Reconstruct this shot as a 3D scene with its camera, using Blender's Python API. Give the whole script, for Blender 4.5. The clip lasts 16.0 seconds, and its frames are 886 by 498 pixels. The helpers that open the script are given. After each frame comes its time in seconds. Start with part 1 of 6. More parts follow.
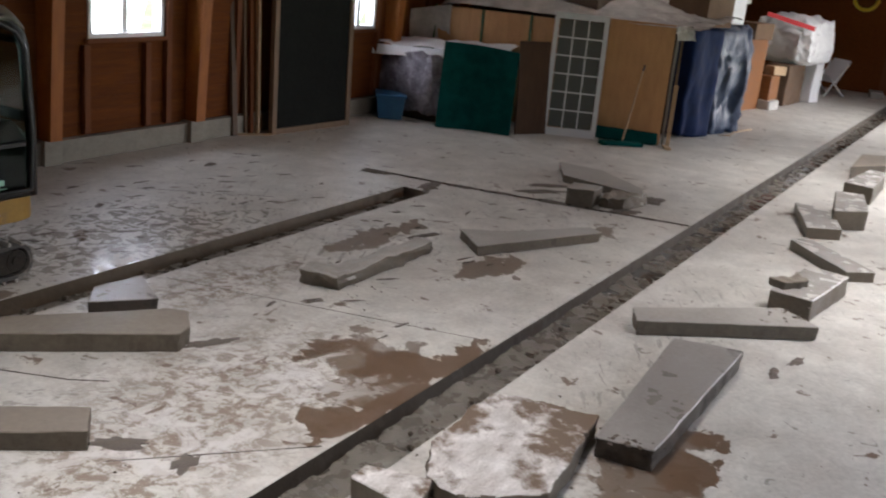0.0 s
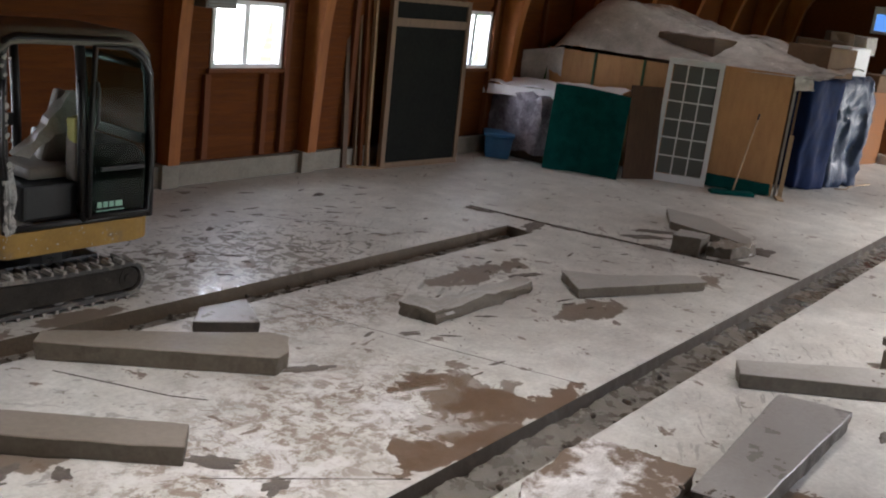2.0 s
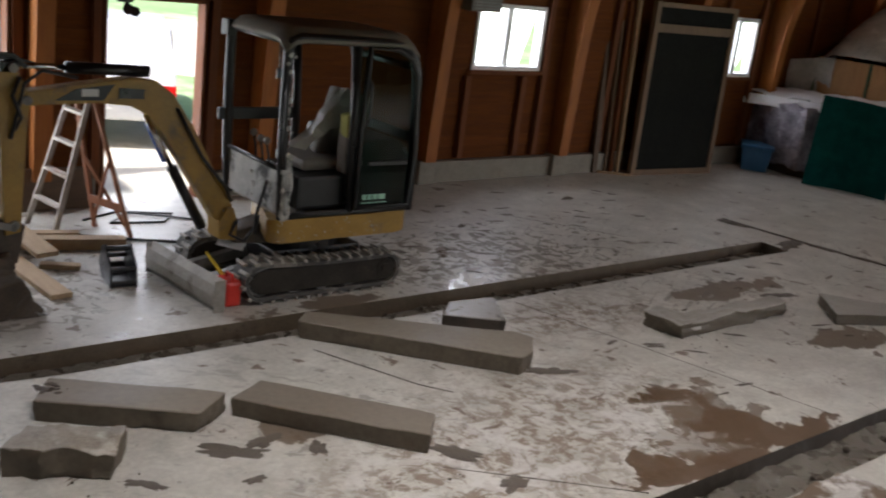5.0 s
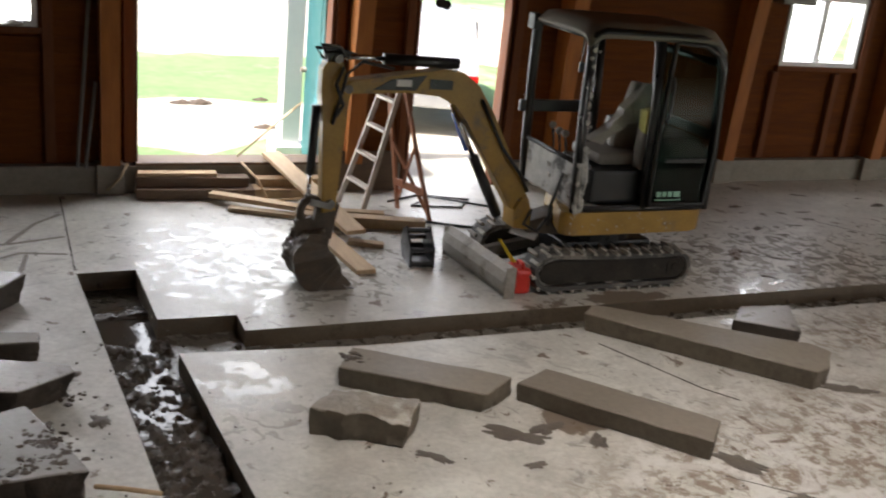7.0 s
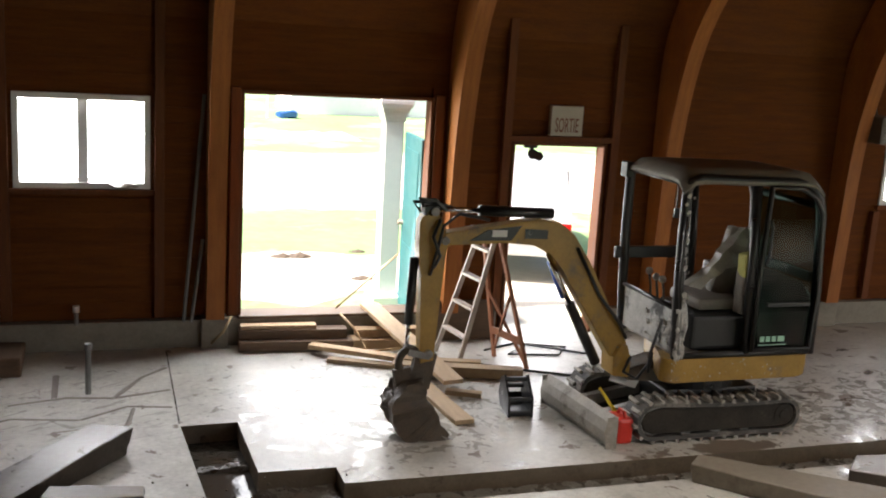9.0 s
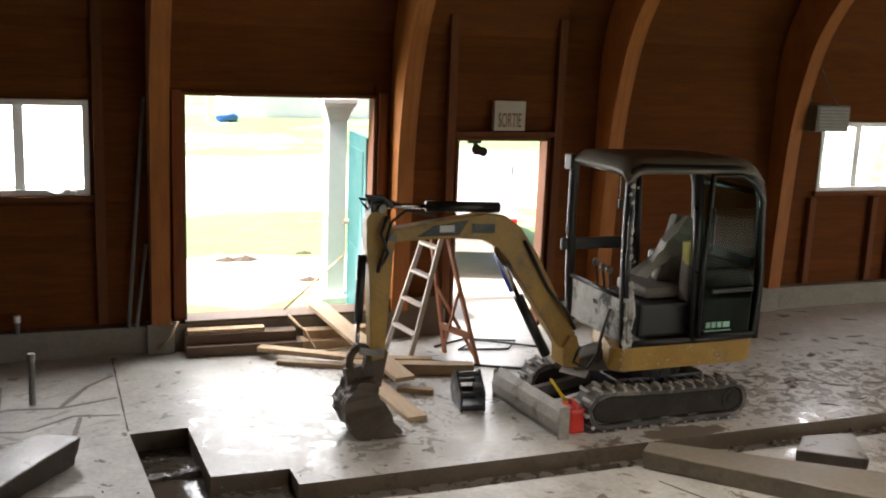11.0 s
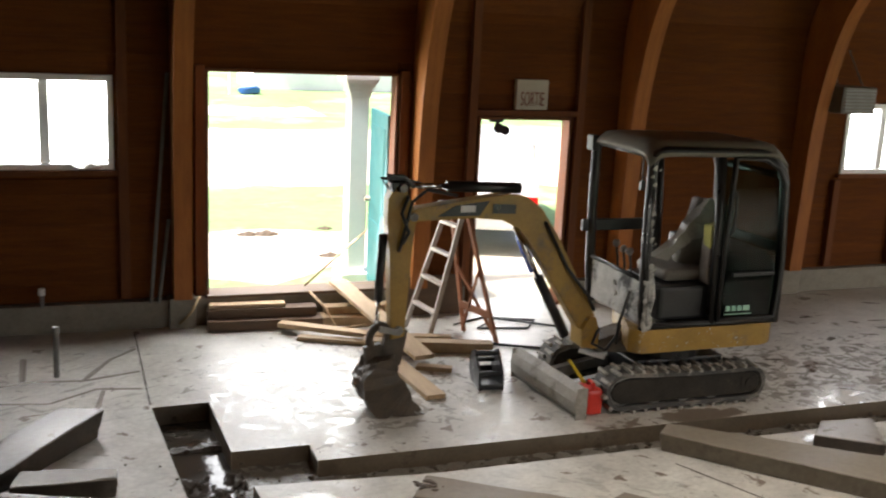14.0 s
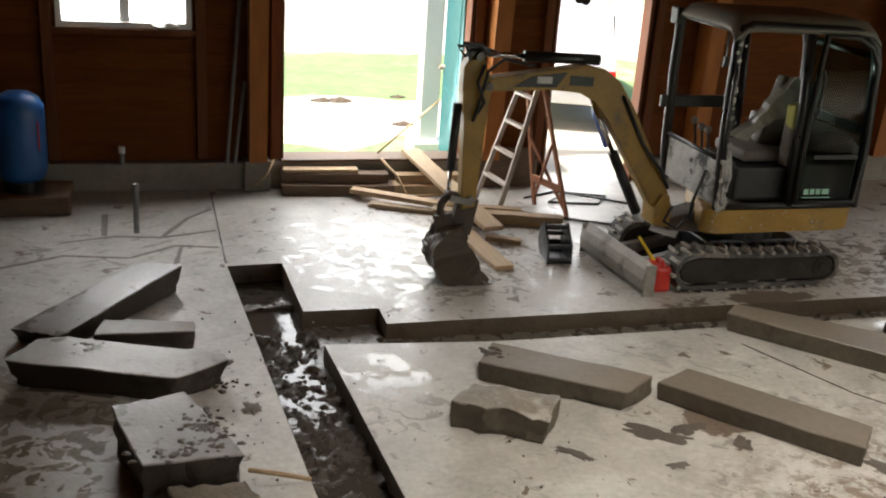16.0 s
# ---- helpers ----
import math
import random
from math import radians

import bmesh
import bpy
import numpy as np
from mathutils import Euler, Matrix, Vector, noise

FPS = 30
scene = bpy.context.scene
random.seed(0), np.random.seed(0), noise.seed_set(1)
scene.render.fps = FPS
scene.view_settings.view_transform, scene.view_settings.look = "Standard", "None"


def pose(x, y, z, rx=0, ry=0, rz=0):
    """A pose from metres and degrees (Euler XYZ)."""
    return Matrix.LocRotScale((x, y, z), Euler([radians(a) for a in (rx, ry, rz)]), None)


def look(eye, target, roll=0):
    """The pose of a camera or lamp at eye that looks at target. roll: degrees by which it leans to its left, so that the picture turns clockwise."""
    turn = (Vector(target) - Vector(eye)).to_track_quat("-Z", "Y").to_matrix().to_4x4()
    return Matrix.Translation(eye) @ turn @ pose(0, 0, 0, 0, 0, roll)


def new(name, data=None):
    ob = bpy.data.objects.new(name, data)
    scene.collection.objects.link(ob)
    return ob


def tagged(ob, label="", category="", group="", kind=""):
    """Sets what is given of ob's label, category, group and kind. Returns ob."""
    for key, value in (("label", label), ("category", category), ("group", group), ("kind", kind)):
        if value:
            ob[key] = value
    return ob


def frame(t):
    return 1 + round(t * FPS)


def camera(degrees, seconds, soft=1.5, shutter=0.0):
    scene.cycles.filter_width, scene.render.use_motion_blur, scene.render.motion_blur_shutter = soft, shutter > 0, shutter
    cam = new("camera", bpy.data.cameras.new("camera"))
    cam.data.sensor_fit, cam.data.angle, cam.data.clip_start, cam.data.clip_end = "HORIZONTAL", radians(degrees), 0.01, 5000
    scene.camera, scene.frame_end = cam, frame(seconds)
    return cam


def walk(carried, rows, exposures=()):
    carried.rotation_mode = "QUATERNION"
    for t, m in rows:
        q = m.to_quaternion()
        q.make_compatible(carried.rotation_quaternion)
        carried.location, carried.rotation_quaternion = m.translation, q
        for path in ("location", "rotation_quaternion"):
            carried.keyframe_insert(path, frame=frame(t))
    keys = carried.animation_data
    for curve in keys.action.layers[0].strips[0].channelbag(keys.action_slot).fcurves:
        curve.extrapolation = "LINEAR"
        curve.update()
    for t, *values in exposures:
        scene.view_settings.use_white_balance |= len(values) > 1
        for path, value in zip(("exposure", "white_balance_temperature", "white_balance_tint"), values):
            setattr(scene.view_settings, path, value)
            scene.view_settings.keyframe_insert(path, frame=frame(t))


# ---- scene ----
cam = camera(47.2, 16.0, soft=2.0, shutter=0.5)
PATH = [
    (0, (-0.75, -6.665, 2.93), (0.926, -5.74, 2.352), 5.7),
    (0.5, (-0.737, -6.659, 2.913), (0.901, -5.652, 2.361), 6.1),
    (1, (-0.722, -6.647, 2.908), (0.891, -5.59, 2.376), 6.5),
    (1.5, (-0.731, -6.644, 2.903), (0.864, -5.557, 2.381), 6.9),
    (2, (-0.736, -6.663, 2.903), (0.844, -5.554, 2.379), 7.0),
    (2.5, (-0.731, -6.652, 2.896), (0.831, -5.527, 2.355), 7.3),
    (3, (-0.744, -6.638, 2.912), (0.793, -5.489, 2.349), 7.4),
    (5.5, (-0.881, -6.628, 2.939), (0.267, -5.102, 2.343), 7.1),
    (6, (-0.92, -6.629, 2.97), (0.105, -5.032, 2.34), 6.8),
    (6.5, (-0.928, -6.632, 2.962), (-0.026, -4.971, 2.307), 6.4),
    (7, (-0.941, -6.638, 2.966), (-0.151, -4.922, 2.31), 6.0),
    (7.5, (-0.942, -6.666, 2.967), (-0.244, -4.89, 2.365), 5.3),
    (8, (-0.977, -6.652, 2.977), (-0.328, -4.832, 2.462), 4.8),
    (8.5, (-0.949, -6.653, 2.98), (-0.335, -4.8, 2.543), 4.0),
    (9, (-0.981, -6.645, 2.989), (-0.355, -4.787, 2.596), 3.4),
    (11.5, (-1.0, -6.643, 2.955), (-0.26, -4.826, 2.565), 2.4),
    (12, (-1.007, -6.649, 2.963), (-0.265, -4.836, 2.561), 2.7),
    (12.5, (-0.993, -6.687, 2.986), (-0.241, -4.88, 2.572), 3.0),
    (13, (-1.018, -6.612, 2.944), (-0.234, -4.819, 2.531), 3.6),
    (13.5, (-1.029, -6.585, 2.939), (-0.256, -4.788, 2.522), 3.7),
    (14, (-1.005, -6.649, 3.008), (-0.317, -4.824, 2.568), 2.8),
    (14.5, (-0.991, -6.67, 2.99), (-0.403, -4.82, 2.508), 2.2),
    (15, (-1.014, -6.648, 2.988), (-0.481, -4.805, 2.421), 2.7),
    (15.5, (-1.027, -6.66, 2.973), (-0.503, -4.84, 2.329), 3.3),
    (16, (-1.029, -6.658, 2.982), (-0.478, -4.862, 2.297), 4.0),
]
EXPOSURES = [(0.0, 1.5, 6150, 16), (1.0, 1.55, 6150, 16), (3.2, 1.63, 6200, 16), (5.5, 1.0, 6500, 15), (7.0, 1.24, 6750, 14), (9.0, 1.66, 6950, 14), (14.0, 1.6, 7050, 13), (16.0, 1.34, 7050, 12)]
walk(cam, [(t, look(eye, target, roll)) for t, eye, target, roll in PATH], EXPOSURES)

# ---- light ----
world = bpy.data.worlds.new("sky")
scene.world = world
world.use_nodes = True
wn = world.node_tree
sky = wn.nodes.new("ShaderNodeTexSky")
sky.sky_type, sky.sun_disc = "NISHITA", False
sky.sun_elevation, sky.sun_rotation = radians(55), radians(-95)
sky.dust_density = 4.0
bg = wn.nodes["Background"]
bg.inputs["Strength"].default_value = 0.15
wn.links.new(sky.outputs[0], bg.inputs["Color"])
sun = new("sun", bpy.data.lights.new("sun", "SUN"))
sun.data.energy, sun.data.angle, sun.data.color = 5.0, radians(3), (1.0, 0.96, 0.9)
sun.matrix_world = look((0, 0, 0), (0.7, 0.06, -1.0))


def area_lamp(name, at, target, w, h, watts, colour=(0.93, 0.97, 1.0)):
    """An area lamp: daylight at one opening of the building, and added fill light."""
    lamp = new(name, bpy.data.lights.new(name, "AREA"))
    lamp.data.shape, lamp.data.size, lamp.data.size_y = "RECTANGLE", w, h
    lamp.data.energy, lamp.data.color = watts, colour
    lamp.matrix_world = look(at, target)
    return lamp


WALL = 3.08
MID_Y = -3.5
area_lamp("daylight_wide_door", (1.13, WALL + 0.3, 1.4), (1.13, 0, 0.3), 1.8, 2.1, 31)
area_lamp("daylight_exit_door", (3.5, WALL + 0.3, 1.1), (3.5, 0, 0.3), 1.0, 2.0, 15)
area_lamp("daylight_window_west", (-1.19, WALL + 0.25, 1.95), (-1.19, 0, 0.8), 1.1, 0.8, 16)
area_lamp("daylight_window_mid", (8.32, WALL + 0.25, 1.85), (8.32, 0, 0.8), 1.1, 0.8, 9)
area_lamp("daylight_window_east", (13.3, WALL + 0.25, 1.88), (13.3, 0, 0.8), 1.1, 0.8, 9)
# fill for the near floor, from an assumed opening out of view
near_side = area_lamp("daylight_south_door", (6.0, -10.0, 2.0), (4.2, -6.6, 0.0), 5.0, 2.8, 12)
near_side.data.spread = radians(80)

# fill for the right-hand floor, from two more assumed openings
for lamp_x, aim_x, watts in ((16.0, 13.2, 50), (24.0, 22.5, 150)):
    side = area_lamp("daylight_south_door_east", (lamp_x, -10.0, 2.0), (aim_x, -7.4, 0.0), 5.0, 2.8, watts, (1.0, 0.99, 0.95))
    side.data.spread = radians(95)

# unseen overhead lamps, added to fill floor and goods from above
FILL_LAMPS = [(2.0, -3.5, 6.3, 26), (5.5, -3.5, 6.3, 13), (9.5, -6.6, 5.5, 34), (15.0, -5.6, 5.9, 36), (16.6, -0.4, 5.3, 5), (22.5, -4.4, 6.2, 38), (10.0, -1.2, 5.9, 10)]
for lamp_x, lamp_y, lamp_z, watts in FILL_LAMPS:
    overhead_fill = area_lamp("ceiling_lamp_light", (lamp_x, lamp_y, lamp_z - 0.05), (lamp_x, lamp_y, 0), 1.2, 0.5, watts, (1.0, 0.96, 0.9))
    overhead_fill.data.spread = radians(120 if lamp_y > -3 or lamp_x > 20 else 78)

# ---- materials ----


def ramp(nt, fac, stops):
    node = nt.nodes.new("ShaderNodeValToRGB")
    el = node.color_ramp.elements
    while len(el) < len(stops):
        el.new(0.5)
    for e, (p, c) in zip(el, stops):
        e.position, e.color = p, (c if len(c) == 4 else (*c, 1)) if hasattr(c, "__len__") else (c, c, c, 1)
    nt.links.new(fac, node.inputs[0])
    return node.outputs[0]


def noise_tex(nt, vec, scale, detail=4, rough=0.55, stretch=None, distort=0.0):
    if stretch:
        mp = nt.nodes.new("ShaderNodeMapping")
        mp.inputs["Scale"].default_value = stretch
        nt.links.new(vec, mp.inputs[0])
        vec = mp.outputs[0]
    n = nt.nodes.new("ShaderNodeTexNoise")
    n.inputs["Scale"].default_value, n.inputs["Detail"].default_value = scale, detail
    n.inputs["Roughness"].default_value, n.inputs["Distortion"].default_value = rough, distort
    nt.links.new(vec, n.inputs["Vector"])
    return n.outputs[0]


def mix(nt, fac, a, b, mode="MIX"):
    m = nt.nodes.new("ShaderNodeMix")
    m.data_type, m.blend_type = "RGBA", mode
    for sock, v in ((m.inputs[0], fac), (m.inputs[6], a), (m.inputs[7], b)):
        if hasattr(v, "is_output"):
            nt.links.new(v, sock)
        elif hasattr(v, "__len__"):
            sock.default_value = (*v, 1) if len(v) == 3 else v
        else:
            sock.default_value = v
    return m.outputs[2]


def calc(nt, op, a, b=0.0):
    m = nt.nodes.new("ShaderNodeMath")
    m.operation = op
    m.use_clamp = op in ("ADD", "SUBTRACT", "MULTIPLY")
    for sock, v in zip(m.inputs, (a, b)):
        if hasattr(v, "is_output"):
            nt.links.new(v, sock)
        else:
            sock.default_value = v
    return m.outputs[0]


def base_mat(name):
    m = bpy.data.materials.new(name)
    m.use_nodes = True
    nt = m.node_tree
    tc = nt.nodes.new("ShaderNodeTexCoord")
    return m, nt, nt.nodes["Principled BSDF"], tc.outputs["Object"]


def bump(nt, bsdf, height, strength=0.3, dist=0.02):
    b = nt.nodes.new("ShaderNodeBump")
    b.inputs["Strength"].default_value, b.inputs["Distance"].default_value = strength, dist
    nt.links.new(height, b.inputs["Height"])
    nt.links.new(b.outputs[0], bsdf.inputs["Normal"])


def worn(name, c1, c2, scale=6.0, rough=(0.5, 0.8), metal=0.0, relief=0.25, stretch=None, dirt=None, dirt_at=0.55, vary=0.0, spec=0.5):
    """A surface of two tones at two scales, with relief and, where given, patches of dirt."""
    m, nt, bsdf, vec = base_mat(name)
    big = noise_tex(nt, vec, scale, 5, 0.6, stretch)
    fine = noise_tex(nt, vec, scale * 9, 4, 0.6, stretch)
    both = calc(nt, "ADD", calc(nt, "MULTIPLY", big, 0.65), calc(nt, "MULTIPLY", fine, 0.35))
    col = ramp(nt, both, [(0.32, c1), (0.68, c2)])
    if vary:
        info = nt.nodes.new("ShaderNodeObjectInfo")
        shade = ramp(nt, info.outputs["Random"], [(0.0, 1.0 - vary), (1.0, 1.0)])
        col = mix(nt, 1.0, col, shade, "MULTIPLY")
    rg = ramp(nt, big, [(0.3, rough[0]), (0.7, rough[1])])
    if dirt:
        d = noise_tex(nt, vec, scale * 0.45, 6, 0.7)
        mask = ramp(nt, d, [(dirt_at, 0.0), (dirt_at + 0.1, 1.0)])
        col = mix(nt, mask, col, dirt)
        rg = mix(nt, mask, rg, (0.8, 0.8, 0.8))
    nt.links.new(col, bsdf.inputs["Base Color"])
    nt.links.new(rg, bsdf.inputs["Roughness"])
    bsdf.inputs["Metallic"].default_value = metal
    bsdf.inputs["Specular IOR Level"].default_value = spec
    bump(nt, bsdf, both, relief, 0.01)
    return m


def floor_material():
    m, nt, bsdf, vec = base_mat("wet_concrete_floor")
    sep = nt.nodes.new("ShaderNodeSeparateXYZ")
    nt.links.new(vec, sep.inputs[0])
    big = noise_tex(nt, vec, 0.55, 5, 0.6)
    mid = noise_tex(nt, vec, 2.6, 6, 0.65)
    fine = noise_tex(nt, vec, 24, 5, 0.7)
    speck = noise_tex(nt, vec, 90, 3, 0.7)
    tone = calc(nt, "ADD", calc(nt, "MULTIPLY", mid, 0.6), calc(nt, "MULTIPLY", fine, 0.4))
    col = ramp(nt, tone, [(0.36, (0.37, 0.36, 0.325)), (0.6, (0.62, 0.605, 0.55))])
    veil = ramp(nt, noise_tex(nt, vec, 1.1, 7, 0.7, None, 0.8), [(0.42, 0.0), (0.6, 1.0)])
    col = mix(nt, calc(nt, "MULTIPLY", veil, 0.3), col, (0.30, 0.27, 0.23))

    def spot(x, y, rx, ry):
        mp = nt.nodes.new("ShaderNodeMapping")
        mp.inputs["Location"].default_value = (-x / rx, -y / ry, 0)
        mp.inputs["Scale"].default_value = (1 / rx, 1 / ry, 0)
        nt.links.new(vec, mp.inputs[0])
        ln = nt.nodes.new("ShaderNodeVectorMath")
        ln.operation = "LENGTH"
        nt.links.new(mp.outputs[0], ln.inputs[0])
        return ramp(nt, ln.outputs["Value"], [(0.25, 1.0), (1.0, 0.0)])

    # dried slurry round the cuts: brown stains, pale specks of grit
    puddles = spot(5.0, -2.95, 0.8, 0.62)
    for a in (spot(4.4, -3.3, 0.75, 0.4), spot(7.6, -2.55, 0.75, 0.35), spot(7.9, -1.25, 0.8, 0.3), spot(9.7, -2.9, 0.6, 0.3), spot(4.7, -5.2, 1.1, 0.5), spot(7.2, -1.3, 0.5, 0.3), spot(3.7, -0.2, 1.0, 0.2), spot(2.2, -1.9, 0.4, 0.3)):
        puddles = calc(nt, "ADD", puddles, a)
    stain_n = noise_tex(nt, vec, 2.3, 7, 0.65, None, 0.5)
    thick = ramp(nt, calc(nt, "ADD", calc(nt, "MULTIPLY", stain_n, 1.0), calc(nt, "MULTIPLY", puddles, 0.29)), [(0.65, 0.0), (0.672, 1.0)])
    col = mix(nt, calc(nt, "MULTIPLY", thick, 0.9), col, (0.13, 0.092, 0.06))
    pool = spot(5.0, -3.25, 0.55, 0.45)
    for a in (spot(4.05, -3.4, 0.42, 0.3), spot(5.0, -2.62, 0.4, 0.28), spot(5.45, -3.45, 0.6, 0.22), spot(4.5, -3.55, 0.55, 0.16), spot(4.9, -5.35, 0.75, 0.4)):
        pool = calc(nt, "ADD", pool, a)
    pool_n = noise_tex(nt, vec, 3.4, 7, 0.6, None, 0.5)
    brown = ramp(nt, calc(nt, "ADD", calc(nt, "MULTIPLY", pool_n, 1.0), calc(nt, "MULTIPLY", pool, 0.265)), [(0.64, 0.0), (0.655, 1.0)])
    col_pool = mix(nt, mid, (0.085, 0.050, 0.028), (0.15, 0.096, 0.058))
    area = spot(4.0, -2.6, 1.7, 1.2)
    for a in (spot(2.6, -2.9, 1.2, 0.8), spot(5.5, -1.2, 1.6, 0.6), spot(4.2, -4.6, 1.3, 0.6)):
        area = calc(nt, "ADD", area, a)
    grit_n = noise_tex(nt, vec, 7.0, 10, 0.8, None, 0.3)
    grit = calc(nt, "MULTIPLY", ramp(nt, grit_n, [(0.475, 0.0), (0.53, 1.0)]), area)
    col = mix(nt, calc(nt, "MULTIPLY", grit, 0.85), col, (0.20, 0.145, 0.10))
    # pale residue of dried slurry and fine scrape marks
    pale = calc(nt, "MULTIPLY", ramp(nt, noise_tex(nt, vec, 2.6, 9, 0.72, None, 0.9), [(0.5, 0.0), (0.56, 1.0)]), area)
    col = mix(nt, calc(nt, "MULTIPLY", pale, 0.7), col, (0.60, 0.585, 0.56))
    col = mix(nt, calc(nt, "MULTIPLY", brown, 0.95), col, col_pool)
    # brown wet corner of the floor, with its shadow mixed into the colour
    brown_shade = spot(-1.9, -1.7, 1.1, 1.3)
    col = mix(nt, calc(nt, "MULTIPLY", brown_shade, 0.75), col, (0.15, 0.12, 0.085))
    scrape_at = spot(6.3, 0.4, 3.2, 1.6)
    for a in (spot(7.0, -1.4, 2.5, 0.8), spot(10.8, -1.8, 1.5, 1.6), spot(-1.2, 1.5, 1.6, 1.2), spot(7.0, -4.6, 3.0, 0.7)):
        scrape_at = calc(nt, "ADD", scrape_at, a)
    skew = nt.nodes.new("ShaderNodeMapping")
    skew.inputs["Rotation"].default_value = (0, 0, radians(-28))
    nt.links.new(vec, skew.inputs[0])
    scr = noise_tex(nt, skew.outputs[0], 5.5, 5, 0.6, (0.55, 3.2, 1.0), 0.5)
    scrape = calc(nt, "MULTIPLY", ramp(nt, scr, [(0.585, 0.0), (0.62, 1.0)]), scrape_at)
    col = mix(nt, calc(nt, "MULTIPLY", scrape, 0.55), col, (0.12, 0.10, 0.085))
    # scattered smears of mud
    turned = nt.nodes.new("ShaderNodeMapping")
    turned.inputs["Rotation"].default_value = (0, 0, radians(35))
    nt.links.new(vec, turned.inputs[0])
    smear = noise_tex(nt, turned.outputs[0], 4.2, 6, 0.62, (0.9, 1.9, 1.0), 1.0)
    mud = ramp(nt, calc(nt, "ADD", calc(nt, "MULTIPLY", smear, 0.8), calc(nt, "MULTIPLY", big, 0.35)), [(0.668, 0.0), (0.695, 1.0)])
    trodden = spot(5.5, 0.6, 4.6, 2.6)
    for a in (spot(3.0, -2.2, 3.4, 1.9), spot(8.5, -1.8, 2.4, 1.9), spot(-1.4, 1.5, 1.7, 1.7)):
        trodden = calc(nt, "ADD", trodden, a)
    mud = calc(nt, "MULTIPLY", mud, trodden)
    col = mix(nt, calc(nt, "MULTIPLY", mud, 0.5), col, (0.11, 0.09, 0.075))
    # films of water: smoother and darker
    wet_area = calc(nt, "ADD", spot(1.2, 1.3, 1.8, 1.6), calc(nt, "MULTIPLY", spot(1.0, 0.7, 1.6, 1.2), 0.35))
    for a in (spot(5.8, 0.5, 2.6, 1.2), spot(5.6, 0.2, 1.6, 0.8), spot(4.5, -0.85, 0.8, 0.3), spot(-1.5, -0.9, 1.1, 1.0), spot(-1.8, -1.7, 0.9, 1.0), spot(0.4, -1.3, 0.5, 0.9)):
        wet_area = calc(nt, "ADD", wet_area, a)
    wet_n = noise_tex(nt, vec, 7.5, 4, 0.5, None, 1.2)
    wet = ramp(nt, calc(nt, "ADD", calc(nt, "MULTIPLY", wet_n, 0.85), calc(nt, "MULTIPLY", wet_area, 0.16)), [(0.565, 0.0), (0.605, 1.0)])
    col = mix(nt, calc(nt, "MULTIPLY", wet, 0.45), col, mix(nt, 1.0, col, (0.55, 0.53, 0.5), "MULTIPLY"))
    nt.links.new(col, bsdf.inputs["Base Color"])
    rg = mix(nt, wet, ramp(nt, mid, [(0.3, 0.36), (0.7, 0.56)]), (0.11, 0.11, 0.11))
    rg = mix(nt, calc(nt, "MULTIPLY", grit, 0.8), rg, (0.75, 0.75, 0.75))
    rg = mix(nt, brown, rg, (0.3, 0.3, 0.3))
    nt.links.new(rg, bsdf.inputs["Roughness"])
    h = calc(nt, "ADD", calc(nt, "MULTIPLY", fine, 0.4), calc(nt, "MULTIPLY", speck, 0.25))
    h = calc(nt, "ADD", h, calc(nt, "MULTIPLY", grit, 0.3))
    bump(nt, bsdf, calc(nt, "MULTIPLY", h, mix(nt, wet, (1, 1, 1), (0.25, 0.25, 0.25))), 0.3, 0.008)
    return m


def glass_material(name, tint=(1, 1, 1), rough=0.02):
    m, nt, bsdf, vec = base_mat(name)
    bsdf.inputs["Base Color"].default_value = (*tint, 1)
    bsdf.inputs["Roughness"].default_value = rough
    bsdf.inputs["Transmission Weight"].default_value = 1.0
    bsdf.inputs["IOR"].default_value = 1.1
    return m


FLOOR = floor_material()
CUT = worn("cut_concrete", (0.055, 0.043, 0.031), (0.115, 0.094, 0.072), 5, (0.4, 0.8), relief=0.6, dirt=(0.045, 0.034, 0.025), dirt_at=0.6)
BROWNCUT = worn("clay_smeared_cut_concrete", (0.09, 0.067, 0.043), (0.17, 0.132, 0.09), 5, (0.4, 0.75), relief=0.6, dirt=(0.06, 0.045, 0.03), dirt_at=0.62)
CHUNK = worn("muddy_concrete_chunk", (0.175, 0.146, 0.112), (0.275, 0.236, 0.186), 2.6, (0.35, 0.7), relief=0.35, dirt=(0.11, 0.09, 0.07), dirt_at=0.63, vary=0.2)
# muddy sides, darkened so the colour also carries their shade
SHADED_SIDE = worn("muddy_shaded_cut_side", (0.085, 0.067, 0.046), (0.17, 0.14, 0.10), 3, (0.4, 0.75), relief=0.6, dirt=(0.075, 0.06, 0.046), dirt_at=0.6, vary=0.2)
CHUNK_WET = worn("wet_concrete_chunk", (0.20, 0.178, 0.15), (0.33, 0.30, 0.26), 5, (0.22, 0.48), relief=0.5, dirt=(0.04, 0.030, 0.022), dirt_at=0.6, vary=0.15)
# wet tops, paler than the slab: bright sheen put into the colour
PALE_SHEEN = worn("pale_wet_slab_face_with_sheen", (0.34, 0.325, 0.295), (0.52, 0.50, 0.46), 4, (0.14, 0.36), relief=0.3, dirt=(0.16, 0.13, 0.10), dirt_at=0.66, vary=0.15)
CHUNK_SHEEN = worn("rain_glazed_concrete_face", (0.20, 0.185, 0.165), (0.30, 0.285, 0.265), 3, (0.22, 0.45), relief=0.6, dirt=(0.035, 0.027, 0.02), dirt_at=0.6)
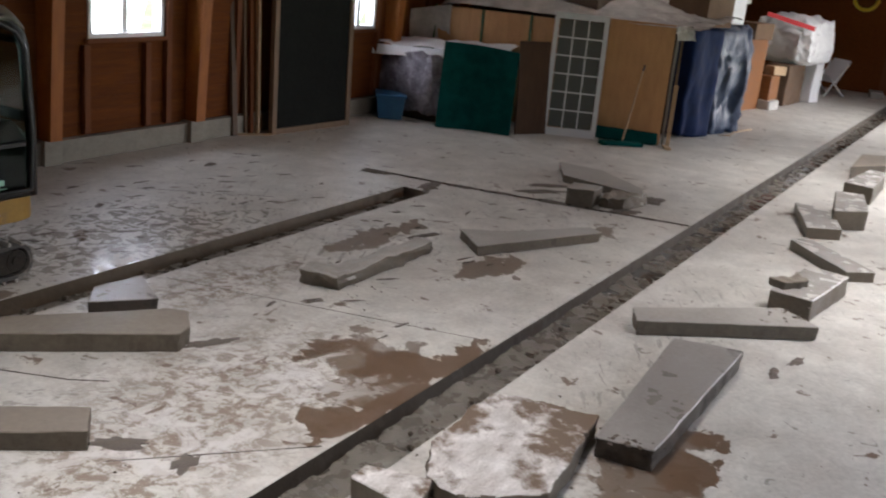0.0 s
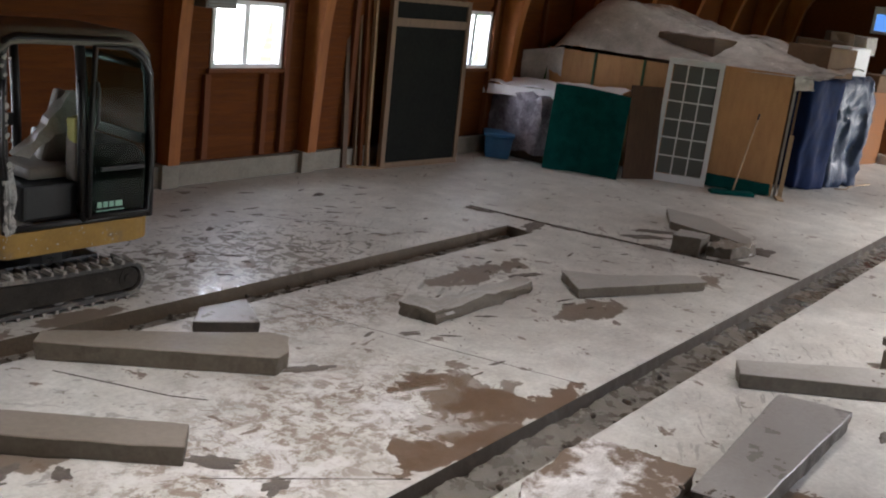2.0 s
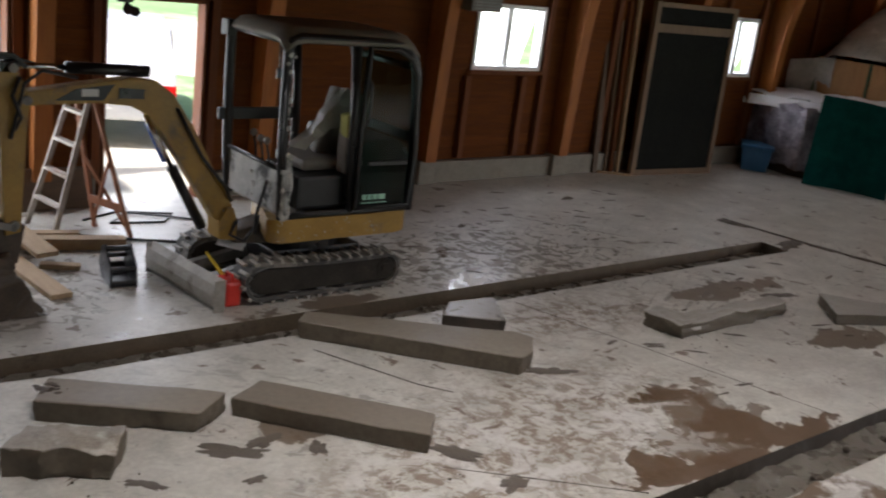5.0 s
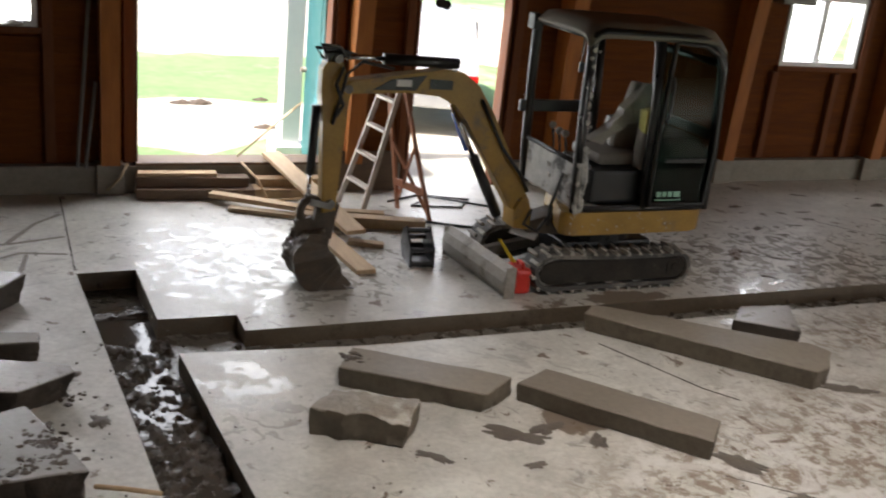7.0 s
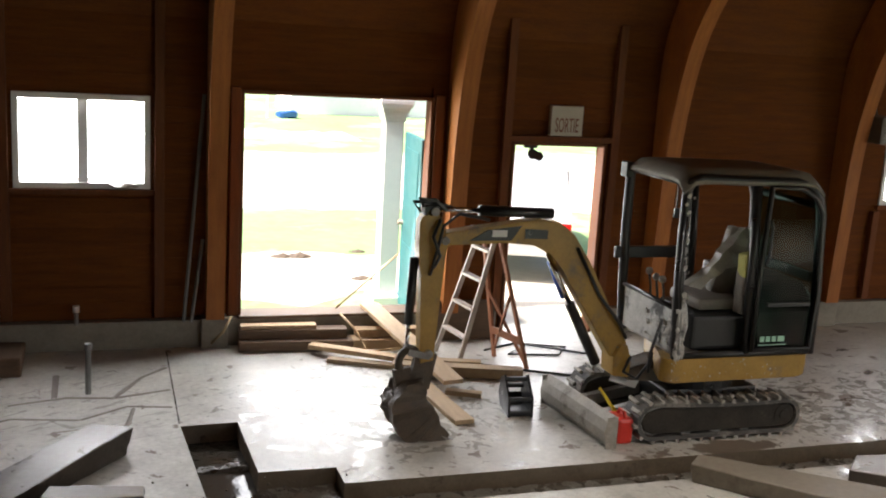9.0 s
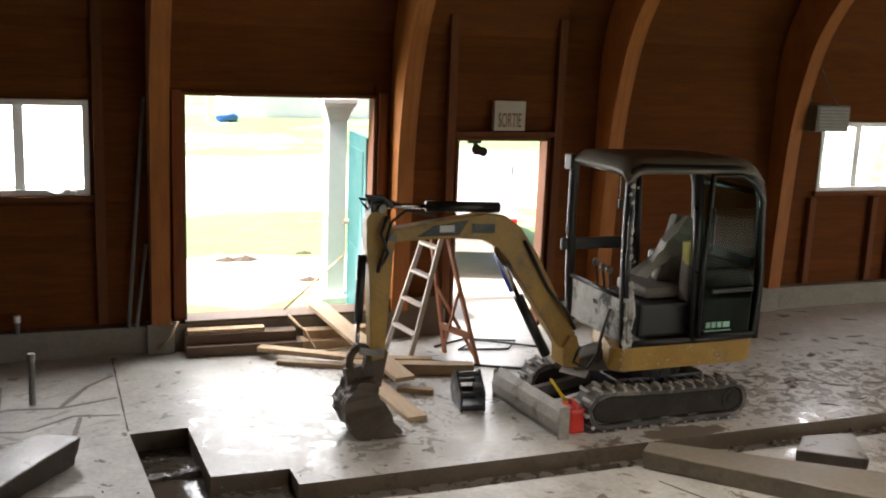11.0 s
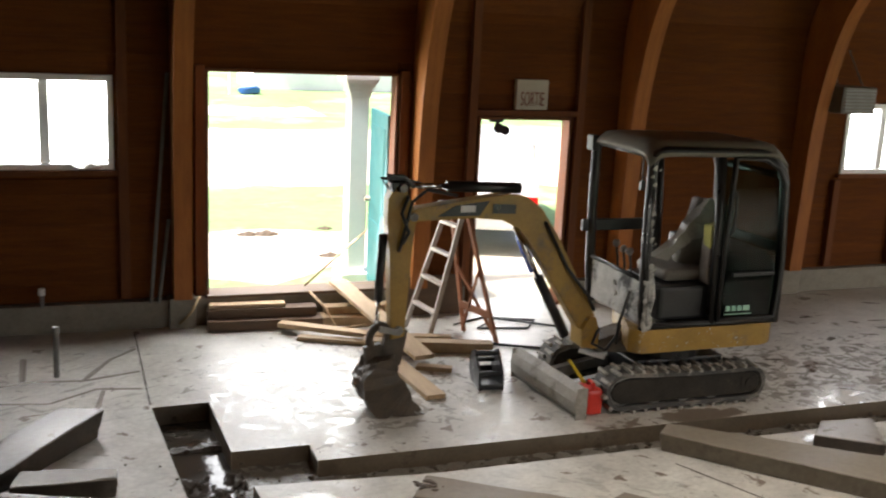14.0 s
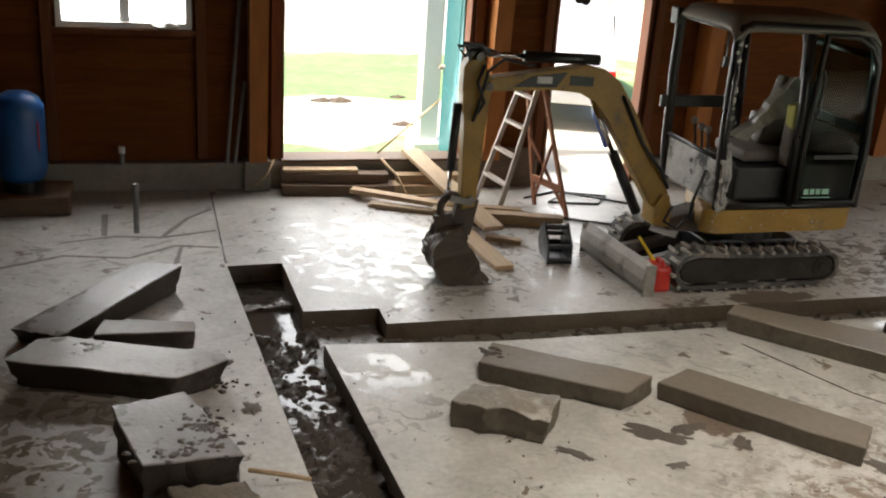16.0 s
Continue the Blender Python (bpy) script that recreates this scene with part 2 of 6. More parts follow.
# wet muddy sides, near black because shade is painted in
WET_SHADED_SIDE = worn("wet_shaded_cut_side", (0.028, 0.021, 0.015), (0.08, 0.062, 0.046), 5, (0.3, 0.7), relief=0.6, dirt=(0.035, 0.027, 0.02), dirt_at=0.55)
STREAKED = worn("mud_streaked_slab_face", (0.30, 0.27, 0.235), (0.80, 0.78, 0.75), 5, (0.25, 0.55), relief=0.5, stretch=(1, 2.4, 1), dirt=(0.15, 0.105, 0.07), dirt_at=0.475)
PALETOP = worn("pale_slab_face", (0.25, 0.235, 0.205), (0.41, 0.39, 0.35), 3, (0.35, 0.6), relief=0.3, dirt=(0.15, 0.12, 0.09), dirt_at=0.62)
BROKEN = worn("broken_concrete_with_soil", (0.14, 0.112, 0.082), (0.36, 0.325, 0.27), 6, (0.4, 0.85), relief=1.0, dirt=(0.46, 0.435, 0.38), dirt_at=0.51)
MUD = worn("wet_mud", (0.03, 0.022, 0.016), (0.085, 0.066, 0.048), 14, (0.1, 0.5), relief=1.0)
SLURRY = worn("grey_slurry", (0.085, 0.074, 0.06), (0.2, 0.182, 0.152), 7, (0.1, 0.5), relief=0.9)
WALLWOOD = worn("red_stained_wall_boards", (0.097, 0.027, 0.006), (0.18, 0.056, 0.012), 2.2, (0.7, 0.92), relief=0.2, stretch=(1, 5, 9), vary=0.2, spec=0.15)
STUD = worn("red_stained_stud", (0.125, 0.042, 0.017), (0.21, 0.074, 0.028), 3, (0.6, 0.85), relief=0.25, stretch=(7, 7, 1), vary=0.25, spec=0.2)
ARCHWOOD = worn("varnished_glulam", (0.28, 0.092, 0.022), (0.46, 0.168, 0.042), 2.5, (0.45, 0.7), relief=0.2, stretch=(9, 2, 1), vary=0.15, spec=0.25)
ROOFWOOD = worn("roof_deck_boards", (0.097, 0.028, 0.007), (0.18, 0.057, 0.013), 2, (0.6, 0.9), relief=0.3, stretch=(1, 7, 7), spec=0.15)
CURB = worn("pale_concrete_kerb", (0.19, 0.172, 0.138), (0.31, 0.285, 0.235), 3, (0.6, 0.85), relief=0.3, dirt=(0.2, 0.17, 0.14), dirt_at=0.62)
VINYL = worn("white_vinyl", (0.74, 0.75, 0.76), (0.82, 0.83, 0.83), 5, (0.3, 0.45), relief=0.05)
GLASS = glass_material("window_glass")
WATER = glass_material("puddle_water", (0.3, 0.27, 0.22), 0.02)
WATER.node_tree.nodes["Principled BSDF"].inputs["Transmission Weight"].default_value = 0.0
WATER.node_tree.nodes["Principled BSDF"].inputs["IOR"].default_value = 1.45
_w = WATER.node_tree
bump(_w, _w.nodes["Principled BSDF"], noise_tex(_w, [n for n in _w.nodes if n.type == "TEX_COORD"][0].outputs["Object"], 7, 3), 0.2, 0.02)
_w.nodes["Principled BSDF"].inputs["Roughness"].default_value = 0.08
WATER.node_tree.nodes["Principled BSDF"].inputs["Base Color"].default_value = (0.06, 0.052, 0.042, 1)

# ---- building blocks ----


def mesh_of(bm, material, name="mesh", smooth=False):
    me = bpy.data.meshes.new(name)
    bmesh.ops.recalc_face_normals(bm, faces=bm.faces)
    bm.to_mesh(me)
    bm.free()
    for mt in (material if isinstance(material, (list, tuple)) else [material]):
        me.materials.append(mt)
    if smooth:
        for p in me.polygons:
            p.use_smooth = True
    return me


def part(name, bm, material, parent=None, label="", smooth=False):
    ob = new(name, mesh_of(bm, material, name, smooth))
    if parent:
        ob.parent = parent
    if label:
        tagged(ob, label)
    return ob


def thing(name, at, label, category, group="", turn=0.0, kind=""):
    ob = new(name)
    ob.matrix_world = pose(*at, 0, 0, turn)
    return tagged(ob, label, category, group, kind)


def box(bm, lo, hi, bevel=0.0, m=None):
    """Adds a box between two corners; bevel rounds its edges; m moves it."""
    vs = [bm.verts.new((x, y, z)) for x in (lo[0], hi[0]) for y in (lo[1], hi[1]) for z in (lo[2], hi[2])]
    fs = [bm.faces.new([vs[i] for i in f]) for f in ((0, 1, 3, 2), (4, 6, 7, 5), (0, 4, 5, 1), (2, 3, 7, 6), (0, 2, 6, 4), (1, 5, 7, 3))]
    out = vs
    if bevel:
        es = list({e for f in fs for e in f.edges})
        r = bmesh.ops.bevel(bm, geom=es, offset=bevel, segments=2, profile=0.6, affect="EDGES")
        out = list({v for f in r["faces"] for v in f.verts} | {v for v in vs if v.is_valid})
    if m is not None:
        bmesh.ops.transform(bm, matrix=m, verts=[v for v in out if v.is_valid])
    return bm


def boxes(*items, bevel=0.0):
    bm = bmesh.new()
    for lo, hi in items:
        box(bm, lo, hi, bevel)
    return bm


def prism(bm, outline, axis, a, b, bevel=0.0):
    """Extrudes an outline of pairs along an axis (0 x, 1 y, 2 z) from a to b."""
    def place(p, d):
        q = list(p)
        q.insert(axis, d)
        return q
    lo = [bm.verts.new(place(p, a)) for p in outline]
    hi = [bm.verts.new(place(p, b)) for p in outline]
    n = len(outline)
    fs = [bm.faces.new(lo), bm.faces.new(hi[::-1])]
    fs += [bm.faces.new((lo[i], hi[i], hi[(i + 1) % n], lo[(i + 1) % n])) for i in range(n)]
    if bevel:
        es = list({e for f in fs for e in f.edges})
        bmesh.ops.bevel(bm, geom=es, offset=bevel, segments=2, profile=0.6, affect="EDGES")
    return bm


def rod(bm, pts, r, seg=8, r2=None):
    """A round bar along points."""
    pts = [Vector(p) for p in pts]
    rings = []
    for i, p in enumerate(pts):
        d = (pts[min(i + 1, len(pts) - 1)] - pts[max(i - 1, 0)]).normalized()
        a = d.orthogonal().normalized() if i == 0 else (rings[-1][1] - d * rings[-1][1].dot(d)).normalized()
        b = d.cross(a)
        rr = r if r2 is None else r + (r2 - r) * i / (len(pts) - 1)
        rings.append(([bm.verts.new(p + (a * math.cos(t) + b * math.sin(t)) * rr) for t in [2 * math.pi * k / seg for k in range(seg)]], a))
    for (u, _), (v, _) in zip(rings, rings[1:]):
        for k in range(seg):
            bm.faces.new((u[k], u[(k + 1) % seg], v[(k + 1) % seg], v[k]))
    bm.faces.new(rings[0][0][::-1])
    bm.faces.new(rings[-1][0])
    return bm


def bar(bm, p, q, w, h, bevel=0.0, up=(0, 0, 1)):
    """A square bar from p to q, w wide and h deep."""
    p, q = Vector(p), Vector(q)
    d = (q - p).normalized()
    s = d.cross(Vector(up))
    s = s.normalized() if s.length > 1e-4 else Vector((1, 0, 0))
    u = s.cross(d)
    m = Matrix((s, d, u)).transposed().to_4x4()
    m.translation = p
    return box(bm, (-w / 2, 0, -h / 2), (w / 2, (q - p).length, h / 2), bevel, m)


def roughen(bm, amount, scale, verts=None):
    for v in (verts or bm.verts):
        v.co += noise.noise_vector(v.co * scale) * amount


# ---- floor and trenches ----
MUDSTAIN = worn("drying_mud_stain", (0.12, 0.10, 0.08), (0.26, 0.23, 0.19), 8, (0.3, 0.6), relief=0.3)


def left_c(y):
    return -0.465 + (0.95 - y) * 0.061


def right_c(y):
    return -y * 0.068


FAR, SOUTH, EAST, WEST = 3.3, -10.1, 30.0, -7.5
floor_pieces = [
    [(WEST, -3.97), (left_c(-3.97), -3.97), (left_c(0.95), 0.95), (-0.465, FAR), (WEST, FAR)],
    [(-0.465, 0.95), (-0.03, 0.97), (-0.03, FAR), (-0.465, FAR)],
    [(-0.03, 0.97), (0, 0), (0.55, -0.01), (0.55, -0.285), (9.66, -0.285), (9.66, FAR), (-0.03, FAR)],
    [(9.66, -3.57), (EAST, -3.57), (EAST, FAR), (9.66, FAR), (9.66, -0.285), (9.66, -0.66)],
    [(0.06, -0.56), (right_c(-3.57), -3.57), (9.66, -3.57), (9.66, -0.66), (1.3, -0.67)],
    [(WEST, SOUTH), (EAST, SOUTH), (EAST, -3.97), (left_c(-3.97), -3.97), (WEST, -3.97)],
]
bm = bmesh.new()
for poly in floor_pieces:
    bm.faces.new([bm.verts.new((x, y, 0)) for x, y in poly])
floor = tagged(part("floor", bm, FLOOR), "wet grey concrete slab floor with mud stains", "floor", kind="structure")


def trench_face(points, depth, material):
    """The cut side of the slab below a line of points, slightly uneven."""
    bm = bmesh.new()
    rows = []
    for (x0, y0), (x1, y1) in zip(points, points[1:]):
        n = max(2, int(math.hypot(x1 - x0, y1 - y0) / 0.08))
        for i in range(n + 1):
            x, y = x0 + (x1 - x0) * i / n, y0 + (y1 - y0) * i / n
            rows.append([bm.verts.new((x, y, 0))] + [bm.verts.new(Vector((x, y, -depth * k / 3)) + noise.noise_vector(Vector((x, y, k)) * 6) * 0.012) for k in (1, 2, 3)])
    for a, b in zip(rows, rows[1:]):
        for k in range(3):
            bm.faces.new((a[k], b[k], b[k + 1], a[k + 1]))
    return part("trench_side", bm, material, floor)


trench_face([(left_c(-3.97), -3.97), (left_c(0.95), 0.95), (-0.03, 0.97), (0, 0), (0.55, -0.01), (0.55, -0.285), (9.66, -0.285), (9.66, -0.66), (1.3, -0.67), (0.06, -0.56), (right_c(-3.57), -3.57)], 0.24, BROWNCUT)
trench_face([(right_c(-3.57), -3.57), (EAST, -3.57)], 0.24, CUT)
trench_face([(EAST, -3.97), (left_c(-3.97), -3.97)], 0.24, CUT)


def trench_bed(name, x0, x1, y0, y1, z, lumps, step, material, label, skew=0.0):
    bm = bmesh.new()
    nx, ny = max(2, int((x1 - x0) / step)), max(2, int((y1 - y0) / step))
    grid = [[bm.verts.new((x0 + (x1 - x0) * i / nx - (y0 + (y1 - y0) * j / ny) * skew, y0 + (y1 - y0) * j / ny, z)) for j in range(ny + 1)] for i in range(nx + 1)]
    for a in grid:
        for v in a:
            if name == "trench_mud" and v.co.y > -0.1:
                v.co.z -= 0.055 if abs(v.co.y - 0.42) > 0.05 else -0.01
            v.co.z += (0.4 if name == "trench_mud" and v.co.y > -0.1 else 1.0) * lumps * (0.9 * noise.noise(v.co * 5) + 0.8 * noise.noise(v.co * 13) + 0.6 * abs(noise.noise(v.co * 34)) + 0.3 * noise.noise(v.co * 60))
    for i in range(nx):
        for j in range(ny):
            bm.faces.new((grid[i][j], grid[i + 1][j], grid[i + 1][j + 1], grid[i][j + 1]))
    return tagged(part(name, bm, material, None, "", True), label, "mud", kind="stuff")


trench_bed("trench_mud", -0.5, 0.05, -3.97, 1.0, -0.145, 0.062, 0.016, MUD, "wet dark mud and rubble in the trench", 0.065)
trench_bed("trench_slurry", 0.0, 9.7, -0.75, 0.02, -0.135, 0.018, 0.04, SLURRY, "grey slurry on the bed of the cut")
trench_bed("trench_slurry", 0.1, 30, -4.02, -3.52, -0.125, 0.03, 0.05, SLURRY, "grey wet slurry on the bed of the long trench")
bm = boxes(((-0.55, -3.9, -0.2), (0.4, 1.0, -0.147)))
tagged(part("puddle", bm, WATER), "muddy puddle water in the trench", "water", kind="structure")
bm = boxes(((8.6, -4.0, -0.17), (30, -3.54, -0.124)), ((0.5, -4.0, -0.17), (8.5, -3.54, -0.137)))
tagged(part("puddle", bm, WATER), "shallow water along the long trench", "water", kind="structure")


def line_strip(name, pts, w, z, material, label):
    bm = bmesh.new()
    for (x0, y0), (x1, y1) in zip(pts, pts[1:]):
        n = max(2, int(math.hypot(x1 - x0, y1 - y0) / 0.12))
        d = Vector((x1 - x0, y1 - y0, 0)).normalized()
        s = Vector((-d.y, d.x, 0))
        prev = None
        for i in range(n + 1):
            c = Vector((x0 + (x1 - x0) * i / n, y0 + (y1 - y0) * i / n, z))
            ww = w * (0.6 + 0.7 * abs(noise.noise(c * 3.1)))
            a, b, t = bm.verts.new(c - s * ww), bm.verts.new(c + s * ww), bm.verts.new(c + Vector((0, 0, w * 0.25)))
            if prev:
                bm.faces.new((prev[0], a, t, prev[2]))
                bm.faces.new((prev[2], t, b, prev[1]))
            prev = (a, b, t)
    return tagged(part(name, bm, material), label, "joint", kind="structure")


line_strip("floor_joint", [(2.78, -2.72), (3.7, -3.52)], 0.008, 0.001, MUD, "control joint in the slab")
line_strip("floor_joint", [(3.0, -0.95), (3.35, -1.75), (3.5, -1.95)], 0.012, 0.001, MUD, "crack in the slab")
line_strip("floor_joint", [(5.2, -0.75), (5.9, -3.5)], 0.007, 0.001, MUD, "control joint in the slab")
line_strip("floor_joint", [(7.1, 1.6), (8.0, 0.4)], 0.008, 0.001, MUD, "control joint in the slab")
line_strip("floor_joint", [(-0.47, 1.0), (-0.47, 2.9)], 0.008, 0.001, MUD, "control joint in the slab")
for run in ([(-1.75, 1.6), (-1.32, 1.72), (-0.95, 1.66), (-0.5, 1.8)], [(-1.42, 2.3), (-1.41, 1.72)], [(-0.95, 1.66), (-0.72, 2.15), (-0.5, 2.4)], [(-2.2, 1.05), (-1.7, 1.3), (-1.2, 1.2), (-0.85, 1.45), (-0.5, 1.38)], [(-1.0, 0.75), (-0.85, 1.05), (-0.8, 1.4)]):
    line_strip("floor_joint", run, 0.026, 0.0006, MUDSTAIN, "muddy crack in the slab round the pipe")
line_strip("floor_joint", [(10.07, 0.58), (10.23, -0.66), (10.81, -3.56)], 0.05, 0.003, MUD, "muddy saw cut across the slab")

# ---- north wall ----
ARCH_X = [-0.02 + 2.363 * k for k in range(-3, 13)]
OPENINGS = {  # x0, x1, z0, z1
    "wide_door": (0.21, 2.1, 0.25, 2.47), "exit_door": (2.97, 4.04, 0.0, 2.06), "window_west": (-1.79, -0.61, 1.52, 2.38),
    "window_mid": (7.71, 8.92, 1.43, 2.27), "window_east": (12.9, 13.74, 1.42, 2.35), "window_far": (22.1, 23.25, 1.45, 2.33),
}
BOARD = 0.142
wall_north = tagged(new("wall_north"), "dark red stained board wall on a concrete kerb", "wall", kind="structure")
bays = sorted([WEST] + [x for x in ARCH_X if WEST < x < EAST] + [EAST])
rest = bmesh.new()
for b0, b1 in zip(bays, bays[1:]):
    z = 0.3
    while z < 3.3:
        cuts = [(b0, b1)]
        for x0, x1, z0, z1 in OPENINGS.values():
            if z + BOARD > z0 + 0.03 and z < z1 - 0.03:
                cuts = [s for a, b in cuts for s in ((a, min(b, x0)), (max(a, x1), b)) if s[1] - s[0] > 0.02]
        for a, b in cuts:
            if a > -2.6 and b < 10 and z < 3.2:
                bm = bmesh.new()
                box(bm, (a, WALL, z), (b, WALL + 0.03, z + BOARD - 0.0015))
                part("board", bm, WALLWOOD, wall_north)
            else:
                box(rest, (a, WALL, z), (b, WALL + 0.03, z + BOARD - 0.0015))
        z += BOARD
tagged(part("far_boards", rest, WALLWOOD, wall_north), kind="stuff")
outer = bmesh.new()
xs = sorted({WEST, EAST} | {v for o in OPENINGS.values() for v in o[:2]})
for a, b in zip(xs, xs[1:]):
    zs = [(-0.3, 3.4)]
    for x0, x1, z0, z1 in OPENINGS.values():
        if x0 <= a and b <= x1:
            zs = [s for s in ((-0.3, z0), (z1, 3.4)) if s[1] - s[0] > 0.01]
            if z0 == 0.0:
                zs = [(-0.3, -0.01), (z1, 3.4)]
    for z0, z1 in zs:
        box(outer, (a, WALL + 0.033, z0), (b, WALL + 0.12, z1))
part("outer_wall", outer, WALLWOOD, wall_north)

kerb = tagged(new("baseboard"), "pale concrete kerb under the wall", "kerb", kind="structure")
for a, b in ((WEST, 2.9), (4.12, EAST)):
    bm = bmesh.new()
    top = 0.27
    box(bm, (a, 2.99, 0), (b, WALL + 0.03, top), 0.012)
    part("kerb_run", bm, CURB, kerb)
foot_mesh = mesh_of(boxes(((-0.125, -0.16, 0), (0.125, 0.1, 0.3)), bevel=0.012), CURB, "foot")

# arches: straight legs that swing inwards into the roof curve
OUTER = [(3.075, 0.3), (3.075, 1.2), (3.075, 2.2), (3.05, 3.0), (2.88, 3.5), (2.52, 4.05), (1.95, 4.65), (1.1, 5.3), (0.0, 5.95), (-1.5, 6.65), (-3.5, 7.4)]
INNER = [(2.87, 0.3), (2.83, 1.2), (2.76, 2.2), (2.56, 3.0), (2.3, 3.48), (1.92, 3.9), (1.4, 4.4), (0.6, 4.98), (-0.4, 5.58), (-1.8, 6.24), (-3.5, 6.9)]
MID = -3.5


def smooth_line(pts, per=4):
    """A rounder line through the same points."""
    out = []
    for i in range(len(pts) - 1):
        a, b, c, d = (Vector(pts[max(0, i - 1)]), Vector(pts[i]), Vector(pts[i + 1]), Vector(pts[min(len(pts) - 1, i + 2)]))
        for k in range(per):
            t = k / per
            out.append(tuple(0.5 * (2 * b + (c - a) * t + (2 * a - 5 * b + 4 * c - d) * t * t + (3 * b - a - 3 * c + d) * t ** 3)))
    return out + [pts[-1]]


OUTER, INNER = smooth_line(OUTER), smooth_line(INNER)


def arch_mesh():
    bm = bmesh.new()
    for side in (1, -1):
        def q(p):
            return (p[0] if side == 1 else 2 * MID - p[0], p[1])
        for i in range(len(OUTER) - 1):
            bmq = [q(OUTER[i]), q(OUTER[i + 1]), q(INNER[i + 1]), q(INNER[i])]
            lo = [bm.verts.new((-0.085, *p)) for p in bmq]
            hi = [bm.verts.new((0.085, *p)) for p in bmq]
            bm.faces.new(lo)
            bm.faces.new(hi[::-1])
            bm.faces.new((lo[0], hi[0], hi[1], lo[1]))
            bm.faces.new((lo[2], hi[2], hi[3], lo[3]))
    bmesh.ops.remove_doubles(bm, verts=bm.verts, dist=0.001)
    return mesh_of(bm, ARCHWOOD, "arch")


arch_data = arch_mesh()
for x in ARCH_X:
    if WEST + 0.2 < x < EAST - 0.2:
        arch = thing("timber_arch", (x, 0, 0), "orange varnished laminated timber arch on concrete foot", "arch", "row of arches")
        a = new("arch_beam", arch_data)
        a.parent = arch
        for y, turn in ((3.08, 0), (2 * MID - 3.08, 180)):
            f = new("foot", foot_mesh)
            f.parent = arch
            f.matrix_basis = pose(0, y, 0, 0, 0, turn)
            tagged(f, "pale concrete foot")

# studs between the arches
stud_at = [(-0.53, 0.3, 3.3), (-1.87, 0.3, 3.3), (0.16, 0.3, 2.5), (2.16, 0.3, 2.5), (2.9, 0.3, 3.3), (4.13, 0.0, 3.3), (7.65, 0.3, 1.36), (8.62, 0.3, 1.36), (8.98, 0.3, 3.3), (10.3, 0.3, 3.3), (11.2, 0.3, 3.3), (12.84, 0.3, 3.3), (13.8, 0.3, 3.3), (15.4, 0.3, 3.3), (17.7, 0.3, 3.3)]
for x, z0, z1 in stud_at:
    bm = boxes(((x - 0.045, WALL - 0.07, z0), (x + 0.045, WALL - 0.002, z1)), bevel=0.004)
    tagged(part("wall_stud", bm, STUD), "red stained vertical wall stud", "stud", "wall studs")


def window(name, x0, x1, z0, z1, label):
    w = tagged(new(name), label, "window", kind="structure")
    t = 0.055
    y0, y1 = WALL - 0.02, WALL + 0.125
    part("window_frame", boxes(((x0, y0, z0), (x0 + t, y1, z1)), ((x1 - t, y0, z0), (x1, y1, z1)), ((x0 + t, y0, z1 - t), (x1 - t, y1, z1)), ((x0 + t, y0, z0), (x1 - t, y1, z0 + t)), bevel=0.004), VINYL, w)
    c = (x0 + x1) / 2
    part("mullion", boxes(((c - 0.045, y0 + 0.05, z0 + t), (c + 0.045, y1 - 0.02, z1 - t)), bevel=0.004), VINYL, w)
    part("window_sill", boxes(((x0 - 0.05, WALL - 0.06, z0 - 0.05), (x1 + 0.05, WALL - 0.003, z0 - 0.002)), bevel=0.004), STUD, w)
    for a, b in ((x0 + t, c - 0.045), (c + 0.045, x1 - t)):
        pane = part("pane", boxes(((a, WALL + 0.07, z0 + t), (b, WALL + 0.076, z1 - t))), GLASS, w)
        pane.visible_shadow = False
    return w


window("window_1", *OPENINGS["window_west"], "white vinyl sliding window with two panes")
window("window_2", *OPENINGS["window_mid"], "white vinyl sliding window with two panes")
window("window_3", *OPENINGS["window_east"], "white vinyl window beside stored goods")
window("window_5", *OPENINGS["window_far"], "white vinyl window behind the stacked goods")

# ---- roof, end walls, south wall ----
bm = bmesh.new()
for side in (1, -1):
    lift = [(p[0] + 0.04, p[1] + 0.05) for p in OUTER[12:-1]] + [(MID, OUTER[-1][1] + 0.05)]
    pts = [(y if side == 1 else 2 * MID - y, z) for y, z in lift]
    for (ya, za), (yb, zb) in zip(pts, pts[1:]):
        spans = [(WEST, EAST)]
        for xa, xb in spans:
            for up in (0, 0.12):
                bm.faces.new([bm.verts.new(v) for v in ((xa, ya, za + up), (xb, ya, za + up), (xb, yb, zb + up), (xa, yb, zb + up))])
tagged(part("ceiling", bm, ROOFWOOD), "curved wooden roof deck", "ceiling", kind="structure")


def end_wall(name, x0, x1):
    bm = bmesh.new()
    side = [(p[0], p[1] + 0.1) for p in OUTER[12:]]
    outline = [(3.28, -0.3), (3.28, 3.05)] + side[1:] + [(2 * MID - y, z) for y, z in side[1:-1][::-1]] + [(2 * MID - 3.28, 3.05), (2 * MID - 3.28, -0.3)]
    prism(bm, outline, 0, x0, x1)
    return tagged(part(name, bm, WALLWOOD), "dark wooden end wall", "wall", kind="structure")


end_wall("wall_east", EAST, EAST + 0.2)
end_wall("wall_west", WEST - 0.2, WEST)
# openings assumed in the unseen south wall, one for each fill lamp
SOUTH_OPEN = [(3.5, 8.5, 0.0, 3.2), (13.5, 18.5, 0.0, 3.2), (21.5, 26.5, 0.0, 3.2)]
bm = bmesh.new()
cur = WEST
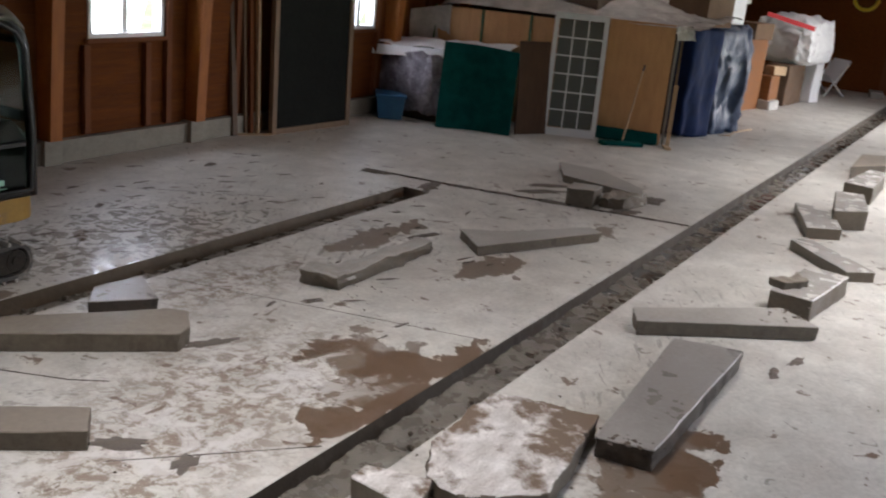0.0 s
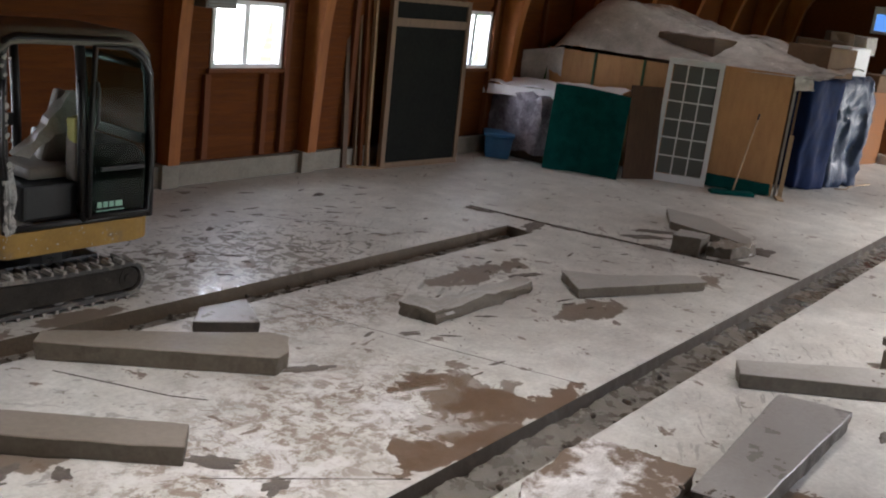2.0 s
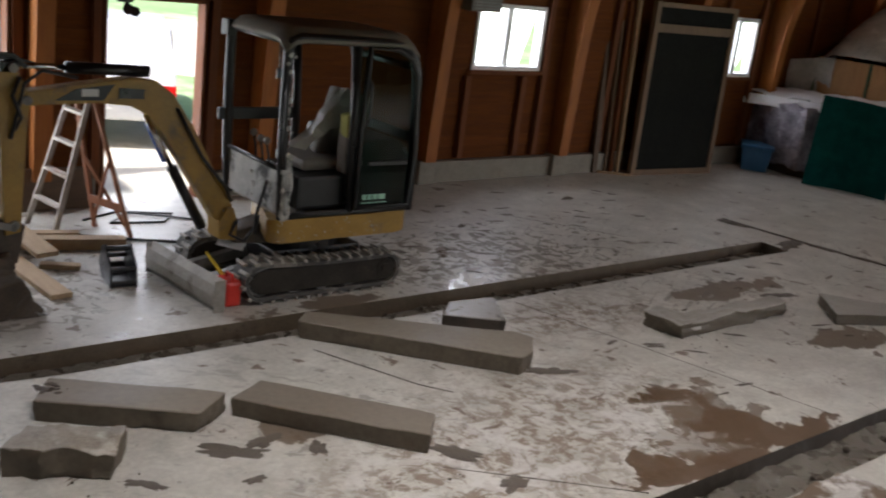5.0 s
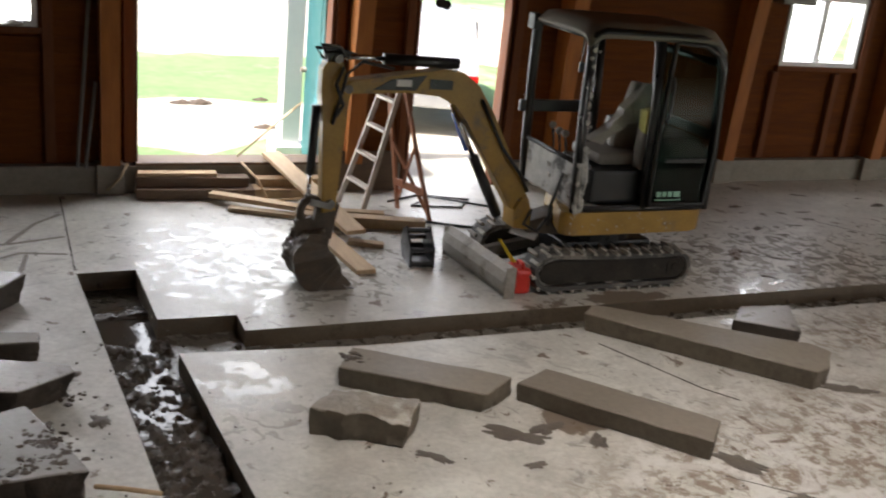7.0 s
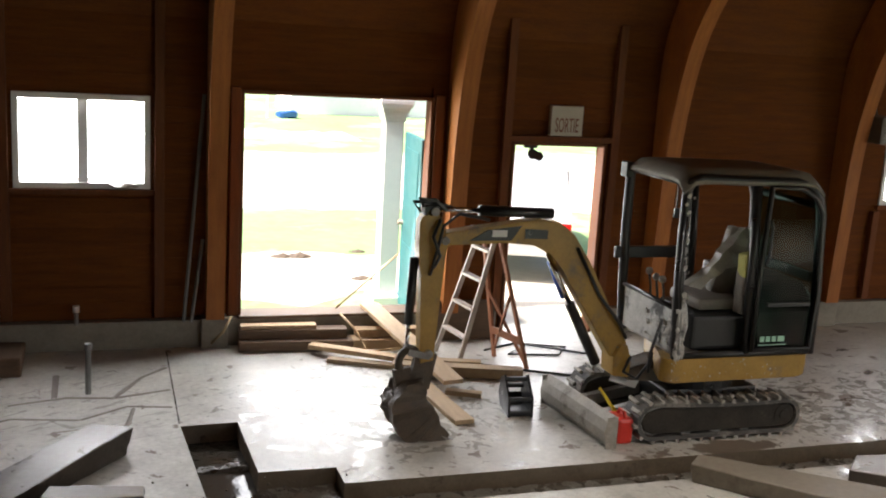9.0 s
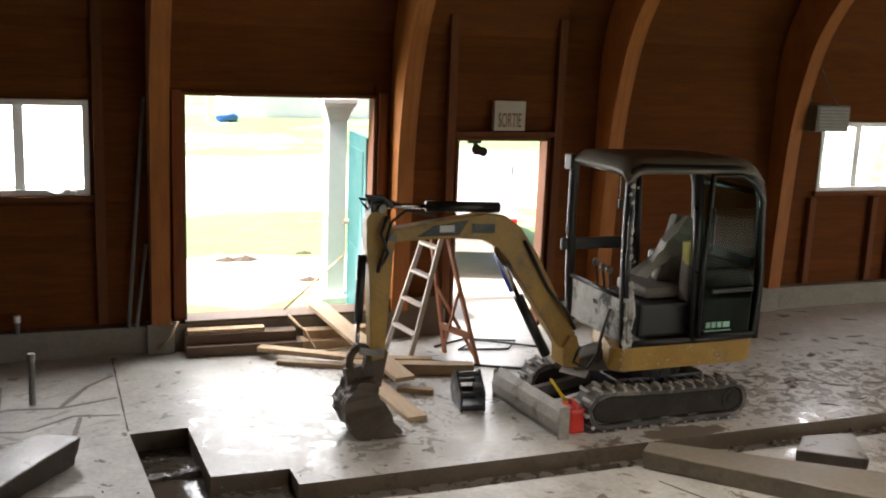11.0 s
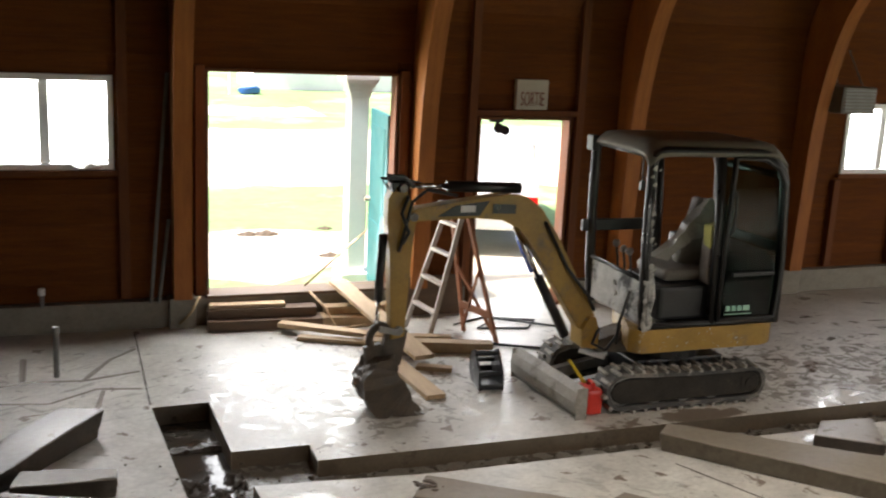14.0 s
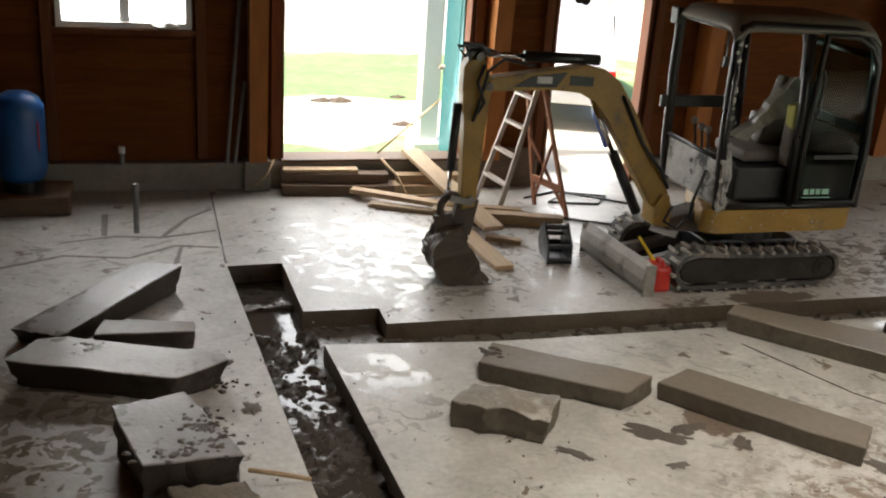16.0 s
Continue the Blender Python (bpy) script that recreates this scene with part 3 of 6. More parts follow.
for x0, x1, z0, z1 in SOUTH_OPEN:
    box(bm, (cur, SOUTH - 0.2, -0.3), (x0, SOUTH, 3.3))
    box(bm, (x0, SOUTH - 0.2, z1), (x1, SOUTH, 3.3 + 0.01))
    cur = x1
box(bm, (cur, SOUTH - 0.2, -0.3), (EAST, SOUTH, 3.3))
tagged(part("wall_south", bm, WALLWOOD), "unseen dark wooden side wall with assumed openings", "wall", kind="structure")

# ---- outside ----
GRASS = worn("mown_grass", (0.095, 0.185, 0.065), (0.195, 0.31, 0.13), 0.5, (0.8, 0.95), relief=0.4, dirt=(0.31, 0.42, 0.24), dirt_at=0.5)
PAVE = worn("worn_yard_gravel", (0.42, 0.41, 0.35), (0.58, 0.57, 0.49), 0.9, (0.7, 0.9), relief=0.4, dirt=(0.30, 0.36, 0.15), dirt_at=0.6)
bm = bmesh.new()
R = 400
for poly in ([(-R, 3.28), (R, 3.28), (R, R), (-R, R)], [(-R, -R), (R, -R), (R, SOUTH - 0.2), (-R, SOUTH - 0.2)],
             [(-R, SOUTH - 0.2), (WEST - 0.2, SOUTH - 0.2), (WEST - 0.2, 3.28), (-R, 3.28)], [(EAST + 0.2, SOUTH - 0.2), (R, SOUTH - 0.2), (R, 3.28), (EAST + 0.2, 3.28)]):
    bm.faces.new([bm.verts.new((x, y, -0.06)) for x, y in poly])
tagged(part("ground", bm, GRASS), "mown green lawn with worn patches", "lawn", kind="structure")
bm = bmesh.new()


def ragged(y, seed, x0=-14.0, x1=30.0):
    return [(x0 + (x1 - x0) * k / 60, y + 0.5 * noise.noise(Vector((k * 0.5, seed, 0))) + 0.35 * noise.noise(Vector((k * 1.9, seed, 3)))) for k in range(61)]


for y0, y1, x0, x1 in ((4.9, 7.4, -14.0, 12.0), (11.3, 20.3, -14.0, 13.0), (24.0, 26.6, -9.0, 6.5)):
    bm.faces.new([bm.verts.new((x, y, -0.056)) for x, y in ragged(y0, y0, x0, x1) + ragged(y1, y1, x0, x1)[::-1]])
bm.faces.new([bm.verts.new((x, y, -0.05)) for x, y in [(2.61, 3.29), (2.5, 4.2), (2.2, 5.4), (12.0, 5.4), (12.0, 3.29)]])
tagged(part("pavement", bm, PAVE), "pale worn gravel yard and drive on the lawn", "yard", kind="structure")

# ---- broken concrete ----


def chunk(points, top, label, material=CHUNK, low=None, lift=0.0, rough=0.012, group="cut slab pieces", side=None, ragged=0.006, under=0.985):
    """A cut piece of slab: its top outline, height, and a broken, uneven edge."""
    cx = sum(p[0] for p in points) / len(points)
    cy = sum(p[1] for p in points) / len(points)
    tops = [(x - cx, y - cy, (p[0] if p else top)) for x, y, *p in points]
    bm = bmesh.new()
    n = len(tops)
    t = [bm.verts.new(v) for v in tops]
    b = [bm.verts.new((x * under, y * under, 0.0 + lift)) for x, y, _ in tops]
    bm.faces.new(t)
    bm.faces.new(b[::-1])
    for i in range(n):
        bm.faces.new((t[i], b[i], b[(i + 1) % n], t[(i + 1) % n]))
    bmesh.ops.recalc_face_normals(bm, faces=bm.faces)
    bmesh.ops.bevel(bm, geom=bm.edges[:], offset=0.007, segments=1, affect="EDGES")
    bmesh.ops.triangulate(bm, faces=[f for f in bm.faces if len(f.verts) > 4])
    for cuts in (3, 2):
        bmesh.ops.subdivide_edges(bm, edges=[e for e in bm.edges if e.calc_length() > 0.07], cuts=cuts, use_grid_fill=True)
    seed = Vector((cx * 3.1, cy * 2.7, top * 9))
    for v in bm.verts:
        p = v.co * 5 + seed
        d = noise.noise_vector(p) * rough + noise.noise_vector(p * 3.7) * rough * (0.35 if rough < 0.02 else 0.75)
        d.z *= 0.45 if rough < 0.015 else 1.0
        if v.co.z < top - 0.02:
            side_d = noise.noise_vector(p * 2.3) * ragged + noise.noise_vector(p * 6.1) * ragged * 0.6
            d += Vector((side_d.x, side_d.y, side_d.z * 0.3))
        if v.co.z < 0.004:
            d.z = 0
        v.co += d
        if v.co.z < 0:
            v.co.z = 0
    bmesh.ops.recalc_face_normals(bm, faces=bm.faces)
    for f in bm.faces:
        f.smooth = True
        # upward faces get the lighter tone, sides the one with painted shade
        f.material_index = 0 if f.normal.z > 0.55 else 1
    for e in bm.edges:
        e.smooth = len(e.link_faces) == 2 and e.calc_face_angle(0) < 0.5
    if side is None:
        side = WET_SHADED_SIDE if material in (CHUNK_WET, CHUNK_SHEEN) else SHADED_SIDE
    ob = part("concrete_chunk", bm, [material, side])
    ob.matrix_world = pose(cx, cy, 0)
    return tagged(ob, label, "concrete chunk", group)


chunk([(0.93, -1.21), (1.11, -0.94), (1.98, -1.56), (1.71, -1.74)], 0.135, "long muddy grey concrete slab piece with dirt streaks", ragged=0.02)
chunk([(0.6, -1.73), (0.77, -1.52), (1.25, -1.78), (1.09, -2.02)], 0.165, "squat concrete block with a broken rough top", BROKEN, rough=0.03)
chunk([(1.97, -1.62), (2.27, -1.47), (3.02, -2.34), (2.8, -2.56)], 0.125, "long smooth mud-grey concrete slab piece")
chunk([(3.0, -0.72), (3.16, -0.56), (4.45, -1.53), (4.5, -1.68), (4.3, -1.88), (4.14, -1.94)], 0.14, "long flat grey concrete slab piece by the trench", ragged=0.012)
chunk([(4.2, -0.95), (4.62, -1.25), (4.9, -0.78), (4.45, -0.72)], 0.1, "thin wet concrete piece lying by the cut", CHUNK_WET, rough=0.006)
chunk([(5.9, -1.6), (5.97, -1.97), (7.52, -1.97), (7.5, -1.79), (6.25, -1.78), (6.12, -1.56)], 0.13, "L-shaped concrete slab piece with a broken end", PALETOP, rough=0.02, ragged=0.03)
chunk([(7.78, -2.34), (9.29, -3.05), (9.4, -2.86), (8.5, -2.3), (8.2, -1.9)], 0.11, "wedge-shaped flat concrete slab piece", PALETOP, ragged=0.02)
chunk([(10.5, -2.08), (10.62, -2.4), (11.0, -2.35), (10.9, -2.0)], 0.22, "pale squared concrete lump with clay", PALETOP, rough=0.015)
chunk([(10.76, -2.42), (10.85, -2.72), (11.4, -2.8), (11.25, -2.42)], 0.13, "broken clay-coated concrete rubble", BROKEN, rough=0.04)
chunk([(11.65, -1.55), (12.4, -1.15), (12.4, -1.8), (11.8, -2.6), (11.42, -2.74)], 0.11, "flat grey concrete slab piece by the stored goods", PALETOP, ragged=0.02)
chunk([(4.66, -4.86), (4.72, -5.22), (6.8, -5.22), (6.67, -4.7)], 0.15, "long wet dark grey concrete slab piece", CHUNK_SHEEN, ragged=0.015)
chunk([(3.6, -4.3), (4.0, -4.12), (4.76, -4.08), (4.92, -4.38), (4.94, -4.77), (3.85, -4.93), (3.5, -4.55)], 0.15, "wide muddy broken concrete slab piece", STREAKED, rough=0.022, ragged=0.02)
chunk([(3.3, -4.0), (3.25, -4.45), (3.57, -4.36), (3.47, -3.98)], 0.15, "small pale mud-smeared concrete block", STREAKED, rough=0.012)
chunk([(6.88, -4.32), (7.17, -4.18), (8.17, -5.2), (7.9, -5.58)], 0.13, "long flat pale concrete slab piece", PALETOP, rough=0.008)
chunk([(8.42, -5.03), (9.5, -5.15), (9.46, -5.56), (8.36, -5.42)], 0.2, "pale wet concrete block in the row", PALE_SHEEN, side=SHADED_SIDE)
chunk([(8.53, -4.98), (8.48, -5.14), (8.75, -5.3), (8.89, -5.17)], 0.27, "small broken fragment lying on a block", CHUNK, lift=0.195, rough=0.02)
chunk([(10.78, -4.72), (11.05, -4.85), (10.15, -5.72), (9.93, -5.46)], 0.12, "narrow flat wet concrete piece in the row", PALE_SHEEN, side=SHADED_SIDE)
chunk([(12.7, -4.36), (12.75, -4.8), (11.7, -5.12), (11.45, -4.77)], 0.14, "flat grey concrete slab piece in the row", PALE_SHEEN, side=SHADED_SIDE)
chunk([(13.45, -4.72), (13.55, -5.07), (12.5, -5.28), (12.15, -4.93)], 0.25, "thick pale concrete block in the row", PALE_SHEEN, side=SHADED_SIDE)
chunk([(14.23, -4.7), (15.68, -4.83), (15.63, -5.08), (14.15, -5.1)], 0.25, "pale concrete block at the row's end", PALE_SHEEN, side=SHADED_SIDE)
chunk([(15.7, -4.55), (17.12, -4.5), (17.4, -4.84), (16.36, -4.98)], 0.24, "dark muddy concrete block by the long trench")
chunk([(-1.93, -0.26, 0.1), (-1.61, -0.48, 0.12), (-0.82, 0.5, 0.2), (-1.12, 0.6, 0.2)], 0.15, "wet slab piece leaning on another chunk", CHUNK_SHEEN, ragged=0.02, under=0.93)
chunk([(-1.41, -0.48), (-0.79, -0.52), (-0.77, -0.36), (-1.35, -0.25)], 0.13, "short muddy concrete block", CHUNK, side=WET_SHADED_SIDE, ragged=0.02)
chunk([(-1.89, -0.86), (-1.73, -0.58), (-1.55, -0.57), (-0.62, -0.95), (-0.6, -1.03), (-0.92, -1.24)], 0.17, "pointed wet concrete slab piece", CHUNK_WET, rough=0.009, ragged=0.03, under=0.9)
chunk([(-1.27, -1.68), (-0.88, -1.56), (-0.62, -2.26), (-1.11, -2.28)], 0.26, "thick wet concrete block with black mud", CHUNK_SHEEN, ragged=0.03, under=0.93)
chunk([(-1.0, -2.29), (-0.62, -2.28), (-0.56, -2.46), (-0.95, -2.5)], 0.12, "broken muddy concrete block", BROKEN, rough=0.025, side=WET_SHADED_SIDE)

# ---- excavator ----
YELLOW = worn("worn_yellow_paint", (0.25, 0.142, 0.024), (0.40, 0.232, 0.04), 4, (0.3, 0.55), relief=0.15, dirt=(0.17, 0.125, 0.075), dirt_at=0.54)
BLACK = worn("black_paint", (0.007, 0.007, 0.008), (0.02, 0.02, 0.02), 6, (0.25, 0.5), relief=0.1, dirt=(0.07, 0.062, 0.053), dirt_at=0.68)
RUBBER = worn("muddy_rubber", (0.035, 0.033, 0.03), (0.10, 0.095, 0.085), 9, (0.6, 0.9), relief=0.5, dirt=(0.22, 0.20, 0.17), dirt_at=0.52)
STEEL = worn("muddy_steel", (0.13, 0.125, 0.115), (0.30, 0.29, 0.27), 7, (0.35, 0.65), metal=0.4, relief=0.3, dirt=(0.16, 0.13, 0.10), dirt_at=0.55)
CHROME = worn("hydraulic_chrome", (0.55, 0.55, 0.56), (0.68, 0.68, 0.69), 8, (0.1, 0.25), metal=1.0, relief=0.02)
BUCKETMUD = worn("bucket_caked_in_mud", (0.035, 0.025, 0.017), (0.115, 0.085, 0.058), 8, (0.4, 0.85), relief=1.0)
ROOFPAINT = worn("dusty_grey_roof", (0.125, 0.115, 0.092), (0.22, 0.205, 0.17), 4, (0.5, 0.75), relief=0.15)
SEAT = worn("grey_seat_vinyl", (0.15, 0.13, 0.11), (0.25, 0.225, 0.19), 7, (0.5, 0.7), relief=0.2)
PLASTICBAG = worn("white_plastic_sheet", (0.24, 0.225, 0.19), (0.40, 0.38, 0.33), 5, (0.25, 0.5), relief=0.4)
MUDDYGLASS = worn("glass_coated_in_dried_mud", (0.26, 0.26, 0.24), (0.56, 0.56, 0.54), 7, (0.3, 0.7), relief=0.6, dirt=(0.06, 0.062, 0.06), dirt_at=0.53)
DARKGLASS = glass_material("tinted_cab_glass", (0.22, 0.34, 0.3), 0.0)
DARKGLASS.node_tree.nodes["Principled BSDF"].inputs["IOR"].default_value = 1.35
LUGMUD = worn("track_lugs_in_dried_mud", (0.22, 0.205, 0.175), (0.48, 0.455, 0.40), 12, (0.6, 0.9), relief=0.6)
BLADEMUD = worn("pale_mud_on_blade", (0.20, 0.18, 0.15), (0.40, 0.37, 0.32), 5, (0.5, 0.8), relief=0.6, dirt=(0.12, 0.1, 0.08), dirt_at=0.58)
HIVIS = worn("yellow_cloth", (0.34, 0.33, 0.09), (0.46, 0.44, 0.13), 9, (0.8, 0.9), relief=0.2)
PLAINWHITE = worn("plain_white_print", (0.6, 0.6, 0.58), (0.7, 0.7, 0.68), 9, (0.5, 0.6), relief=0.0)
GREENPRINT = worn("pale_green_print", (0.25, 0.5, 0.38), (0.35, 0.6, 0.45), 9, (0.5, 0.6), relief=0.0)
BLUESLEEVE = worn("bright_blue_sleeve", (0.02, 0.08, 0.5), (0.04, 0.15, 0.65), 6, (0.3, 0.5), relief=0.1)
RED = worn("red_plastic", (0.55, 0.03, 0.02), (0.70, 0.05, 0.03), 6, (0.3, 0.45), relief=0.1)
YPLASTIC = worn("yellow_plastic", (0.65, 0.48, 0.03), (0.75, 0.55, 0.05), 6, (0.3, 0.45), relief=0.05)


def world_of(ob):
    m = ob.matrix_basis.copy()
    while ob.parent:
        ob = ob.parent
        m = ob.matrix_basis @ m
    return m


def wp(name, bm, material, parent, label="", smooth=False):
    """A part whose mesh is given in the place's own coordinates."""
    bm.transform(world_of(parent).inverted())
    return part(name, bm, material, parent, label, smooth)


def disc(bm, c, r, y0, y1, seg=20):
    """A wheel with its axle along y."""
    prism(bm, [(c[0] + r * math.cos(2 * math.pi * k / seg), c[1] + r * math.sin(2 * math.pi * k / seg)) for k in range(seg)], 1, y0, y1)
    return bm


exc = thing("mini_excavator", (3.7, 0.47, 0), "muddy yellow mini excavator with open black cab on tracks", "excavator")


TRACKSIDE = worn("dried_mud_on_track_frame", (0.014, 0.012, 0.009), (0.055, 0.046, 0.036), 6, (0.5, 0.8), relief=0.7, dirt=(0.09, 0.078, 0.06), dirt_at=0.62, spec=0.2)


def track(y0, y1, shift=0.0):
    x0, x1, r, zc = 3.09, 4.3, 0.157, 0.183
    path = []
    for k in range(13):
        a = math.pi / 2 + math.pi * k / 12
        path.append((x0 + r * math.cos(a), zc + r * math.sin(a)))
    for k in range(1, 9):
        path.append((x0 + (x1 - x0) * k / 9, zc - r))
    r2 = r * 0.92
    for k in range(13):
        a = -math.pi / 2 + math.pi * k / 12
        path.append((x1 + r2 * math.cos(a), zc - 0.015 + r2 * math.sin(a)))
    for k in range(1, 9):
        path.append((x1 + (x0 - x1) * k / 9, zc + r - 0.012 * math.sin(math.pi * k / 9) - 0.03 * (1 - k / 9)))
    n = len(path)
    bm = bmesh.new()
    c = Vector((sum(p[0] for p in path) / n, zc))
    inner = []
    for i, p in enumerate(path):
        d = Vector(path[(i + 1) % n]) - Vector(path[i - 1])
        nrm = Vector((-d.y, d.x)).normalized()
        if nrm.dot(Vector(p) - c) > 0:
            nrm = -nrm
        inner.append(Vector(p) + nrm * 0.032)
    rings = [[bm.verts.new((q[0], y, q[1])) for q in loop] for y, loop in ((y0, path), (y1, path), (y1, inner), (y0, inner))]
    for a, b in zip(rings, rings[1:] + rings[:1]):
        for i in range(n):
            bm.faces.new((a[i], a[(i + 1) % n], b[(i + 1) % n], b[i]))
    # lugs
    length = [0.0]
    for i in range(n):
        length.append(length[-1] + (Vector(path[(i + 1) % n]) - Vector(path[i])).length)
    lug_list = []
    total, lugs = length[-1], 62
    for k in range(lugs):
        s = total * k / lugs
        i = max(j for j in range(n) if length[j] <= s)
        a, b = Vector(path[i]), Vector(path[(i + 1) % n])
        p = a.lerp(b, (s - length[i]) / max(1e-6, (b - a).length))
        d = (b - a).normalized()
        nrm = Vector((-d.y, d.x))
        if nrm.dot(p - c) < 0:
            nrm = -nrm
        m = Matrix(((d.x, 0, nrm.x, p.x), (0, 1, 0, 0), (d.y, 0, nrm.y, p.y), (0, 0, 0, 1)))
        half_y = (y0, y0 + (y1 - y0) * 0.52) if k % 2 else (y0 + (y1 - y0) * 0.48, y1)
        lug = bmesh.new()
        box(lug, (-0.014, half_y[0] - 0.008, -0.004), (0.014, half_y[1] + 0.004, 0.022 + 0.004 * (k % 3)), 0.005, m)
        roughen(lug, 0.011, 23)
        lug_list.append(lug)
    roughen(bm, 0.004, 14)
    slide = Matrix.Translation((shift, 0, 0))
    bm.transform(slide)
    belt = wp("track", bm, RUBBER, exc, "muddy rubber track with lugs")
    for lug in lug_list:
        lug.transform(slide)
        wp("lug", lug, LUGMUD, belt)
    bm = bmesh.new()
    prism(bm, [(3.08, 0.075), (4.26, 0.075), (4.36, 0.12), (4.39, 0.18), (4.3, 0.265), (3.12, 0.288), (3.02, 0.255), (2.98, 0.18), (3.01, 0.11)], 1, y0 + 0.018, y1 - 0.018, 0.012)
    bm.transform(slide)
    wp("track_frame", bm, TRACKSIDE, belt, "mud-covered track frame")
    bm = bmesh.new()
    disc(bm, (4.3, 0.175), 0.09, y0 + 0.012, y1 - 0.012)
    disc(bm, (4.3, 0.175), 0.045, y0 + 0.002, y1 - 0.002, 12)
    bm.transform(slide)
    wp("sprocket", bm, TRACKSIDE, belt)
    bm = bmesh.new()
    disc(bm, (3.09, 0.183), 0.12, y0 + 0.03, y1 - 0.03)
    bm.transform(slide)
    wp("idler", bm, STEEL, belt)
    for k in range(3):
        bm = bmesh.new()
        disc(bm, (3.4 + 0.27 * k, 0.085), 0.045, y0 + 0.03, y1 - 0.03, 14)
        bm.transform(slide)
        wp("roller", bm, STEEL, belt)


track(-0.03, 0.2)
track(0.75, 0.98, -0.12)
bm = boxes(((3.3, 0.19, 0.14), (4.15, 0.76, 0.36)), bevel=0.02)
prism(bm, [(3.7 + 0.33 * math.cos(2 * math.pi * k / 24), 0.47 + 0.33 * math.sin(2 * math.pi * k / 24)) for k in range(24)], 2, 0.36, 0.5)
wp("undercarriage", bm, BLACK, exc)

bm = bmesh.new()
prof = [(2.70, 0.0), (2.655, 0.06), (2.645, 0.14), (2.665, 0.22), (2.715, 0.27), (2.735, 0.265), (2.69, 0.215), (2.675, 0.14), (2.685, 0.06), (2.725, 0.0)]
prism(bm, prof, 1, -0.05, 0.99, 0.004)
box(bm, (2.66, -0.056, 0.0), (2.75, -0.046, 0.26))
box(bm, (2.66, 0.986, 0.0), (2.75, 0.996, 0.26))
for v in bm.verts:
    v.co.x -= 0.09 * (v.co.y + 0.05)
blade = wp("dozer_blade", bm, BLADEMUD, exc, "dozer blade coated in pale dried mud")
for y in (0.28, 0.64):
    bm = bmesh.new()
    bar(bm, (2.7, y, 0.13), (3.3, y, 0.24), 0.07, 0.09, 0.006)
    wp("blade_arm", bm, STEEL, blade)

# turning platform and its skirt
bm = bmesh.new()
out = []
for cx, cy, a0 in ((3.24, 0.09, 180), (4.36, 0.2, 270), (4.36, 0.76, 0), (3.55, 0.87, 90)):
    r = 0.09 if cx < 3.6 else 0.2
    out += [(cx + r * math.cos(radians(a0 + 90 * k / 5)), cy + r * math.sin(radians(a0 + 90 * k / 5))) for k in range(6)]
prism(bm, out, 2, 0.49, 0.68, 0.012)
wp("platform", bm, YELLOW, exc, "scratched yellow body skirt")
bm = bmesh.new()
prism(bm, [(3.95, 0.68), (4.5, 0.68), (4.52, 1.15), (4.4, 1.28), (4.0, 1.28)], 1, 0.1, 0.95, 0.03)
wp("engine_cover", bm, BLACK, exc)


def profile_curve():
    """The cab's side, front edge first."""
    return [(3.25, 0.68), (3.22, 1.05), (3.2, 1.6), (3.2, 2.02), (3.23, 2.08), (3.3, 2.11), (4.18, 2.09), (4.32, 2.06), (4.41, 1.97), (4.45, 1.85), (4.5, 1.2), (4.5, 0.68)]


cab = None
for y in (0.035, 0.935):
    bm = bmesh.new()
    pts = profile_curve()
    rod(bm, [(x, y, z) for x, z in pts], 0.04, 10)
    rod(bm, [(3.25, y, 0.7), (4.5, y, 0.7)], 0.03, 8)
    rod(bm, [(3.88, y, 0.7), (3.86, y, 1.5), (3.82, y, 2.09)], 0.038, 8)
    f = wp("cab_frame", bm, BLACK, exc, "black tubular cab frame", True)
for ends, r in ((((3.22, 0.035, 2.07), (3.22, 0.935, 2.07)), 0.03), (((3.22, 0.035, 1.08), (3.22, 0.935, 1.08)), 0.02), (((4.44, 0.035, 1.9), (4.44, 0.935, 1.9)), 0.03)):
    bm = bmesh.new()
    rod(bm, ends, r, 8)
    wp("cross_bar", bm, BLACK, exc, "", True)
for lo, hi in (((3.12, 0.92, 1.3), (3.88, 0.96, 1.4)), ((4.42, 0.06, 1.28), (4.46, 0.92, 1.36))):
    wp("cross_bar", boxes((lo, hi), bevel=0.008), BLACK, exc)
# roof: a shallow rounded lid
bm = bmesh.new()
n, m_ = 14, 10
rows = []
for i in range(n + 1):
    u = i / n
    x = 3.15 + 1.28 * u
    row = []
    for j in range(m_ + 1):
        v = j / m_
        edge = min(u, 1 - u) * 1.28
        ey = min(v, 1 - v) * 0.98
        drop = 0.085 * math.exp(-edge / 0.045) + 0.085 * math.exp(-ey / 0.045)
        row.append(bm.verts.new((x, -0.005 + 0.95 * v + 0.02 * v, 2.19 - drop - 0.015 * u)))
    rows.append(row)
for a, b in zip(rows, rows[1:]):
    for j in range(m_):
        bm.faces.new((a[j], b[j], b[j + 1], a[j + 1]))
ret = bmesh.ops.extrude_face_region(bm, geom=bm.faces[:])
for v in [g for g in ret["geom"] if isinstance(g, bmesh.types.BMVert)]:
    v.co.z -= 0.03
roof = wp("cab_roof", bm, ROOFPAINT, exc, "dusty grey cab roof", True)
bm = boxes(((3.12, 0.86, 2.0), (3.18, 0.97, 2.13)), bevel=0.012)
wp("work_lamp", bm, BLACK, exc)

# panes: rear half of the open side (door folded back), rear, far side, lower front
bm = bmesh.new()
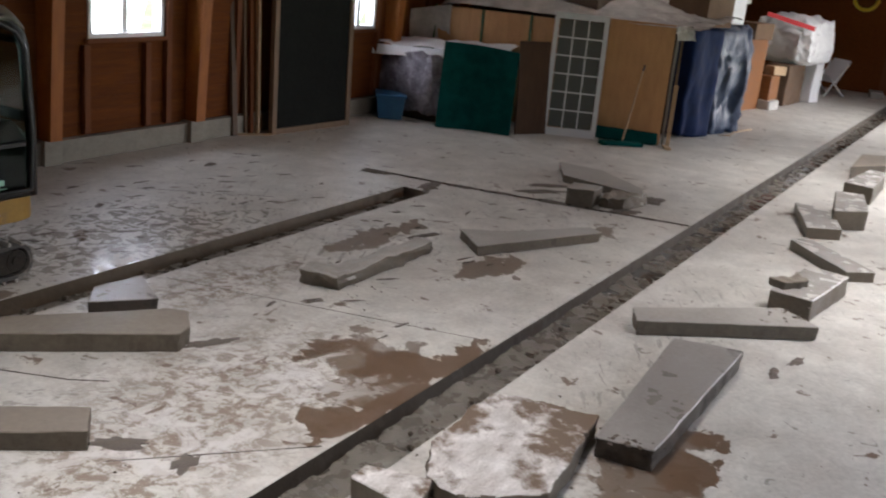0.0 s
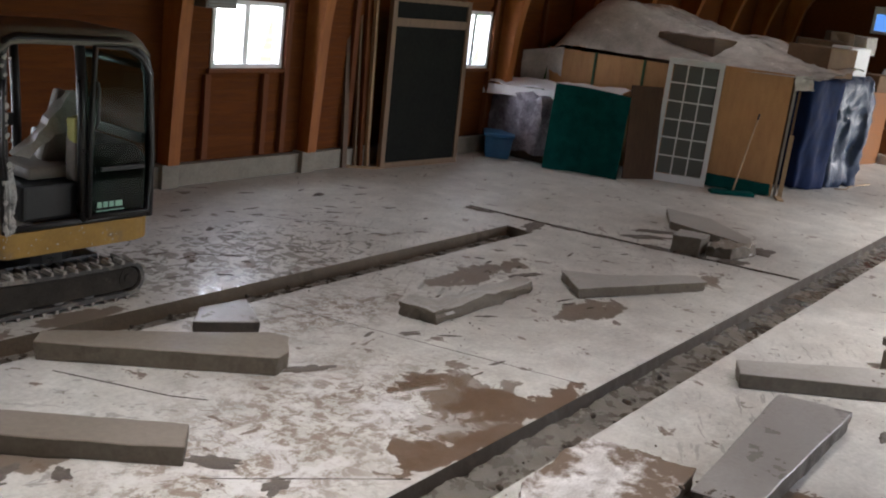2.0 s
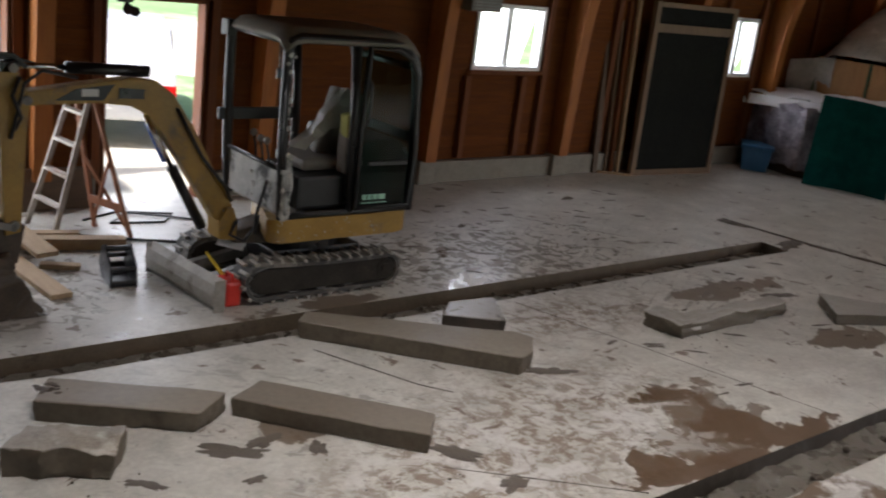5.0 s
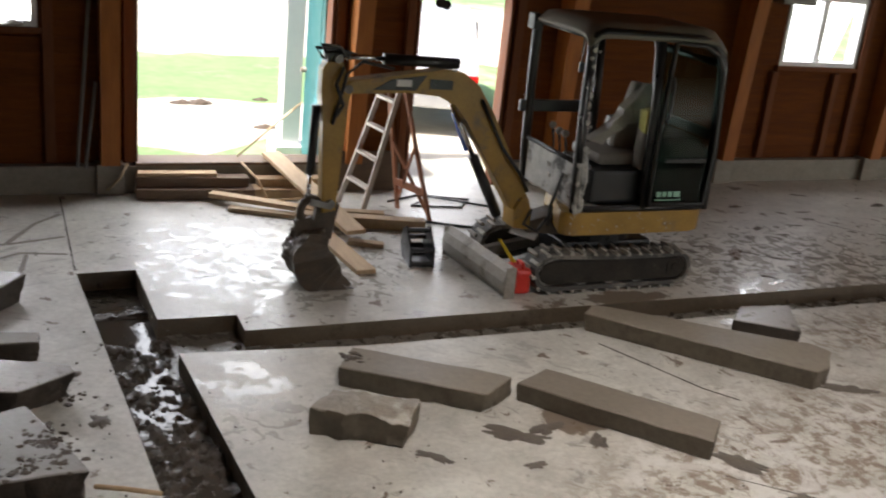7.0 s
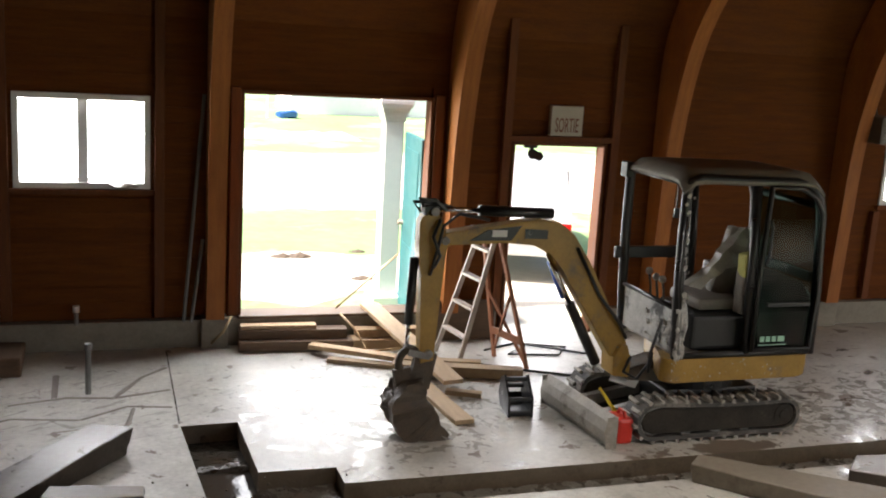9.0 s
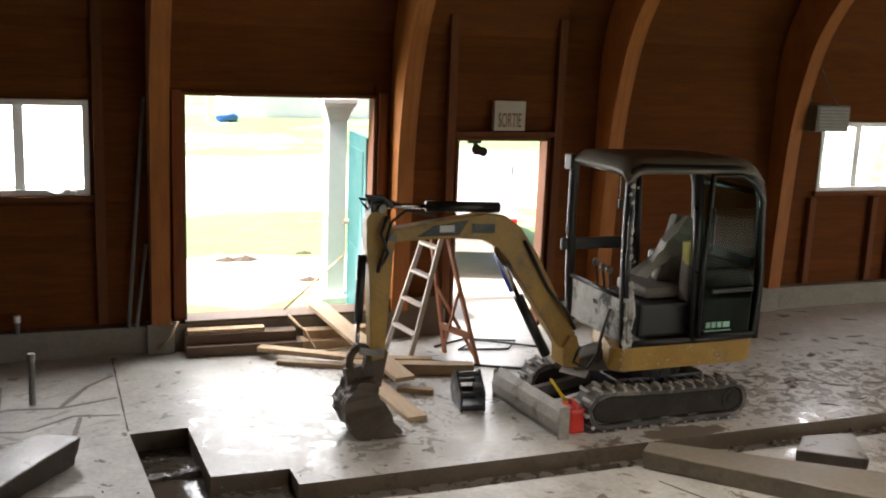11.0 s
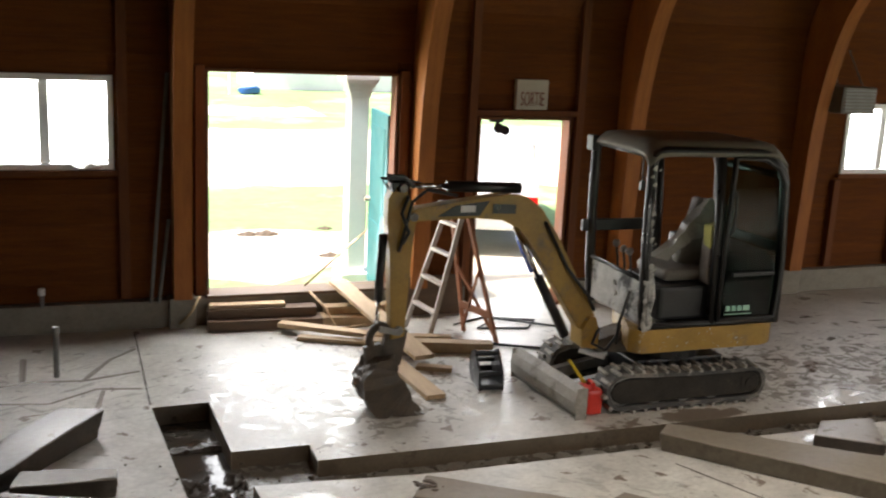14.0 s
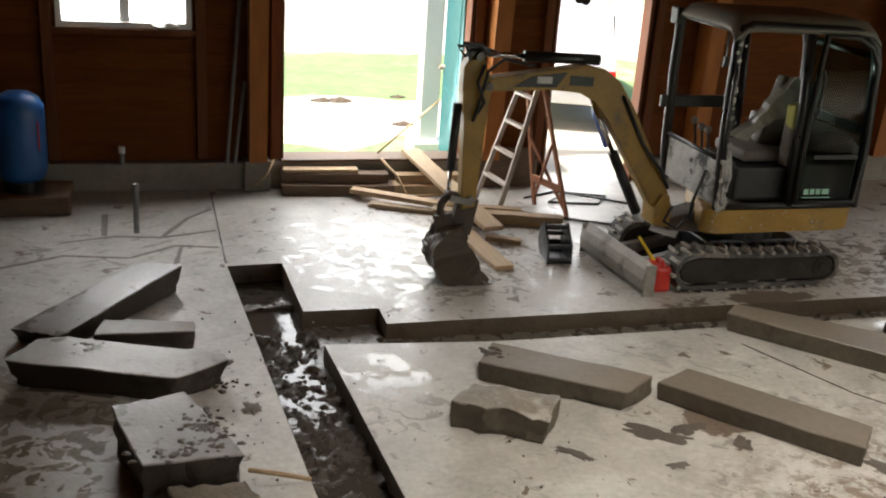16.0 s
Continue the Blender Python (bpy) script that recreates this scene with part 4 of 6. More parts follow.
prism(bm, [(3.9, 0.72), (4.46, 0.72), (4.46, 1.2), (4.41, 1.84), (4.36, 1.95), (4.28, 2.02), (3.85, 2.05)], 1, 0.008, 0.014)
gl = wp("side_glass", bm, DARKGLASS, exc, "tinted rear side glass")
for lo, hi in (((3.98, -0.002, 0.77), (4.24, 0.003, 0.778)), ((3.99, -0.002, 0.80), (4.03, 0.003, 0.845)), ((4.045, -0.002, 0.80), (4.085, 0.003, 0.845)), ((4.10, -0.002, 0.80), (4.14, 0.003, 0.845)), ((4.155, -0.002, 0.80), (4.22, 0.003, 0.845))):
    wp("printed_bar", boxes((lo, hi)), GREENPRINT, gl)
bm = bmesh.new()
rod(bm, [(3.9, -0.02, 0.74), (4.45, -0.02, 0.74), (4.47, -0.02, 1.2), (4.42, -0.02, 1.85), (4.34, -0.02, 1.98), (4.2, -0.02, 2.05), (3.92, -0.02, 2.06), (3.9, -0.02, 1.4), (3.9, -0.02, 0.74)], 0.022, 8)
door = wp("cab_door", bm, BLACK, exc, "black door frame folded back", True)
bm = bmesh.new()
rod(bm, [(3.93, -0.04, 1.45), (3.93, -0.07, 1.5), (3.93, -0.07, 1.75), (3.93, -0.04, 1.8)], 0.012, 6)
wp("door_handle", bm, BLACK, door)
bm = bmesh.new()
box(bm, (4.0, -0.035, 1.1), (4.4, -0.01, 1.13))
wp("lower_rail", bm, BLACK, door)
bm = bmesh.new()
prism(bm, [(3.15, 1.42), (3.84, 1.42), (3.82, 2.04), (3.23, 2.04)], 1, 0.945, 0.95)
wp("far_side_glass", bm, GLASS, exc)
bm = bmesh.new()
prism(bm, [(0.08, 0.72), (0.9, 0.72), (0.9, 1.06), (0.08, 1.06)], 0, 0, 0.008)
for v in bm.verts:
    v.co.x += 3.235 - 0.03 * (v.co.z - 0.7)
wp("front_glass", bm, MUDDYGLASS, exc, "lower windscreen caked in grey mud")
bm = bmesh.new()
bmesh.ops.create_icosphere(bm, subdivisions=2, radius=1.0)
for v in bm.verts:
    d = noise.noise(v.co * 2.3)
    v.co = Vector((3.25 + v.co.x * 0.05 * (1 + d), 0.02 + v.co.y * 0.045 * (1 + d), 0.94 + v.co.z * 0.28))
roughen(bm, 0.02, 19)
wp("mud_splash", bm, MUDDYGLASS, exc)

# dried splashes of pale mud on the front corner
FLECK = worn("pale_dried_mud", (0.30, 0.29, 0.26), (0.52, 0.51, 0.47), 12, (0.7, 0.9), relief=0.5)
fleck_rng = random.Random(5)
bm = bmesh.new()
for k in range(150):
    if k < 70:
        z = 0.7 + 0.5 * fleck_rng.random() ** 1.6 if k < 50 else fleck_rng.uniform(1.2, 2.0)
        at = Vector((3.25 - 0.03 * (z - 0.7) + fleck_rng.uniform(-0.035, 0.035), fleck_rng.uniform(-0.012, 0.0), z))
        flat = (1, 0.35, 1)
    elif k < 115:
        z = fleck_rng.uniform(0.72, 1.05)
        at = Vector((3.222 - 0.03 * (z - 0.7), fleck_rng.uniform(0.03, 0.6) ** 1.3, z))
        flat = (0.35, 1, 1)
    else:
        at = Vector((fleck_rng.uniform(3.16, 4.2), -0.001, fleck_rng.uniform(0.51, 0.67)))
        flat = (1, 0.2, 1)
    r = fleck_rng.uniform(0.005, 0.026) * (0.4 if k >= 115 else 1.0)
    made = bmesh.ops.create_icosphere(bm, subdivisions=1, radius=r)["verts"]
    for v in made:
        v.co += noise.noise_vector(v.co * 50 + at * 7) * r * 0.7
        v.co = at + Vector((v.co.x * flat[0], v.co.y * flat[1], v.co.z * flat[2]))
tagged(wp("dried_mud", bm, FLECK, exc), "pale dried mud splashes", kind="stuff")

# inside the cab
bm = boxes(((3.55, 0.25, 1.0), (3.98, 0.72, 1.1)), bevel=0.04)
seat = wp("seat", bm, SEAT, exc, "worn grey vinyl seat")
bm = bmesh.new()
bar(bm, (3.97, 0.48, 1.06), (4.12, 0.48, 1.62), 0.42, 0.1, 0.035, (0, 1, 0))
wp("backrest", bm, SEAT, seat)
bm = boxes(((3.5, 0.2, 0.68), (4.05, 0.78, 0.99)), bevel=0.02)
wp("seat_base", bm, BLACK, exc)
bm = boxes(((3.42, 0.1, 0.72), (3.9, 0.24, 1.0)), bevel=0.03)
wp("side_console", bm, BLACK, exc)
for x, y in ((3.42, 0.26), (3.42, 0.74), (3.36, 0.42), (3.36, 0.52)):
    bm = bmesh.new()
    rod(bm, [(x, y, 0.7), (x - 0.04, y, 1.1), (x - 0.06, y, 1.2)], 0.011, 6)
    lv = wp("control_lever", bm, BLACK, exc)
    bm = bmesh.new()
    bmesh.ops.create_uvsphere(bm, u_segments=10, v_segments=8, radius=0.032, matrix=pose(x - 0.065, y, 1.23))
    wp("knob", bm, SEAT, lv, "", True)
bm = bmesh.new()
prism(bm, [(3.5, 1.2), (3.62, 1.17), (3.84, 1.33), (3.96, 1.36), (4.02, 1.62), (3.97, 1.68), (3.82, 1.5), (3.66, 1.3)], 1, 0.34, 0.44)
bmesh.ops.subdivide_edges(bm, edges=bm.edges[:], cuts=4, use_grid_fill=True)
bmesh.ops.triangulate(bm, faces=[f for f in bm.faces if len(f.verts) > 4])
roughen(bm, 0.03, 9)
wp("draped_sheet", bm, PLASTICBAG, exc, "crumpled pale plastic draped over the seat back")
bm = boxes(((3.84, 0.09, 1.0), (3.97, 0.22, 1.38)), bevel=0.03)
wp("arm_console", bm, SEAT, exc, "pale grey arm console")
bm = bmesh.new()
rod(bm, [(3.87, 0.085, 1.14), (3.93, 0.085, 1.2)], 0.03, 10)
wp("cup", bm, CHROME, exc, "bright metal cup")
bm = boxes(((3.27, 0.06, 0.68), (3.52, 0.88, 0.7)), bevel=0.004)
bmesh.ops.subdivide_edges(bm, edges=[e for e in bm.edges if e.calc_length() > 0.1], cuts=6, use_grid_fill=True)
roughen(bm, 0.012, 14)
wp("floor_mat", bm, BROKEN, exc, "cab floor covered in dried mud")
bm = boxes(((3.83, 0.07, 1.32), (3.93, 0.2, 1.5)), bevel=0.02)
roughen(bm, 0.02, 12)
wp("cloth", bm, HIVIS, exc, "yellow cloth")
bm = bmesh.new()
rod(bm, [(3.55, 0.75, 2.05), (3.56, 0.75, 1.75)], 0.006, 5)
box(bm, (3.54, 0.735, 1.68), (3.58, 0.765, 1.76))
wp("pull_cord", bm, BLACK, exc)
bm = bmesh.new()
rod(bm, [(3.22, -0.01, 1.1), (3.17, -0.05, 1.3), (3.16, -0.06, 1.7), (3.19, -0.02, 1.82)], 0.014, 6)
wp("grab_rail", bm, BLACK, exc, "", True)

# boom, stick, bucket
bm = bmesh.new()
prism(bm, [(2.9, 0.44), (3.05, 0.42), (3.05, 0.58), (3.01, 0.7), (2.95, 0.7), (2.89, 0.6)], 1, 0.37, 0.59, 0.012)
wp("swing_post", bm, YELLOW, exc)
bm = bmesh.new()
prism(bm, [(3.02, 0.4), (3.55, 0.36), (3.55, 0.58), (3.3, 0.56), (3.04, 0.5)], 1, 0.36, 0.6, 0.02)
roughen(bm, 0.015, 9)
wp("swing_bracket", bm, BUCKETMUD, exc, "mud-caked swing bracket")
bm = bmesh.new()
prism(bm, [(2.93, 0.58), (3.02, 0.7), (2.63, 1.38), (2.48, 1.6), (2.34, 1.7), (2.18, 1.725), (1.72, 1.66), (1.42, 1.62), (1.36, 1.565), (1.42, 1.52), (1.9, 1.54), (2.14, 1.53), (2.29, 1.46), (2.4, 1.32), (2.87, 0.6)], 1, 0.41, 0.55, 0.012)
boom = wp("boom", bm, YELLOW, exc, "yellow cranked boom")
bm = bmesh.new()
prism(bm, [(1.6, 1.56), (1.74, 1.64), (2.02, 1.675), (1.94, 1.56)], 1, 0.400, 0.407)
prism(bm, [(2.05, 1.575), (2.05, 1.65), (2.24, 1.64), (2.24, 1.57)], 1, 0.400, 0.407)
wp("black_panel", bm, BLACK, boom)
bm = boxes(((1.78, 0.394, 1.59), (1.9, 0.3985, 1.642)))
wp("plain_mark", bm, PLAINWHITE, boom)
bm = bmesh.new()
prism(bm, [(1.27, 1.8), (1.34, 1.8), (1.41, 1.64), (1.45, 1.56), (1.41, 1.42), (1.375, 0.62), (1.27, 0.6), (1.235, 1.3), (1.21, 1.5), (1.21, 1.7)], 1, 0.42, 0.54, 0.01)
stick = wp("stick", bm, YELLOW, exc, "yellow dipper stick")
for x, z in ((1.32, 1.78), (1.41, 1.56), (1.33, 0.68), (2.96, 0.66)):
    bm = bmesh.new()
    disc(bm, (x, z), 0.032, 0.39, 0.57, 12)
    wp("pivot_pin", bm, STEEL, stick)


def cylinder(p, q, split, r, parent, y=0.48):
    """A hydraulic ram: dark barrel, bright rod."""
    a, b = Vector((p[0], y, p[1])), Vector((q[0], y, q[1]))
    s = a.lerp(b, split)
    bm = bmesh.new()
    rod(bm, [a, s], r, 12)
    c = wp("ram_barrel", bm, BLACK, parent, "black hydraulic barrel", True)
    bm = bmesh.new()
    rod(bm, [s, b], r * 0.5, 10)
    wp("ram_rod", bm, CHROME, c, "", True)


cylinder((2.3, 1.76), (1.32, 1.79), 0.62, 0.042, boom)
cylinder((1.195, 1.42), (1.17, 0.66), 0.68, 0.034, stick)
cylinder((2.8, 0.52), (2.29, 1.44), 0.55, 0.042, boom, 0.5)
bm = bmesh.new()
rod(bm, [(2.35, 0.56, 1.36), (2.42, 0.57, 1.22), (2.5, 0.57, 1.06)], 0.03, 8)
wp("hose_sleeve", bm, BLUESLEEVE, boom, "bright blue hose sleeve", True)
bm = bmesh.new()
ring = [(1.2 + 0.085 * math.cos(2 * math.pi * k / 14), 0.48, 0.6 + 0.1 * math.sin(2 * math.pi * k / 14)) for k in range(15)]
rod(bm, ring, 0.03, 8)
bar(bm, (1.33, 0.48, 0.68), (1.28, 0.48, 0.4), 0.17, 0.07, 0.006, (0, 1, 0))
bar(bm, (1.14, 0.48, 0.55), (1.17, 0.48, 0.4), 0.14, 0.05, 0.006, (0, 1, 0))
roughen(bm, 0.01, 17)
wp("bucket_linkage", bm, BUCKETMUD, stick)
for y in (0.4, 0.56):
    bm = bmesh.new()
    bar(bm, (1.17, y, 0.7), (1.34, y, 0.66), 0.02, 0.05, 0.004)
    wp("link_plate", bm, STEEL, stick)
bm = bmesh.new()
rod(bm, [(1.25, 0.48, 1.8), (1.2, 0.44, 1.87), (1.33, 0.44, 1.86), (1.42, 0.46, 1.78)], 0.016, 6)
rod(bm, [(1.24, 0.52, 1.76), (1.17, 0.5, 1.84), (1.36, 0.5, 1.83), (1.5, 0.5, 1.79)], 0.014, 6)
box(bm, (1.24, 0.42, 1.74), (1.36, 0.54, 1.82), 0.01)
wp("pin_bracket", bm, BLACK, stick, "dark greasy pin bracket with hoses")
bm = bmesh.new()
shell = [(1.15, 0.46), (1.28, 0.47), (1.32, 0.36), (1.38, 0.22), (1.5, 0.04), (1.47, 0.0), (1.2, 0.0), (1.1, 0.06), (1.045, 0.17), (1.05, 0.28), (1.09, 0.38)]
prism(bm, shell, 1, 0.33, 0.63)
bmesh.ops.subdivide_edges(bm, edges=bm.edges[:], cuts=5, use_grid_fill=True)
bmesh.ops.triangulate(bm, faces=[f for f in bm.faces if len(f.verts) > 4])
roughen(bm, 0.04, 7)
roughen(bm, 0.022, 19)
for v in bm.verts:
    v.co.z = max(v.co.z, 0.002)
bucket = wp("bucket", bm, BUCKETMUD, exc, "digging bucket caked with mud")
for k in range(4):
    bm = bmesh.new()
    y = 0.36 + 0.08 * k
    prism(bm, [(1.44, 0.002), (1.55, 0.002), (1.45, 0.04)], 1, y - 0.025, y + 0.025)
    wp("tooth", bm, STEEL, bucket)
for pts in ([(3.0, 0.4, 0.75), (2.9, 0.36, 0.9), (2.72, 0.39, 1.12), (2.5, 0.395, 1.5)], [(3.05, 0.38, 0.6), (2.95, 0.3, 0.5), (3.05, 0.25, 0.45), (3.12, 0.2, 0.6)],
            [(1.75, 0.4, 1.72), (1.5, 0.38, 1.77), (1.38, 0.37, 1.68), (1.32, 0.38, 1.4), (1.3, 0.4, 1.3)], [(1.36, 0.4, 1.72), (1.3, 0.36, 1.6), (1.36, 0.36, 1.45), (1.33, 0.4, 1.36)],
            [(3.1, 0.14, 0.7), (3.03, 0.05, 0.58), (3.0, 0.0, 0.75), (3.07, -0.01, 1.02)]):
    bm = bmesh.new()
    rod(bm, pts, 0.014, 6)
    wp("hose", bm, BLACK, exc, "", True)

# things round the machine
can = thing("fuel_can", (2.86, 0.12, 0), "red plastic fuel can with yellow spout", "fuel can")
part("can_body", boxes(((-0.07, -0.11, 0), (0.07, 0.11, 0.21)), bevel=0.03), RED, can)
bm = bmesh.new()
rod(bm, [(0.0, 0.08, 0.2), (-0.03, 0.12, 0.25), (-0.1, 0.2, 0.37)], 0.02, 8, 0.012)
part("spout", bm, YPLASTIC, can, "yellow spout")
bm = bmesh.new()
rod(bm, [(0, -0.08, 0.2), (0, -0.06, 0.25), (0, 0.02, 0.25), (0, 0.04, 0.2)], 0.013, 6)
part("can_handle", bm, RED, can)
bm = boxes(((-0.11, -0.17, 0), (0.11, 0.17, 0.006)))
ob = tagged(part("paper_sheet", bm, PLAINWHITE), "white paper sheet on the undercarriage", "paper")
ob.matrix_world = pose(3.08, 0.48, 0.385, 4, 8, -38)

hitch = thing("spare_bucket", (2.28, 0.86, 0), "narrow black spare digging bucket lying on the floor", "bucket", turn=-8)
hitch.matrix_world = hitch.matrix_world @ Matrix.Scale(0.82, 4)
for x in (-0.12, 0.12):
    bm = bmesh.new()
    prism(bm, [(-0.2, 0.0), (0.16, 0.0), (0.26, 0.12), (0.2, 0.3), (0.05, 0.37), (-0.06, 0.27), (-0.18, 0.2)], 0, x - 0.012, x + 0.012, 0.004)
    part("side_plate", bm, BLACK, hitch)
for y, z in ((-0.17, 0.04), (-0.14, 0.17), (0.04, 0.33), (0.16, 0.22)):
    bm = bmesh.new()
    rod(bm, [(-0.12, y, z), (0.12, y, z)], 0.025, 10)
    part("cross_pin", bm, BLACK, hitch)
bm = bmesh.new()
prism(bm, [(-0.18, 0.005), (0.16, 0.005), (0.24, 0.12), (0.22, 0.13), (0.15, 0.03), (-0.18, 0.03)], 0, -0.11, 0.11)
part("bucket_shell", bm, BLACK, hitch)

# ---- stored goods along the wall ----
PLY = worn("orange_plywood", (0.40, 0.20, 0.075), (0.56, 0.31, 0.13), 2.2, (0.5, 0.7), relief=0.1, stretch=(4, 4, 1), vary=0.15)
PINE = worn("pale_lumber", (0.42, 0.28, 0.15), (0.62, 0.45, 0.27), 3, (0.6, 0.8), relief=0.2, stretch=(6, 1, 6), vary=0.35)
OLDWOOD = worn("old_brown_wood", (0.10, 0.06, 0.035), (0.2, 0.125, 0.075), 3, (0.6, 0.8), relief=0.3, stretch=(1, 6, 6), vary=0.3)
GREENCARPET = worn("dark_green_felt", (0.0, 0.038, 0.034), (0.004, 0.078, 0.07), 5, (0.85, 0.95), relief=0.4, spec=0.1)
GREENPAINT = worn("green_painted_edge", (0.02, 0.07, 0.03), (0.04, 0.11, 0.05), 8, (0.5, 0.7), relief=0.1)
BROWNPANEL = worn("dark_brown_panel", (0.045, 0.024, 0.014), (0.085, 0.048, 0.028), 3, (0.6, 0.8), relief=0.15, stretch=(5, 5, 1), spec=0.15)
SHEETING = worn("dusty_clear_plastic_sheet", (0.36, 0.345, 0.32), (0.66, 0.64, 0.60), 3, (0.06, 0.3), relief=0.8)
WHITESHEET = worn("white_plastic_cover", (0.68, 0.68, 0.70), (0.82, 0.82, 0.83), 3, (0.35, 0.6), relief=0.3)
BLUETARP = worn("blue_tarpaulin", (0.004, 0.011, 0.045), (0.009, 0.024, 0.085), 5, (0.6, 0.85), relief=0.5, spec=0.15)
SILVERWRAP = worn("bluish_plastic_wrap", (0.008, 0.022, 0.06), (0.028, 0.055, 0.115), 9, (0.25, 0.5), relief=1.0)
CARD = worn("brown_cardboard", (0.14, 0.082, 0.045), (0.23, 0.14, 0.08), 3, (0.8, 0.9), relief=0.1, vary=0.3)
CHALK = worn("dusty_blackboard", (0.005, 0.0055, 0.005), (0.016, 0.017, 0.015), 1.6, (0.7, 0.9), relief=0.05, spec=0.12)
BLUEBIN = worn("blue_plastic_bin", (0.02, 0.10, 0.22), (0.035, 0.15, 0.3), 5, (0.35, 0.5), relief=0.1)
WHITEPAINT = worn("white_door_paint", (0.62, 0.64, 0.64), (0.74, 0.76, 0.75), 4, (0.35, 0.55), relief=0.08)
DIMGLASS = glass_material("dusty_door_glass", (0.22, 0.24, 0.22), 0.06)
DIMGLASS.node_tree.nodes["Principled BSDF"].inputs["Transmission Weight"].default_value = 0.5
DIMGLASS.node_tree.nodes["Principled BSDF"].inputs["IOR"].default_value = 1.45
ORANGEWOOD = worn("orange_varnished_furniture", (0.19, 0.075, 0.022), (0.31, 0.13, 0.045), 3, (0.35, 0.55), relief=0.15, stretch=(1, 1, 6))
GREYPANEL = worn("grey_board", (0.22, 0.21, 0.19), (0.32, 0.31, 0.28), 3, (0.6, 0.8), relief=0.1)
REDTAPE = worn("red_strip", (0.5, 0.02, 0.03), (0.62, 0.04, 0.05), 6, (0.4, 0.6), relief=0.1)


def leaning(at, turn, tilt):
    """The pose of a panel that stands on its lower edge and leans back; the panel's own x runs along it, z up it."""
    return pose(*at, 0, 0, turn) @ pose(0, 0, 0, tilt, 0, 0)


def cloth_sheet(bm, corner, u, v, nu, nv, crumple, seed=0.0, sag=0.0, thick=0.006):
    """A wrinkled sheet over a four-sided area."""
    corner, u, v = Vector(corner), Vector(u), Vector(v)
    nrm = u.cross(v).normalized()
    rows = []
    for i in range(nu + 1):
        row = []
        for j in range(nv + 1):
            p = corner + u * (i / nu) + v * (j / nv)
            q = p * 2.2 + Vector((seed, seed, seed))
            w = noise.noise(q) + 0.6 * abs(noise.noise(q * 2.7)) + 0.35 * noise.noise(q * 6.1)
            p = p + nrm * crumple * w - Vector((0, 0, sag * math.sin(math.pi * i / nu) * math.sin(math.pi * j / nv)))
            row.append(bm.verts.new(p))
        rows.append(row)
    for a, b in zip(rows, rows[1:]):
        for j in range(nv):
            bm.faces.new((a[j], b[j], b[j + 1], a[j + 1]))
    return bm


def wrapped(name, lo, hi, material, label, category, crumple=0.05, bulge=0.0, at=(0, 0, 0), turn=0.0, taper=0.0, cuts=9, group="", soft=0.05):
    """A bundle wrapped in sheet: a box with a wrinkled skin."""
    bm = boxes((lo, hi), bevel=soft)
    bmesh.ops.subdivide_edges(bm, edges=[e for e in bm.edges if e.calc_length() > 0.2], cuts=cuts, use_grid_fill=True)
    c = (Vector(lo) + Vector(hi)) / 2
    s = Vector(at) * 1.7
    for v in bm.verts:
        d = v.co - c
        f = (v.co.z - lo[2]) / (hi[2] - lo[2])
        v.co.x += d.x * (bulge * math.sin(math.pi * f) - taper * f)
        v.co.y += d.y * (bulge * math.sin(math.pi * f) - taper * f)
        n = noise.noise_vector(Vector((v.co.x * 4, v.co.y * 4, v.co.z * 1.6)) + s)
        m = noise.noise_vector(v.co * 11 + s)
        v.co += (n * crumple + m * crumple * 0.4)
        v.co.z = max(v.co.z, lo[2])
    ob = part(name, bm, material, None, "", True)
    ob.matrix_world = pose(*at, 0, 0, turn)
    return tagged(ob, label, category, group)


# big framed blackboard and the frames behind it
def framed_board(at, turn, tilt, w, h, label):
    t = new("framed_blackboard")
    t.matrix_world = leaning(at, turn, tilt)
    tagged(t, label, "blackboard")
    part("board_panel", boxes(((0.07, 0.0, 0.09), (w - 0.07, 0.02, h - 0.05))), CHALK, t)
    for lo, hi in (((0, -0.02, 0), (0.09, 0.06, h)), ((w - 0.09, -0.02, 0), (w, 0.06, h)), ((0.09, -0.02, 0.0), (w - 0.09, 0.06, 0.09)), ((0.09, -0.02, 2.08), (w - 0.09, 0.05, 2.2)), ((0.09, -0.02, h - 0.07), (w - 0.09, 0.06, h))):
        part("frame_rail", boxes((lo, hi), bevel=0.004), STUDPALE, t)
    return t


STUDPALE = worn("weathered_frame_lumber", (0.13, 0.08, 0.045), (0.24, 0.155, 0.09), 3, (0.6, 0.8), relief=0.25, stretch=(6, 6, 1), vary=0.2)
framed_board((10.7, 2.69, 0), -5.0, -1.2, 1.72, 2.5, "large blackboard in a weathered timber frame leaning on the wall")
for k, (x, y, h, w, mat_) in enumerate(((10.6, 2.86, 2.6, 0.05, PINE), (10.52, 2.92, 2.45, 0.06, STUD), (10.45, 2.97, 2.55, 0.04, STUDPALE), (10.22, 2.97, 2.3, 0.09, OLDWOOD))):
    bm = boxes(((-w / 2, -0.03, 0), (w / 2, 0.03, h)), bevel=0.004)
    ob = tagged(part("upright_board", bm, mat_), "rough lumber board standing against the wall", "board", "boards on the wall")
    ob.matrix_world = leaning((x, y, 0), -5, -2.5 - k * 0.6)
bm = boxes(((-0.25, -0.03, 0), (0.25, 0.03, 0.03)), bevel=0.004)
ob = tagged(part("floor_batten", bm, PINE), "pale batten lying on the floor", "batten")
ob.matrix_world = pose(10.5, 2.82, 0, 0, 0, -35)

# blue bin
bin_ = thing("storage_bin", (13.72, 2.62, 0), "blue plastic storage bin with lid on the floor", "bin", turn=-55)
